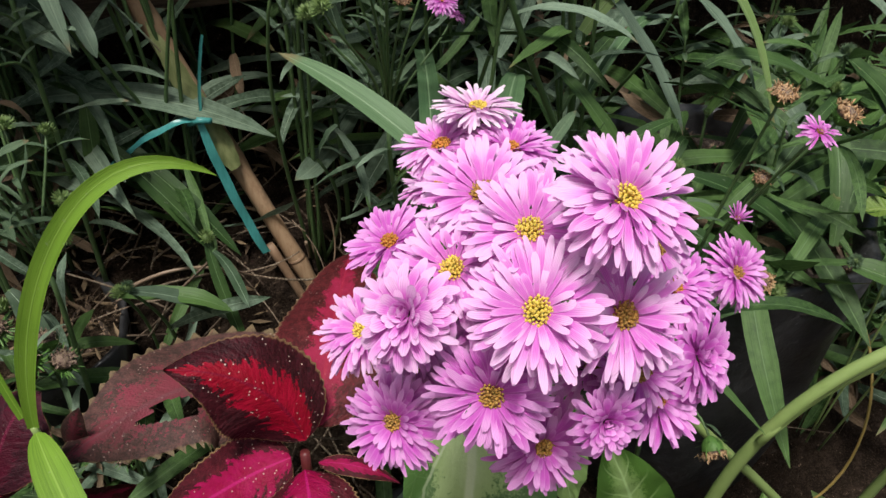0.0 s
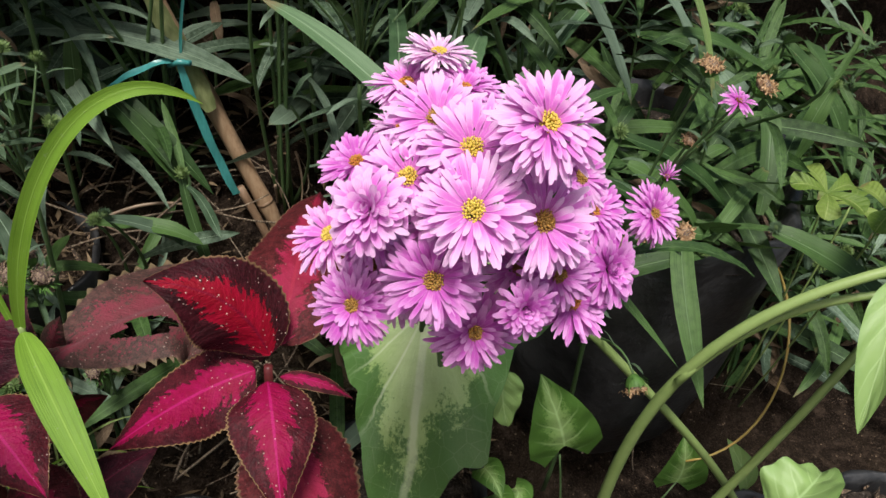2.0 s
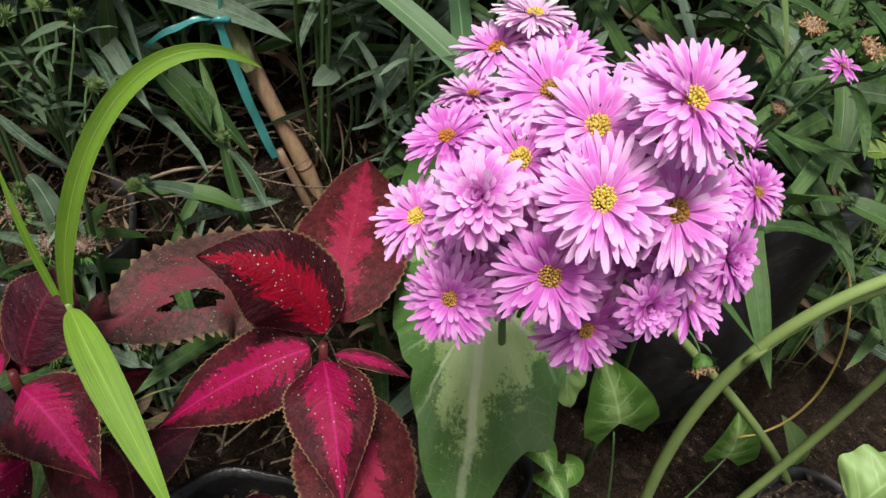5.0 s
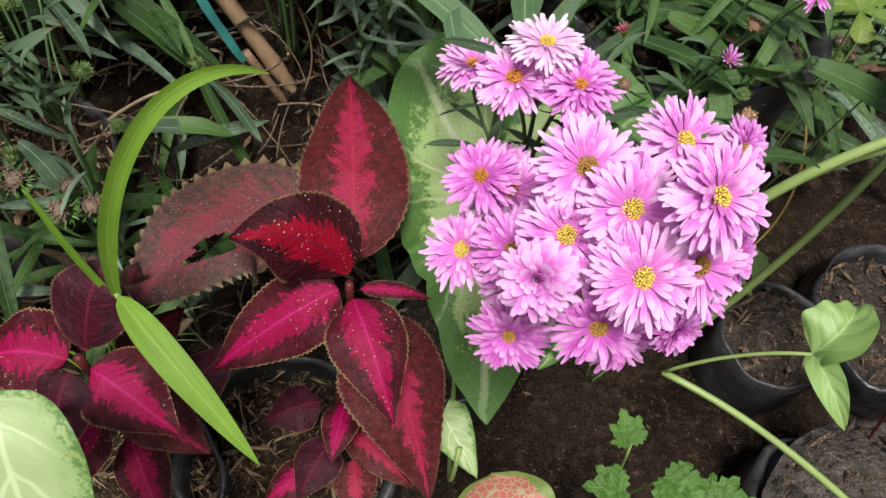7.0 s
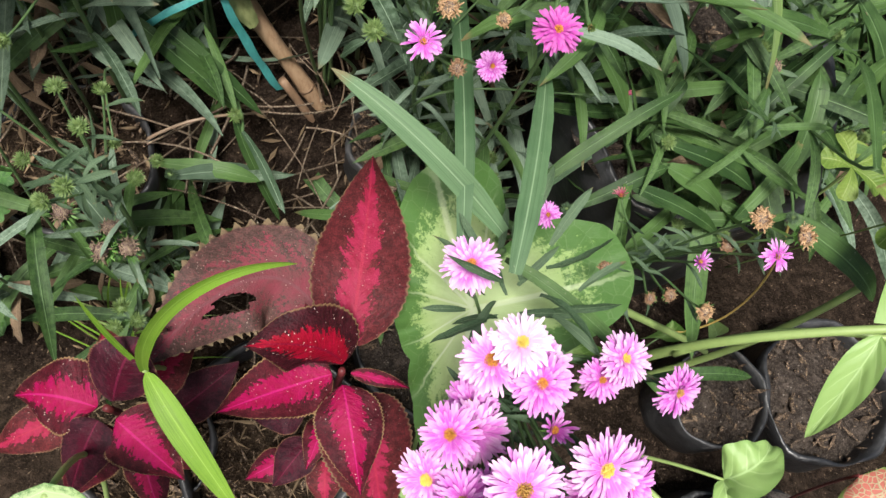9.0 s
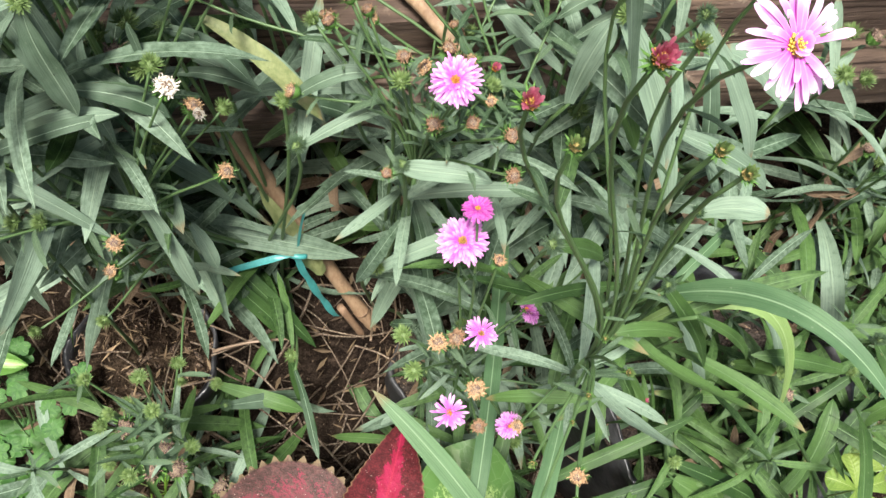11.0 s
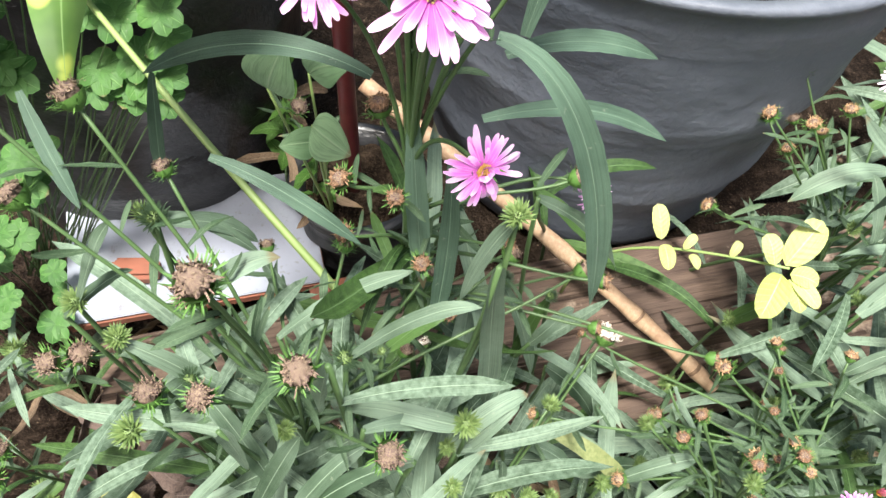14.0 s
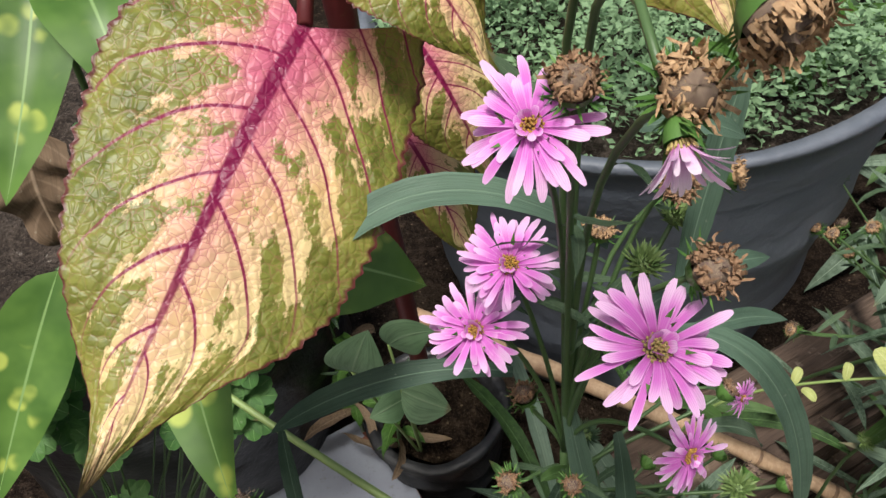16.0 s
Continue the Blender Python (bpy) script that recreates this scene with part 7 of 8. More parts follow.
sprig((-0.362, 0.736, 0.940), (-0.321, 0.674, 0.840), 0.02, 0.0072, GREY_GREEN, 198)
sprig((-0.529, 0.613, 0.980), (-0.501, 0.628, 1.040), 0.01, 0.0038, GREY_GREEN, 200)
sprig((-0.543, 0.615, 0.960), (-0.502, 0.627, 1.000), 0.01, 0.0041, GREY_GREEN, 201)
sprig((-0.040, 0.748, 0.780), (0.011, 0.770, 0.800), 0.02, 0.0066, GREY_GREEN, 203)
sprig((-0.050, 0.796, 0.820), (-0.021, 0.813, 0.860), 0.02, 0.0074, GREY_GREEN, 204)
sprig((-0.046, 0.829, 0.840), (-0.073, 0.853, 0.900), 0.01, 0.0062, GREY_GREEN, 206)
sprig((-0.310, 0.805, 0.880), (-0.241, 0.792, 0.820), 0.01, 0.0075, DEEP_GREEN, 207)
sprig((-0.283, 0.663, 0.800), (-0.197, 0.648, 0.740), 0.02, 0.0076, HUSK, 209)
sprig((-0.303, 0.646, 0.800), (-0.246, 0.648, 0.760), 0.02, 0.0064, GREY_GREEN, 210)

# the long strap leaves behind the cluster
strap = thing("strap_leaf_plant", (0.04, 0.41, 0.13), "plant with long flat strap leaves, one cut at its end", "strap plant")
part("stem", tube([(0.04, 0.41, 0.13), (0.03, 0.42, 0.3), (0.03, 0.40, 0.48), (0.027, 0.395, 0.57)], 0.003, 0.0025, 12, 7), STEM_GREEN, strap)
part("leaf", blade([(0.027, 0.410, 0.565), (-0.01, 0.44, 0.585), (-0.06, 0.47, 0.612), (-0.112, 0.497, 0.615)], 0.0095, "strap", (0.2, -0.4, 1), n=18, m=2, fold=0.25), STRAP_GREEN, strap)
part("leaf", blade([(-0.004, 0.395, 0.575), (-0.01, 0.48, 0.60), (-0.02, 0.59, 0.575), (-0.028, 0.692, 0.522)], 0.0078, "cut", (0.0, -0.2, 1), n=20, m=2, fold=0.2), STRAP_GREEN, strap)
part("leaf", blade([(0.026, 0.365, 0.615), (0.035, 0.43, 0.625), (0.042, 0.49, 0.615), (0.05, 0.55, 0.58)], 0.0085, "strap", (0.0, -0.2, 1), n=20, m=2, fold=0.25, teeth=0.1, count=7), STRAP_GREEN, strap)
part("leaf", blade([(0.105, 0.527, 0.38), (0.15, 0.57, 0.42), (0.20, 0.61, 0.42), (0.247, 0.643, 0.389)], 0.0090, "lance", (0.1, -0.4, 1), n=18, m=2, fold=0.25), STRAP_GREEN, strap)
part("leaf", blade([(0.03, 0.39, 0.565), (0.07, 0.37, 0.575), (0.12, 0.34, 0.56), (0.19, 0.30, 0.50)], 0.0085, "lance", (0.0, -0.2, 1), n=18, m=2, fold=0.25), DEEP_GREEN, strap)
tallstrap = thing("strap_leaf_plant", (0.14, 0.66, 0.28), "plant with broad arching strap leaves", "strap plant")
part("stem", tube([(0.14, 0.66, 0.28), (0.12, 0.65, 0.45), (0.09, 0.62, 0.62), (0.07, 0.60, 0.72)], 0.003, 0.0025, 12, 7), STEM_GREEN, tallstrap)
part("leaf", blade([(0.075, 0.60, 0.72), (0.11, 0.60, 0.79), (0.15, 0.575, 0.82), (0.205, 0.535, 0.79)], 0.0088, "strap", (0.2, -0.3, 1), n=20, m=2, fold=0.25, teeth=0.08, count=8), STRAP_GREEN, tallstrap)
part("leaf", blade([(0.105, 0.625, 0.58), (0.16, 0.67, 0.66), (0.235, 0.66, 0.66), (0.275, 0.585, 0.50)], 0.0085, "strap", (0.4, -0.3, 1), n=22, m=2, fold=0.25, teeth=0.06, count=8), PALE_STRAP, tallstrap)
part("leaf", blade([(0.12, 0.65, 0.50), (0.17, 0.73, 0.56), (0.21, 0.80, 0.54), (0.26, 0.85, 0.46)], 0.0085, "lance", (0, -0.3, 1), n=18, m=2, fold=0.25), STRAP_GREEN, tallstrap)


# ---- asters with dry heads, buds and single flowers ----
def aster(foot, fork, label, seed=0, thick=0.0028, leaves=10, size=0.06, library=None):
    rnd = np.random.RandomState(seed)
    foot, fork = np.asarray(foot, float), np.asarray(fork, float)
    plant = thing("aster_plant", foot, label, "aster")
    ctrl = [foot, foot + arr(0, 0, 0.4 * (fork[2] - foot[2])), fork - arr(0, 0, 0.3 * (fork[2] - foot[2])), fork]
    part("stem", tube(ctrl, thick, thick * 0.7, 12, 7), STEM_GREEN, plant)
    pts, _ = curve_points(ctrl, 30)
    for k in range(leaves):
        a = k * 2.4 + seed
        leaf_at(plant, library or LEAVES_GREY, pts[min(30, int(6 + 24 * (k + rnd.rand()) / leaves))], (np.cos(a), np.sin(a), 0.1 + 0.4 * rnd.rand()), size * (0.6 + 0.8 * rnd.rand()), rnd.randint(9), rnd.rand() - 0.5)
    return plant, fork


SEED = [0]


def add(pf, kind, at, radius, petal=None, disc=None, nrm=None, leaves=3, size=0.022):
    """A head on a branch of an aster."""
    plant, fork = pf
    SEED[0] += 1
    at = np.asarray(at, float)
    n = unit(nrm if nrm is not None else (at - fork) * arr(1, 1, 0.4) + arr(0, 0, 0.06))
    head(plant, kind, at, radius, n, petal, disc, SEED[0] % 5)
    start = fork + arr(0, 0, min(0.0, at[2] - fork[2] - 0.04))
    stem_to(plant, start, at - n * radius * 0.35, n, 0.0013, 0.0009, leaves, size, None, SEED[0])


right = aster((0.20, 0.455, 0.07), (0.17, 0.43, 0.46), "aster going over, with dry straw heads and last pink ones", 31, leaves=12, size=0.05)
add(right, "withered", (0.181, 0.412, 0.652), 0.0125, DRY_PALE)
add(right, "loose", (0.197, 0.391, 0.643), 0.0125, PETAL_DEEP, DISC_BROWN)
add(right, "withered", (0.215, 0.406, 0.646), 0.0125, DRY_PALE)
add(right, "withered", (0.186, 0.411, 0.597), 0.0095, DRY_PETAL)
add(right, "closed", (0.178, 0.405, 0.571), 0.0120, PETAL_DEEP, DISC_BROWN)
add(right, "withered", (0.191, 0.373, 0.551), 0.0110, DRY_PALE)
add(right, "withered", (0.172, 0.388, 0.531), 0.0085)
add(right, "withered", (0.158, 0.385, 0.525), 0.0075)
add(right, "withered", (0.109, 0.396, 0.558), 0.0080)
add(right, "closed", (0.130, 0.466, 0.533), 0.0090, PETAL_RED, DISC_RED)
add(right, "full", (0.075, 0.449, 0.512), 0.0125, PETAL_DEEP, DISC_RED, (0, -0.1, 1))
add(right, "withered", (0.200, 0.36, 0.40), 0.016, DRY_PALE, None, (0.2, -0.6, -0.5))

back = aster((-0.02, 0.61, 0.24), (-0.045, 0.555, 0.52), "aster with pink flowers and orange brown dry heads", 32, leaves=14)
add(back, "full", (-0.081, 0.579, 0.761), 0.0180, PETAL_DEEP, DISC_BROWN, (-0.05, -0.1, 1))
add(back, "loose", (-0.046, 0.545, 0.685), 0.0140, PETAL_DEEP, DISC_BROWN)
add(back, "full", (0.001, 0.600, 0.600), 0.0110, PETAL_DEEP, DISC_RED)
add(back, "withered", (-0.043, 0.500, 0.700), 0.0110, DRY_PALE)
add(back, "withered", (-0.074, 0.532, 0.675), 0.0110, DRY_PALE)
add(back, "withered", (-0.062, 0.538, 0.678), 0.0105, DRY_PETAL)
add(back, "loose", (-0.055, 0.482, 0.690), 0.0140, PETAL_DEEP, DISC_RED)
add(back, "full", (-0.007, 0.490, 0.660), 0.0110, PETAL_DEEP, DISC_RED)
add(back, "withered", (-0.030, 0.483, 0.662), 0.0090)
add(back, "full", (-0.079, 0.586, 0.800), 0.0105, PETAL_MAGENTA, DISC_RED)
add(back, "closed", (-0.013, 0.581, 0.660), 0.0100, PETAL_DEEP, DISC_RED)
add(back, "cup", (0.146, 0.580, 0.500), 0.0100, PETAL_RED, DISC_RED)
add(back, "seed", (-0.053, 0.577, 0.750), 0.0070, DRY_PALE)
add(back, "star", (-0.085, 0.515, 0.64), 0.0120)
add(back, "star", (-0.10, 0.545, 0.62), 0.0120)

tall = aster((0.15, 0.62, 0.28), (0.02, 0.53, 0.74), "tall aster with green buds and red cupped heads", 33, 0.0032, 22, 0.07)
add(tall, "full", (-0.012, 0.405, 0.835), 0.0110, PETAL_MAGENTA, DISC_RED, (0, -0.1, 1), 2, 0.018)
for x, y, z in ((0.004, 0.442, 0.826), (-0.014, 0.478, 0.73)):
    add(tall, "withered", (x, y, z), 0.0075, DRY_PALE)
for x, y, z, r in ((0.021, 0.502, 0.83, 0.0075), (0.003, 0.474, 0.80, 0.005), (-0.015, 0.446, 0.80, 0.0065), (0.013, 0.433, 0.80, 0.006), (-0.001, 0.51, 0.85, 0.006), (0.005, 0.487, 0.816, 0.0065)):
    add(tall, "cup", (x, y, z), r, BUD_GREEN, DISC_GREEN, None, 2, 0.016)
add(tall, "cup", (-0.059, 0.595, 1.010), 0.0120, PETAL_RED, DISC_BROWN, (0, -0.3, 1))
add(tall, "cup", (-0.088, 0.513, 1.034), 0.0115, PETAL_RED, DISC_BROWN, (0, -0.3, 1))
add(tall, "cup", (-0.061, 0.513, 1.070), 0.0125, PETAL_RED, DISC_BROWN, (0, -0.3, 1))
add(tall, "cup", (-0.011, 0.600, 1.020), 0.0110, PETAL_MAGENTA, DISC_RED, (0, -0.3, 1))
for x, y, z in ((-0.071, 0.505, 1.03), (-0.037, 0.556, 1.03), (-0.026, 0.518, 1.03), (-0.012, 0.519, 1.02)):
    add(tall, "cup", (x, y, z), 0.0085, BUD_GREEN, DISC_GREEN, (0, -0.2, 1), 2, 0.02)
add(tall, "loose", (-0.028, 0.525, 1.075), 0.0170, PETAL_PINK, DISC_YELLOW, (0.2, -0.4, 1))

mid = aster((-0.10, 0.68, 0.32), (-0.125, 0.645, 0.70), "aster with one pink flower among many brown buds", 34, leaves=18, size=0.06)
add(mid, "full", (-0.113, 0.607, 0.895), 0.0145, PETAL_DEEP, DISC_RED, (-0.1, -0.4, 1))
add(mid, "cup", (-0.095, 0.625, 0.889), 0.0080, PETAL_RED, DISC_RED)
for x, y, z in ((-0.186, 0.665, 0.86), (-0.194, 0.652, 0.85), (-0.146, 0.643, 0.85), (-0.122, 0.65, 0.86), (-0.119, 0.611, 0.84), (-0.098, 0.607, 0.86), (-0.075, 0.606, 0.86), (-0.067, 0.593, 0.84), (-0.143, 0.622, 0.74), (-0.202, 0.677, 0.82), (-0.177, 0.675, 0.84), (-0.116, 0.708, 0.80), (-0.122, 0.677, 0.78), (-0.096, 0.692, 0.78), (-0.102, 0.755, 0.80)):
    add(mid, "seed", (x, y, z), 0.0062 + 0.002 * ((x * 977) % 1), DRY_PETAL, DRY_DARK, None, 4, 0.022)
for k in range(5):
    a = k * 2.4
    add(mid, "star", (-0.15 + 0.06 * np.cos(a), 0.675 + 0.04 * np.sin(a), 0.80 + 0.05 * ((k * 0.37) % 1)), 0.0095, None, None, None, 3, 0.02)

left = aster((-0.34, 0.60, 0.28), (-0.325, 0.575, 0.62), "aster with white seed fluff, brown heads and starry buds", 35, leaves=18, size=0.07)
add(left, "withered", (-0.255, 0.695, 0.887), 0.0130, FLUFF)
add(left, "withered", (-0.271, 0.589, 0.834), 0.0110, FLUFF)
for x, y, z in ((-0.313, 0.532, 0.699), (-0.336, 0.532, 0.62), (-0.404, 0.51, 0.70), (-0.417, 0.513, 0.75), (-0.272, 0.61, 0.78), (-0.248, 0.589, 0.74)):
    add(left, "seed", (x, y, z), 0.0090, DRY_PALE)
for x, y, z in ((-0.382, 0.526, 0.70), (-0.365, 0.531, 0.70), (-0.378, 0.474, 0.60), (-0.41, 0.558, 0.76), (-0.409, 0.474, 0.74), (-0.286, 0.603, 0.83), (-0.26, 0.625, 0.76), (-0.282, 0.654, 0.86), (-0.294, 0.488, 0.45), (-0.407, 0.561, 0.75), (-0.376, 0.545, 0.66), (-0.34, 0.50, 0.58)):
    add(left, "star", (x, y, z), 0.0100, None, None, None, 5, 0.028)

stars = aster((-0.30, 0.44, 0.12), (-0.28, 0.435, 0.46), "young aster with bright green starry buds", 36, leaves=16, size=0.06)
for x, y, z in ((-0.267, 0.389, 0.608), (-0.278, 0.486, 0.551), (-0.275, 0.44, 0.585), (-0.245, 0.425, 0.54), (-0.315, 0.42, 0.56), (-0.30, 0.395, 0.55), (-0.335, 0.45, 0.58), (-0.29, 0.46, 0.60)):
    add(stars, "star", (x, y, z), 0.0098, None, None, None, 6, 0.032)

seedy = aster((-0.44, 0.64, 0.32), (-0.425, 0.605, 0.86), "tall aster with dark brown seed heads", 37, 0.003, 18, 0.08)
for x, y, z, r in ((-0.405, 0.57, 1.057, 0.0105), (-0.433, 0.572, 1.11, 0.011), (-0.369, 0.561, 1.008, 0.010), (-0.369, 0.677, 0.96, 0.009), (-0.447, 0.567, 1.02, 0.009), (-0.549, 0.635, 1.111, 0.0115), (-0.508, 0.646, 1.096, 0.010), (-0.532, 0.62, 1.06, 0.0105), (-0.49, 0.659, 1.04, 0.0075), (-0.466, 0.609, 1.02, 0.009), (-0.413, 0.673, 0.98, 0.008), (-0.325, 0.703, 0.95, 0.009), (-0.376, 0.656, 0.90, 0.008), (-0.46, 0.681, 0.95, 0.007), (-0.286, 0.694, 0.96, 0.0085), (-0.438, 0.579, 1.09, 0.009)):
    add(seedy, "seed", (x, y, z), r, DRY_DARK, DRY_DARK, None, 5, 0.024)

last = aster((-0.36, 0.74, 0.36), (-0.385, 0.69, 1.02), "aster in front of the pots with loose pink flowers", 38, 0.003, 9, 0.085, LEAVES_DEEP)
TO_EYE = (-0.05, -0.75, 0.75)
add(last, "loose", (-0.419, 0.674, 1.144), 0.0178, PETAL_PINK, DISC_BROWN, (-0.2, -0.7, 0.8))
add(last, "loose", (-0.406, 0.679, 1.168), 0.0170, PETAL_PINK, DISC_BROWN, (-0.1, -0.7, 0.9))
add(last, "loose", (-0.375, 0.633, 1.182), 0.0212, PETAL_PINK, DISC_GREEN, (0.05, -0.6, 0.9))
add(last, "loose", (-0.352, 0.644, 1.096), 0.0165, PETAL_PINK, DISC_BROWN, (0.5, -0.8, 0.4))
add(last, "loose", (-0.4045, 0.639, 1.254), 0.0150, PETAL_PINK, DISC_BROWN, (-0.2, -0.5, 0.8))
add(last, "closed", (-0.387, 0.609, 1.272), 0.0110, PETAL_PALE, DISC_GREEN, (0, -1, -0.5))
add(last, "withered", (-0.384, 0.616, 1.276), 0.0100, DRY_PALE, None, (0, -0.6, 0.6))
add(last, "withered", (-0.378, 0.606, 1.293), 0.0110, DRY_PALE, None, (0.2, -0.9, -0.2))
add(last, "withered", (-0.396, 0.640, 1.262), 0.0095, DRY_PETAL)
add(last, "withered", (-0.351, 0.692, 1.178), 0.0100, DRY_PETAL, None, TO_EYE)
add(last, "withered", (-0.36, 0.643, 1.197), 0.0120, DRY_PETAL, None, (0.4, -0.5, 0.8))
add(last, "seed", (-0.320, 0.719, 1.153), 0.0095, DRY_PALE, DRY_PALE, (0.8, -0.3, 0.3))
add(last, "withered", (-0.375, 0.69, 1.165), 0.0080, DRY_PALE)
add(last, "star", (-0.367, 0.670, 1.170), 0.0095)
add(last, "star", (-0.345, 0.705, 1.15), 0.0100)
for x, y, z, r in ((-0.413, 0.669, 1.04, 0.008), (-0.387, 0.664, 1.04, 0.007), (-0.372, 0.657, 1.0, 0.007), (-0.412, 0.666, 1.0, 0.0075), (-0.401, 0.698, 1.06, 0.0095), (-0.279, 0.677, 0.98, 0.007), (-0.271, 0.676, 0.93, 0.007), (-0.332, 0.677, 1.0, 0.0065), (-0.303, 0.709, 1.02, 0.0085), (-0.355, 0.659, 0.95, 0.007), (-0.204, 0.67, 0.93, 0.007)):
    add(last, "seed", (x, y, z), r, DRY_PETAL, DRY_DARK, None, 4, 0.022)
add(last, "loose", (-0.291, 0.715, 1.0), 0.0110, PETAL_PINK, DISC_BROWN, (0.5, -0.8, 0.3))


def last_leaf(ctrl, half, twist=0.0):
    part("leaf", blade(ctrl, half * 0.82, "aster", (0, -0.4, 1), n=18, m=2, fold=0.25, twist=twist, teeth=0.04, count=9), ASTER_DARK, last[0])


last_leaf([(-0.372, 0.690, 1.158), (-0.405, 0.70, 1.19), (-0.44, 0.70, 1.195), (-0.466, 0.685, 1.172)], 0.0068)
last_leaf([(-0.405, 0.70, 1.075), (-0.44, 0.70, 1.095), (-0.48, 0.70, 1.08), (-0.515, 0.705, 1.045)], 0.0070)
last_leaf([(-0.508, 0.703, 1.05), (-0.513, 0.70, 1.02), (-0.515, 0.69, 0.98)], 0.0050)
last_leaf([(-0.355, 0.665, 1.14), (-0.325, 0.66, 1.14), (-0.30, 0.655, 1.08), (-0.29, 0.65, 1.0)], 0.0075)
last_leaf([(-0.355, 0.70, 1.06), (-0.32, 0.72, 1.06), (-0.29, 0.74, 1.04), (-0.258, 0.748, 1.013)], 0.0060)
last_leaf([(-0.35, 0.71, 1.09), (-0.32, 0.725, 1.10), (-0.28, 0.745, 1.07)], 0.0065)
last_leaf([(-0.365, 0.68, 1.05), (-0.358, 0.67, 1.0), (-0.362, 0.65, 0.945)], 0.0062)
last_leaf([(-0.385, 0.69, 1.07), (-0.38, 0.68, 1.02), (-0.37, 0.665, 0.96)], 0.0066)
last_leaf([(-0.378, 0.655, 1.236), (-0.364, 0.655, 1.238), (-0.350, 0.660, 1.224)], 0.0042)
last_leaf([(-0.345, 0.69, 1.12), (-0.34, 0.70, 1.16), (-0.325, 0.715, 1.21)], 0.0060)
last_leaf([(-0.47, 0.665, 1.045), (-0.44, 0.66, 1.045), (-0.40, 0.655, 1.01)], 0.0050)
last_leaf([(-0.53, 0.648, 1.09), (-0.52, 0.635, 1.08), (-0.505, 0.62, 1.058)], 0.0042)

pot_side = aster((0.0, 0.86, 0.38), (-0.03, 0.88, 0.72), "aster by the large pot with small brown heads", 39, leaves=16, size=0.08)
for x, y, z in ((-0.155, 0.879, 0.80), (-0.112, 0.893, 0.90), (-0.154, 0.876, 0.92), (-0.085, 0.908, 0.905), (-0.0, 0.747, 0.86), (0.036, 0.736, 0.90), (0.017, 0.796, 0.90), (0.026, 0.686, 0.95)):
    add(pot_side, "seed", (x, y, z), 0.0085, DRY_PALE, DRY_DARK, None, 5, 0.03)
add(pot_side, "loose", (-0.055, 0.93, 0.92), 0.0140, PETAL_PALE, DISC_BROWN, (-0.3, -0.6, 0.5))

bushy = aster((-0.06, 0.72, 0.33), (-0.07, 0.68, 0.74), "bushy aster with many small dry tan heads", 41, leaves=10, size=0.07)
for k, (x, y, z) in enumerate(((-0.206, 0.677, 0.820), (-0.173, 0.677, 0.830), (-0.165, 0.706, 0.850), (-0.124, 0.690, 0.830), (-0.108, 0.675, 0.820), (-0.134, 0.660, 0.820), (-0.119, 0.661, 0.820), (-0.088, 0.663, 0.800), (-0.118, 0.644, 0.780), (-0.263, 0.713, 0.850), (-0.124, 0.738, 0.840), (-0.060, 0.748, 0.820), (-0.124, 0.716, 0.840), (-0.286, 0.662, 0.820), (-0.216, 0.641, 0.780))):
    add(bushy, ("seed", "withered")[k % 2], (x, y, z), 0.0052 + 0.0016 * (k % 3), (DRY_PALE, DRY_PETAL)[k % 3 == 0], DRY_DARK, None, 8, 0.024)
for k, (x, y, z) in enumerate(((-0.272, 0.744, 0.880), (-0.322, 0.736, 0.900), (-0.373, 0.700, 0.920), (-0.446, 0.625, 0.920))):
    add(last, "seed", (x, y, z), 0.0085, DRY_DARK, DRY_DARK, None, 4, 0.02)
for k, (x, y, z) in enumerate(((-0.253, 0.711, 0.860), (-0.267, 0.605, 0.780), (-0.384, 0.667, 0.860), (-0.367, 0.681, 0.860))):
    add(bushy if x > -0.25 else left, "withered", (x, y, z), 0.0068, FLUFF, DRY_DARK, None, 4, 0.02)
for k, (x, y, z) in enumerate(((-0.127, 0.933, 0.860), (-0.105, 0.934, 0.860), (-0.083, 0.925, 0.860), (-0.064, 0.908, 0.850), (-0.107, 0.911, 0.850), (-0.153, 0.881, 0.800), (-0.113, 0.948, 0.900))):
    add(pot_side, ("seed", "withered")[k % 2], (x, y, z), 0.0082, (DRY_PALE, DRY_DARK)[k % 2], DRY_DARK, None, 6, 0.03)


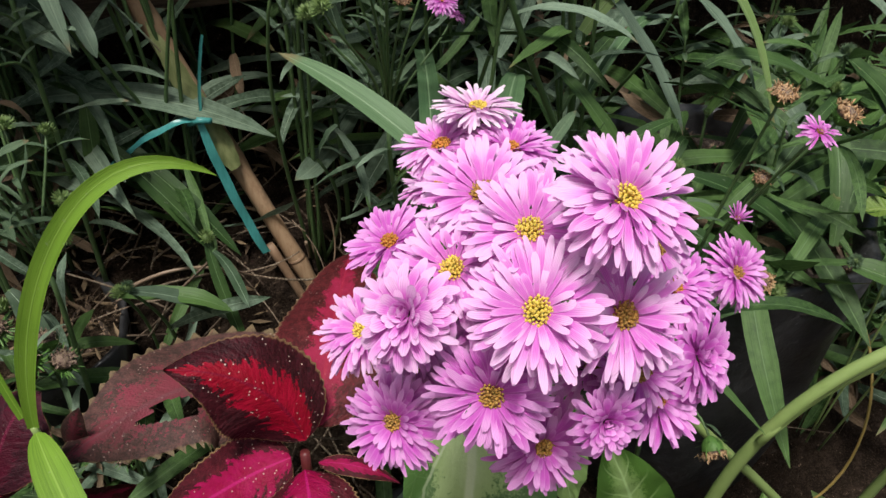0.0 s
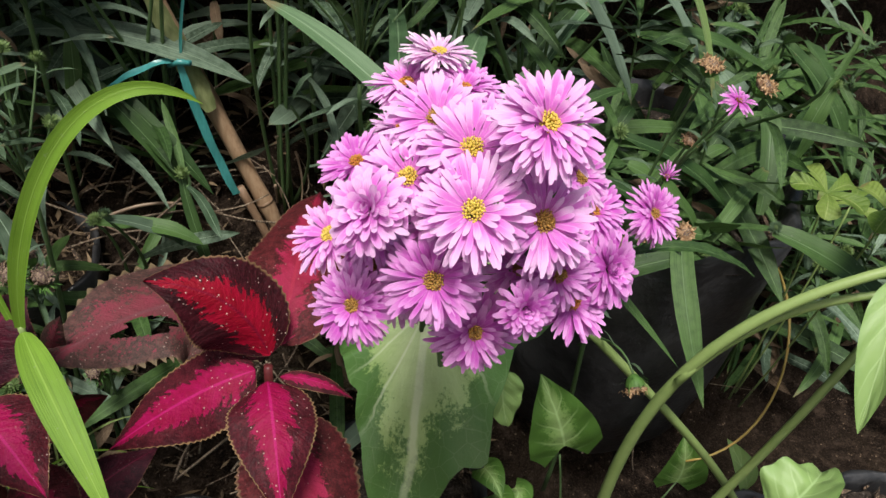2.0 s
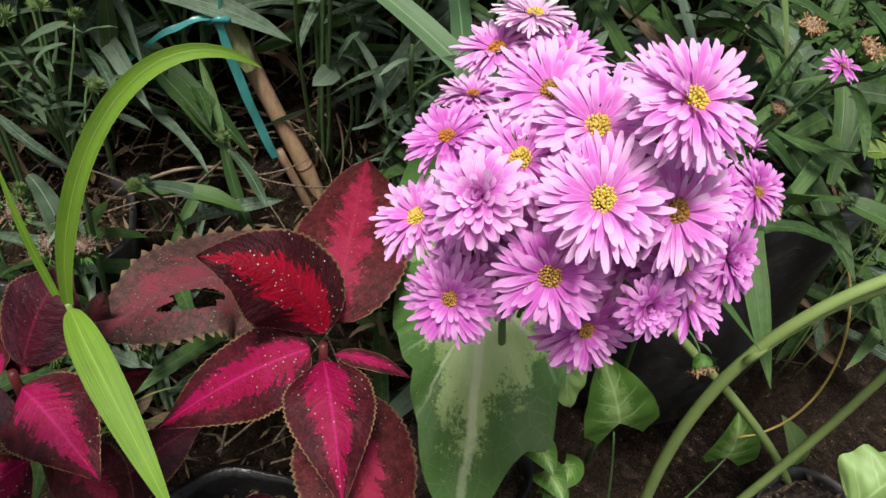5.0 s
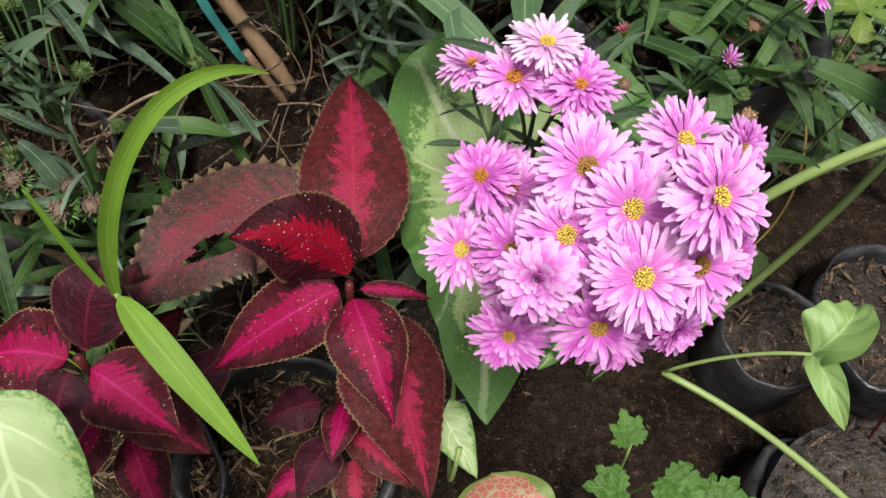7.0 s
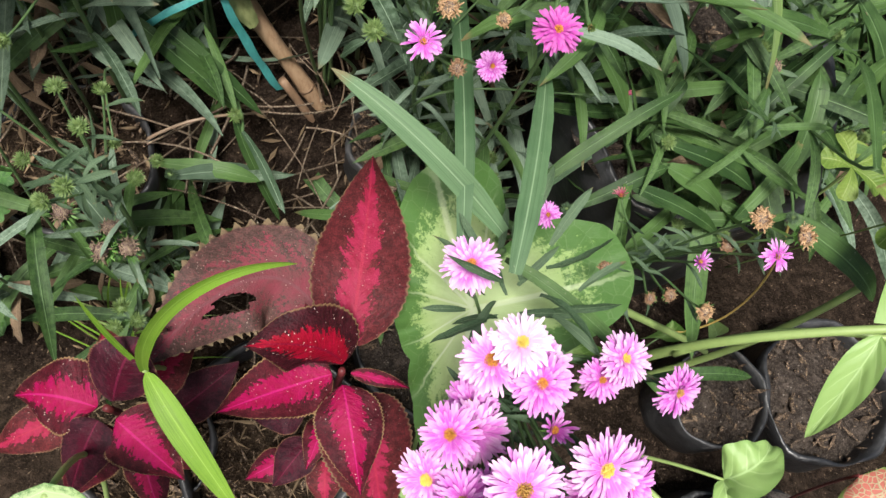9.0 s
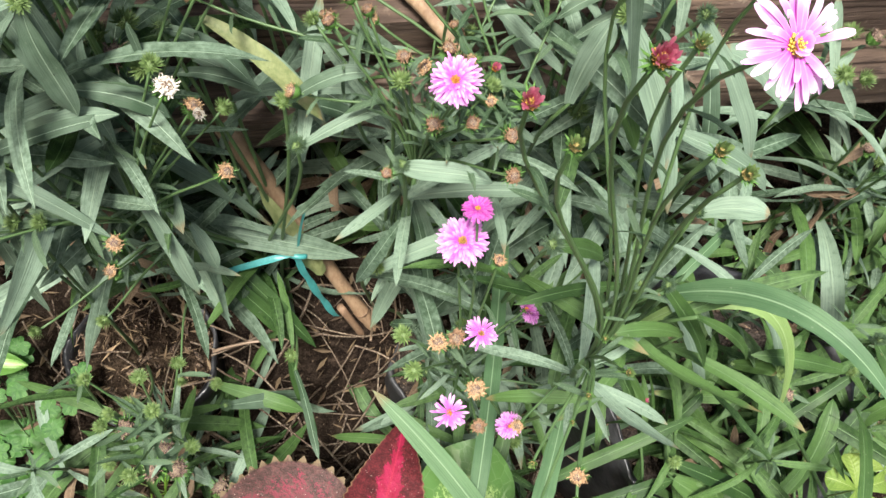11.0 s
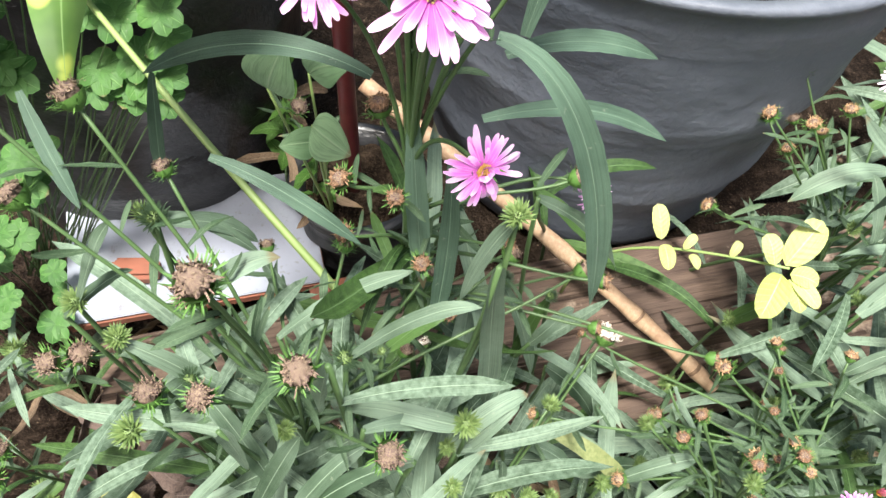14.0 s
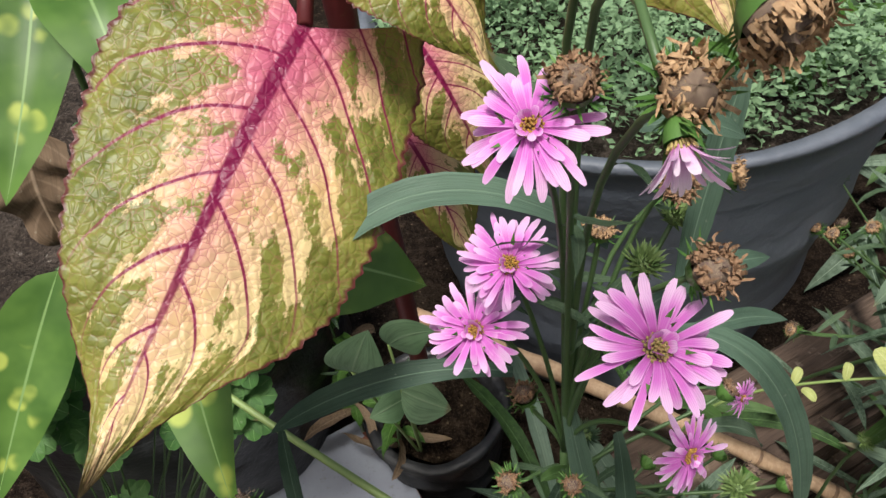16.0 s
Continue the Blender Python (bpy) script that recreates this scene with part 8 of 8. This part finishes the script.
# ---- wild fill of leafy shoots ----
def wild(x, y, height, seed, library, size, heads=0, base=None):
    rnd = np.random.RandomState(seed)
    z = float(ground_height(x, y)) if base is None else base
    plant = thing("aster_plant", (x, y, z), "leafy young aster shoot", "aster", "aster shoots")
    lean = arr(0.25 * (rnd.rand() - 0.5), 0.2 * (rnd.rand() - 0.6), 0) * height
    ctrl = [arr(x, y, z), arr(x, y, z + 0.4 * height), arr(x, y, z + 0.75 * height) + lean * 0.6, arr(x, y, z + height) + lean]
    part("stem", tube(ctrl, 0.0022, 0.0010, 10, 5), STEM_GREEN, plant)
    pts, _ = curve_points(ctrl, 40)
    count = 8
    for k in range(count):
        t = (k + rnd.rand()) / count
        a = k * 2.4 + seed
        ln = size * (1.15 - 0.65 * t) * (0.6 + 0.8 * rnd.rand())
        leaf_at(plant, library, pts[min(40, int(7 + 33 * t))], (np.cos(a), np.sin(a), -0.15 + 0.7 * rnd.rand() * t + 0.1), ln, rnd.randint(12), 1.2 * (rnd.rand() - 0.5))
    for k in range(4):
        a = k * 1.7 + seed
        leaf_at(plant, LEAVES_DRY, pts[5 + 4 * k], (np.cos(a), np.sin(a), -0.7 * rnd.rand()), 0.035 + 0.035 * rnd.rand(), rnd.randint(9), 2.0 * (rnd.rand() - 0.5))
    for k in range(7):
        a = k * 2.4 + seed
        leaf_at(plant, LEAVES_SMALL, pts[38 - k], (np.cos(a), np.sin(a), 0.3 + 0.5 * rnd.rand()), 0.016 + 0.02 * rnd.rand(), rnd.randint(9), rnd.rand() - 0.5)
    for k in range(heads):
        a = k * 2.1 + seed
        at = pts[40] + arr(0.012 * np.cos(a), 0.012 * np.sin(a), 0.012 * rnd.rand())
        head(plant, "star" if rnd.rand() < 0.6 else "seed", at, 0.011 + 0.004 * rnd.rand(), (np.cos(a) * 0.5, np.sin(a) * 0.5, 1), None, None, k % 5)


def canopy(x, y):
    """How high the leaves stand."""
    s = -0.39 * x + 0.92 * y
    hump = np.clip((0.12 - x) / 0.3, 0, 1) * np.clip((s - 0.5) / 0.2, 0, 1)
    return 0.40 + 0.34 * hump + 0.10 * np.clip((-0.28 - x) / 0.1, 0, 1) + 0.10 * np.clip((s - 0.5) / 0.3, 0, 1)


fill = np.random.RandomState(77)
placed = 0
while placed < 80:
    x, y = -0.85 + 1.75 * fill.rand(), 0.38 + 0.62 * fill.rand()
    s = -0.39 * x + 0.92 * y
    if s > 0.79 or s < 0.38 or (-0.24 < x < 0.14 and y < 0.52) or (0.14 <= x < 0.62 and y < 0.47) or (0.1 < x < 0.42 and y < 0.79) or (0.4 < x < 0.5 and y < 0.6) or (-0.34 < x < -0.06 and 0.44 < y < 0.74) or (-0.46 < x < -0.3 and 0.46 < y < 0.6) or (-0.66 < x < -0.42 and y < 0.55) or (x > 0.05 and y > 0.5 and fill.rand() < 0.65) or (x < -0.46 and y < 0.72):
        continue
    g = float(ground_height(x, y))
    h = max(0.08, (canopy(x, y) - g) * (0.5 + 0.5 * fill.rand()))
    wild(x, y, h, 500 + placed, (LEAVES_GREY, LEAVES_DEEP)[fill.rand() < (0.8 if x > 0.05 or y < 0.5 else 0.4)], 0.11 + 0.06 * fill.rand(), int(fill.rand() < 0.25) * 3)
    placed += 1
for k in range(4):
    a, r = k * 2.4, 0.03 + 0.026 * k
    wild(0.26 + r * np.cos(a), 0.635 + r * np.sin(a), 0.10 + 0.07 * fill.rand(), 700 + k, LEAVES_DEEP, 0.11 + 0.05 * fill.rand(), int(k % 4 == 0) * 2, 0.395)

for k in range(3):
    x, y = -0.45 + 0.15 * fill.rand(), 0.0
    y = (0.66 + 0.10 * fill.rand() + 0.39 * x) / 0.92
    g = float(ground_height(x, y))
    wild(x, y, (0.72 + 0.26 * fill.rand()) - g, 800 + k, LEAVES_GREY, 0.11 + 0.05 * fill.rand(), 2)
for k in range(9):
    x = -0.02 + 0.42 * fill.rand()
    y = (0.66 + 0.11 * fill.rand() + 0.39 * x) / 0.92
    wild(x, y, 0.70 + 0.16 * fill.rand() - float(ground_height(x, y)), 870 + k, LEAVES_GREY, 0.11 + 0.05 * fill.rand(), 2)
for k in range(14):
    x = 0.02 + 0.42 * fill.rand()
    y = (0.92 + 0.16 * fill.rand() + 0.39 * x) / 0.92
    wild(x, y, 0.14 + 0.16 * fill.rand(), 840 + k, (LEAVES_GREY, LEAVES_DEEP)[k % 2], 0.11 + 0.06 * fill.rand(), int(k % 3 == 0) * 2)


# ---- yellow seedling on the timber ----
yellow = thing("yellow_seedling", (-0.25, 0.85, 0.665), "pale yellow seedling trailing over the timber", "seedling")
part("stem", tube([(-0.25, 0.85, 0.665), (-0.245, 0.85, 0.77), (-0.20, 0.835, 0.80), (-0.115, 0.795, 0.85)], 0.0016, 0.001, 16, 6), STEM_PALE, yellow)
for b, e, w in (((-0.196, 0.832, 0.806), (-0.205, 0.853, 0.825), 0.0075), ((-0.194, 0.828, 0.806), (-0.188, 0.808, 0.80), 0.0070), ((-0.118, 0.797, 0.85), (-0.098, 0.826, 0.872), 0.0125), ((-0.12, 0.79, 0.848), (-0.135, 0.755, 0.84), 0.0120), ((-0.125, 0.797, 0.848), (-0.135, 0.815, 0.86), 0.0085), ((-0.115, 0.79, 0.85), (-0.095, 0.785, 0.85), 0.0085), ((-0.115, 0.787, 0.848), (-0.105, 0.765, 0.84), 0.0080), ((-0.113, 0.786, 0.849), (-0.094, 0.768, 0.845), 0.0070), ((-0.18, 0.822, 0.812), (-0.172, 0.832, 0.82), 0.004), ((-0.175, 0.818, 0.812), (-0.168, 0.807, 0.81), 0.004), ((-0.15, 0.81, 0.83), (-0.145, 0.82, 0.838), 0.004)):
    b, e = arr(*b), arr(*e)
    part("leaf", blade([b, (b + e) / 2 + arr(0, 0, 0.006), e], w * 0.95, "round", (0, -0.3, 1), n=12, m=3, fold=0.15), YELLOW_LEAF, yellow)


# ---- the big painted coleus behind the asters ----
painted = thing("painted_coleus", (-0.46, 0.885, 0.72), "coleus with large cream, pink and green leaves", "coleus")
part("stem", tube([(-0.46, 0.885, 0.72), (-0.462, 0.87, 0.9), (-0.46, 0.855, 1.1), (-0.455, 0.84, 1.27)], 0.0075, 0.006, 16, 10, (0.45, 0.8)), STEM_MAROON, painted)


ALONG = (0.0, 0.07, 0.15, 0.29, 0.42, 0.55, 0.65, 0.75, 0.85, 0.92, 1.0)
LEFT_HALF = (0.034, 0.041, 0.046, 0.0473, 0.043, 0.036, 0.0295, 0.0195, 0.0075, 0.003, 0.0004)
RIGHT_HALF = (0.031, 0.0405, 0.0445, 0.0485, 0.0490, 0.0466, 0.0380, 0.0225, 0.0110, 0.005, 0.0004)


def painted_leaf(ctrl, size, up, seed, fold=-0.10, wave=0.05, lobe=0.2):
    """A painted leaf; size is one for the largest."""
    me = blade(ctrl, 0.049 * size, "painted", up, n=150, m=8, fold=fold, curl=-0.10, wave=wave, waves=2.5, teeth=0.038, count=34, seed=seed, lobe=lobe, halves=(ALONG, tuple(c * size for c in LEFT_HALF), tuple(c * size for c in RIGHT_HALF)))
    part("leaf", me, PAINTED_LEAF, painted)


painted_leaf([(-0.457, 0.736, 1.2245), (-0.478, 0.704, 1.214), (-0.505, 0.660, 1.187), (-0.528, 0.622, 1.166)], 1.0, (0.333, -0.586, 0.738), 1, fold=-0.05, lobe=0.5)
painted_leaf([(-0.430, 0.815, 1.172), (-0.42, 0.80, 1.165), (-0.408, 0.79, 1.135), (-0.398, 0.785, 1.095)], 0.62, (0.3, -0.7, 0.6), 2)
painted_leaf([(-0.438, 0.745, 1.262), (-0.425, 0.73, 1.252), (-0.412, 0.722, 1.235), (-0.402, 0.715, 1.208)], 0.50, (0.3, -0.5, 0.8), 3)
painted_leaf([(-0.40, 0.76, 1.285), (-0.375, 0.73, 1.275), (-0.35, 0.715, 1.25), (-0.335, 0.70, 1.215)], 0.75, (0.1, -0.5, 0.9), 5)
painted_leaf([(-0.44, 0.83, 1.105), (-0.43, 0.815, 1.10), (-0.42, 0.80, 1.065), (-0.41, 0.795, 1.025)], 0.45, (0.1, -0.8, 0.5), 4)
part("petiole", tube([(-0.456, 0.842, 1.262), (-0.450, 0.79, 1.255), (-0.457, 0.736, 1.225)], 0.0034, 0.0026, 8, 7), STEM_MAROON, painted)


# ---- spotted plant and wood sorrel at the terrace ----
spotted = thing("spotted_leaf_plant", (-0.66, 0.92, 0.60), "gold dust plant with yellow spotted green leaves", "shrub")
part("stem", tube([(-0.66, 0.92, 0.60), (-0.65, 0.9, 0.8), (-0.62, 0.87, 1.0), (-0.60, 0.85, 1.12)], 0.004, 0.003, 12, 8), STEM_GREEN, spotted)
for c, w, up in (([(-0.581, 0.85, 1.203), (-0.585, 0.83, 1.186), (-0.592, 0.80, 1.164), (-0.606, 0.775, 1.138)], 0.019, (0.2, -0.6, 0.8)), ([(-0.622, 0.80, 1.070), (-0.640, 0.778, 1.046), (-0.657, 0.75, 1.018), (-0.676, 0.72, 0.985)], 0.021, (0.3, -0.5, 0.8)), ([(-0.535, 0.75, 1.12), (-0.53, 0.72, 1.125), (-0.525, 0.69, 1.12), (-0.513, 0.648, 1.082)], 0.020, (-0.2, -0.5, 0.8)), ([(-0.501, 0.760, 1.104), (-0.477, 0.750, 1.105), (-0.455, 0.738, 1.107), (-0.435, 0.722, 1.112)], 0.0235, (0.0, -0.6, 0.8)), ([(-0.57, 0.86, 1.2), (-0.56, 0.84, 1.2), (-0.55, 0.82, 1.19), (-0.545, 0.79, 1.16)], 0.022, (0.2, -0.6, 0.8))):
    part("leaf", blade(c, w, "ovate", up, n=22, m=3, fold=0.22, wave=0.04), SPOTTED_LEAF, spotted)
    part("stalk", tube([(-0.60, 0.86, 1.05), (arr(-0.60, 0.86, 1.05) + arr(*c[0])) / 2, c[0]], 0.002, 0.0016, 8, 6), STEM_GREEN, spotted)

part("leaf", blade([(-0.622, 0.845, 1.125), (-0.630, 0.838, 1.108), (-0.634, 0.835, 1.083), (-0.630, 0.830, 1.054)], 0.024, "broad", (0.2, -0.8, 0.5), n=24, m=5, fold=0.2, wave=0.25, teeth=0.15, count=7), DRY_LEAF, spotted, "dry brown curled leaf")

oval = thing("oval_leaf_seedling", (-0.475, 0.86, 0.71), "seedling with soft oval green leaves in the small pot", "seedling")
for c, w in (([(-0.498, 0.81, 0.93), (-0.492, 0.80, 0.955), (-0.478, 0.80, 0.985)], 0.019), ([(-0.470, 0.81, 0.90), (-0.455, 0.795, 0.905), (-0.438, 0.79, 0.900)], 0.017), ([(-0.472, 0.82, 0.94), (-0.458, 0.81, 0.965), (-0.440, 0.805, 0.968)], 0.014), ([(-0.470, 0.83, 0.86), (-0.482, 0.815, 0.872), (-0.497, 0.81, 0.870)], 0.013)):
    part("leaf", blade(c, w, "ovate", (0, -0.8, 0.5), n=18, m=4, fold=0.15), CARPET_GREEN, oval)
    part("stalk", tube([(-0.475, 0.86, 0.71), c[0]], 0.0014, 0.001, 6, 5), STEM_PALE, oval)

clovers = thing("wood_sorrel", (-0.75, 0.79, 0.62), "clump of green three-leaved wood sorrel", "wood sorrel")
crnd = np.random.RandomState(12)
for count, x0, x1, y, z0, z1 in ((18, -0.605, -0.55, 0.785, 0.925, 1.03), (9, -0.685, -0.625, 0.77, 0.94, 1.02), (7, -0.715, -0.665, 0.76, 0.81, 0.89)):
    for k in range(count):
        h = crnd.rand()
        at = arr(x0 + (x1 - x0) * crnd.rand() + 0.02 * (h - 0.5), y + 0.02 * crnd.rand(), z0 + (z1 - z0) * h)
        clover(clovers, at, 0.0155 + 0.004 * crnd.rand(), CLOVER_GREEN, (0.2 * (crnd.rand() - 0.5), -0.5, 1), crnd.rand() * 6, arr(-0.775 + 0.05 * crnd.rand(), 0.79, 0.62))
part("stem", tube([(-0.75, 0.79, 0.58), (-0.75, 0.79, 0.60), (-0.75, 0.79, 0.625)], 0.004, 0.003, 6, 6), STEM_GREEN, clovers)
shade_clover = thing("wood_sorrel", (-0.74, 0.80, 0.58), "wood sorrel in the shade before the tall pot", "wood sorrel")
for k in range(16):
    at = arr(-0.80 + 0.13 * crnd.rand(), 0.70 + 0.08 * crnd.rand(), 0.66 + 0.09 * crnd.rand())
    clover(shade_clover, at, 0.014 + 0.005 * crnd.rand(), CLOVER_GREEN, (0.3 * (crnd.rand() - 0.5), -0.4, 1), crnd.rand() * 6, arr(at[0], at[1] + 0.01, ground_height(at[0], at[1])))
low = thing("wood_sorrel", (-0.50, 0.40, 0.16), "low clump of wood sorrel on the soil", "wood sorrel")
for k in range(22):
    at = arr(-0.56 + 0.14 * crnd.rand(), 0.37 + 0.12 * crnd.rand(), 0.30 + 0.05 * crnd.rand())
    clover(low, at, 0.014, CLOVER_GREEN, (0, -0.1, 1), crnd.rand() * 6, arr(-0.50, 0.40, 0.16))
stalk = thing("sorrel_runner", (-0.52, 0.72, 0.50), "long pale green runner in front of the black pot", "runner")
part("shoot", tube([(-0.40, 0.66, 0.92), (-0.47, 0.70, 0.96), (-0.54, 0.75, 0.99), (-0.60, 0.80, 1.0)], 0.0026, 0.0018, 14, 7), STEM_PALE, stalk)

# greenery in the large pot
carpet = Soup()
g = np.random.RandomState(3)
for k in range(26000):
    a, r = g.rand() * 6.28, 0.225 * np.sqrt(g.rand())
    c = arr(-0.235 + r * np.cos(a), 1.125 + r * np.sin(a), 0.985 + 0.065 * g.rand() * (1 + 0.6 * np.sin(9 * a)))
    d, e = arr(g.rand() - 0.5, g.rand() - 0.5, 0.3 * g.rand()), arr(g.rand() - 0.5, g.rand() - 0.5, 0.3 * (g.rand() - 0.5))
    d, e = unit(d) * 0.0062 * (0.6 + g.rand()), unit(e) * 0.0026
    carpet.add([c, c + d * 0.5 + e, c + d, c + d * 0.5 - e], [(0, 1, 2, 3)], [(0.5, 0), (1, 0.5), (0.5, 1), (0, 0.5)])
solo("small_leaved_groundcover", carpet.mesh("groundcover"), CARPET_GREEN, "small-leaved green groundcover filling the large pot", "groundcover", kind="stuff")
sedge = thing("pot_grass", (-0.14, 1.03, 0.96), "soft bright green grass blades over the pot's rim", "grass")
for c, w in (([(-0.14, 1.03, 0.96), (-0.15, 1.01, 1.03), (-0.15, 0.97, 1.02), (-0.15, 0.94, 0.99)], 0.008), ([(-0.14, 1.03, 0.96), (-0.12, 0.99, 1.03), (-0.10, 0.95, 1.02), (-0.085, 0.93, 0.96)], 0.007), ([(-0.14, 1.03, 0.96), (-0.13, 1.04, 1.05), (-0.12, 1.03, 1.10)], 0.009), ([(-0.14, 1.03, 0.96), (-0.17, 1.03, 1.05), (-0.20, 1.0, 1.10)], 0.009), ([(-0.14, 1.03, 0.96), (-0.10, 1.04, 1.05), (-0.05, 1.02, 1.08)], 0.008), ([(-0.2, 1.0, 0.96), (-0.21, 0.98, 1.02), (-0.23, 0.96, 1.05)], 0.009), ([(-0.2, 1.0, 0.96), (-0.19, 0.98, 1.02), (-0.17, 0.96, 1.06)], 0.008)):
    part("blade", blade(c, w, "lance", (0, -0.5, 1), n=14, m=2, fold=0.2), CELERY_GREEN, sedge)
for k in range(12):
    a = k * 2.4
    b = arr(-0.165 + 0.05 * np.cos(a), 1.0 + 0.04 * np.sin(a), 0.97)
    e = b + arr(0.075 * np.cos(1.7 * a), 0.06 * np.sin(1.7 * a) - 0.03, 0.07 + 0.03 * np.sin(5 * a))
    part("blade", blade([b, (b + e) / 2 + arr(0, 0, 0.04), e], 0.0085, "lance", (0, -0.5, 1), n=14, m=2, fold=0.2), CELERY_GREEN, sedge)

faded = thing("faded_leaf_plant", (-0.58, 0.60, 0.30), "withering plant with one yellow leaf and shrivelled brown ones", "dry plant")
part("stem", tube([(-0.58, 0.60, 0.30), (-0.58, 0.60, 0.45), (-0.585, 0.60, 0.60)], 0.003, 0.002, 8, 6), TWIG, faded)
part("leaf", blade([(-0.585, 0.60, 0.66), (-0.59, 0.585, 0.66), (-0.60, 0.553, 0.62)], 0.020, "broad", (0, -0.3, 1), n=20, m=4, fold=0.1, wave=0.15, teeth=0.15, count=5), FADED_LEAF, faded)
for k in range(60):
    a = k * 2.4
    leaf_at(faded, LEAVES_SHRIVELLED, (-0.585 + 0.055 * np.sin(1.3 * k), 0.625 + 0.035 * np.cos(2.1 * k), 0.50 + 0.003 * k), (np.cos(a), np.sin(a), -0.6 + 0.02 * k), 0.026 + 0.010 * (k % 3), k, 1.6 * np.sin(3 * a))


lobed = thing("lobed_weed", (-0.49, 0.375, 0.03), "low bright green weed with scalloped lobed leaves", "weed")
part("stem", tube([(-0.49, 0.375, 0.03), (-0.49, 0.38, 0.12), (-0.49, 0.38, 0.20)], 0.003, 0.002, 8, 6), STEM_GREEN, lobed)
for k in range(16):
    a, r = k * 2.4, 0.012 + 0.011 * np.sqrt(k)
    p = arr(-0.49 + 0.4 * r * np.cos(a), 0.38 + 0.4 * r * np.sin(a), 0.20 + 0.004 * (k % 4))
    q = p + arr(np.cos(a), np.sin(a), 0.1) * (0.035 + 0.006 * (k % 3))
    part("leaf", blade([p, (p + q) / 2 + arr(0, 0, 0.012), q], 0.017, "round", n=12, m=3, fold=0.2, teeth=0.3, count=5, wave=0.15, seed=k), CLOVER_GREEN, lobed)
for k, (x, y, h) in enumerate(((-0.63, 0.585, 0.24), (-0.66, 0.62, 0.27), (-0.60, 0.56, 0.20), (-0.565, 0.545, 0.22))):
    wild(x, y, h, 910 + k, (LEAVES_DEEP, LEAVES_SMALL)[k % 2], 0.075, 3)
for k, (x, y) in enumerate(((-0.530, 0.899), (-0.493, 0.862), (-0.537, 0.944))):
    wild(x, y, 0.10 + 0.02 * k, 930 + k, LEAVES_LIGHT, 0.035, 1, 0.70)
for k, (x, y) in enumerate(((-0.702, 0.674), (-0.660, 0.632), (-0.670, 0.603), (-0.655, 0.663))):
    g = float(ground_height(x, y))
    wild(x, y, 0.72 + 0.02 * k - g, 950 + k, (LEAVES_GREY, LEAVES_DEEP)[k % 2], 0.085, 2)
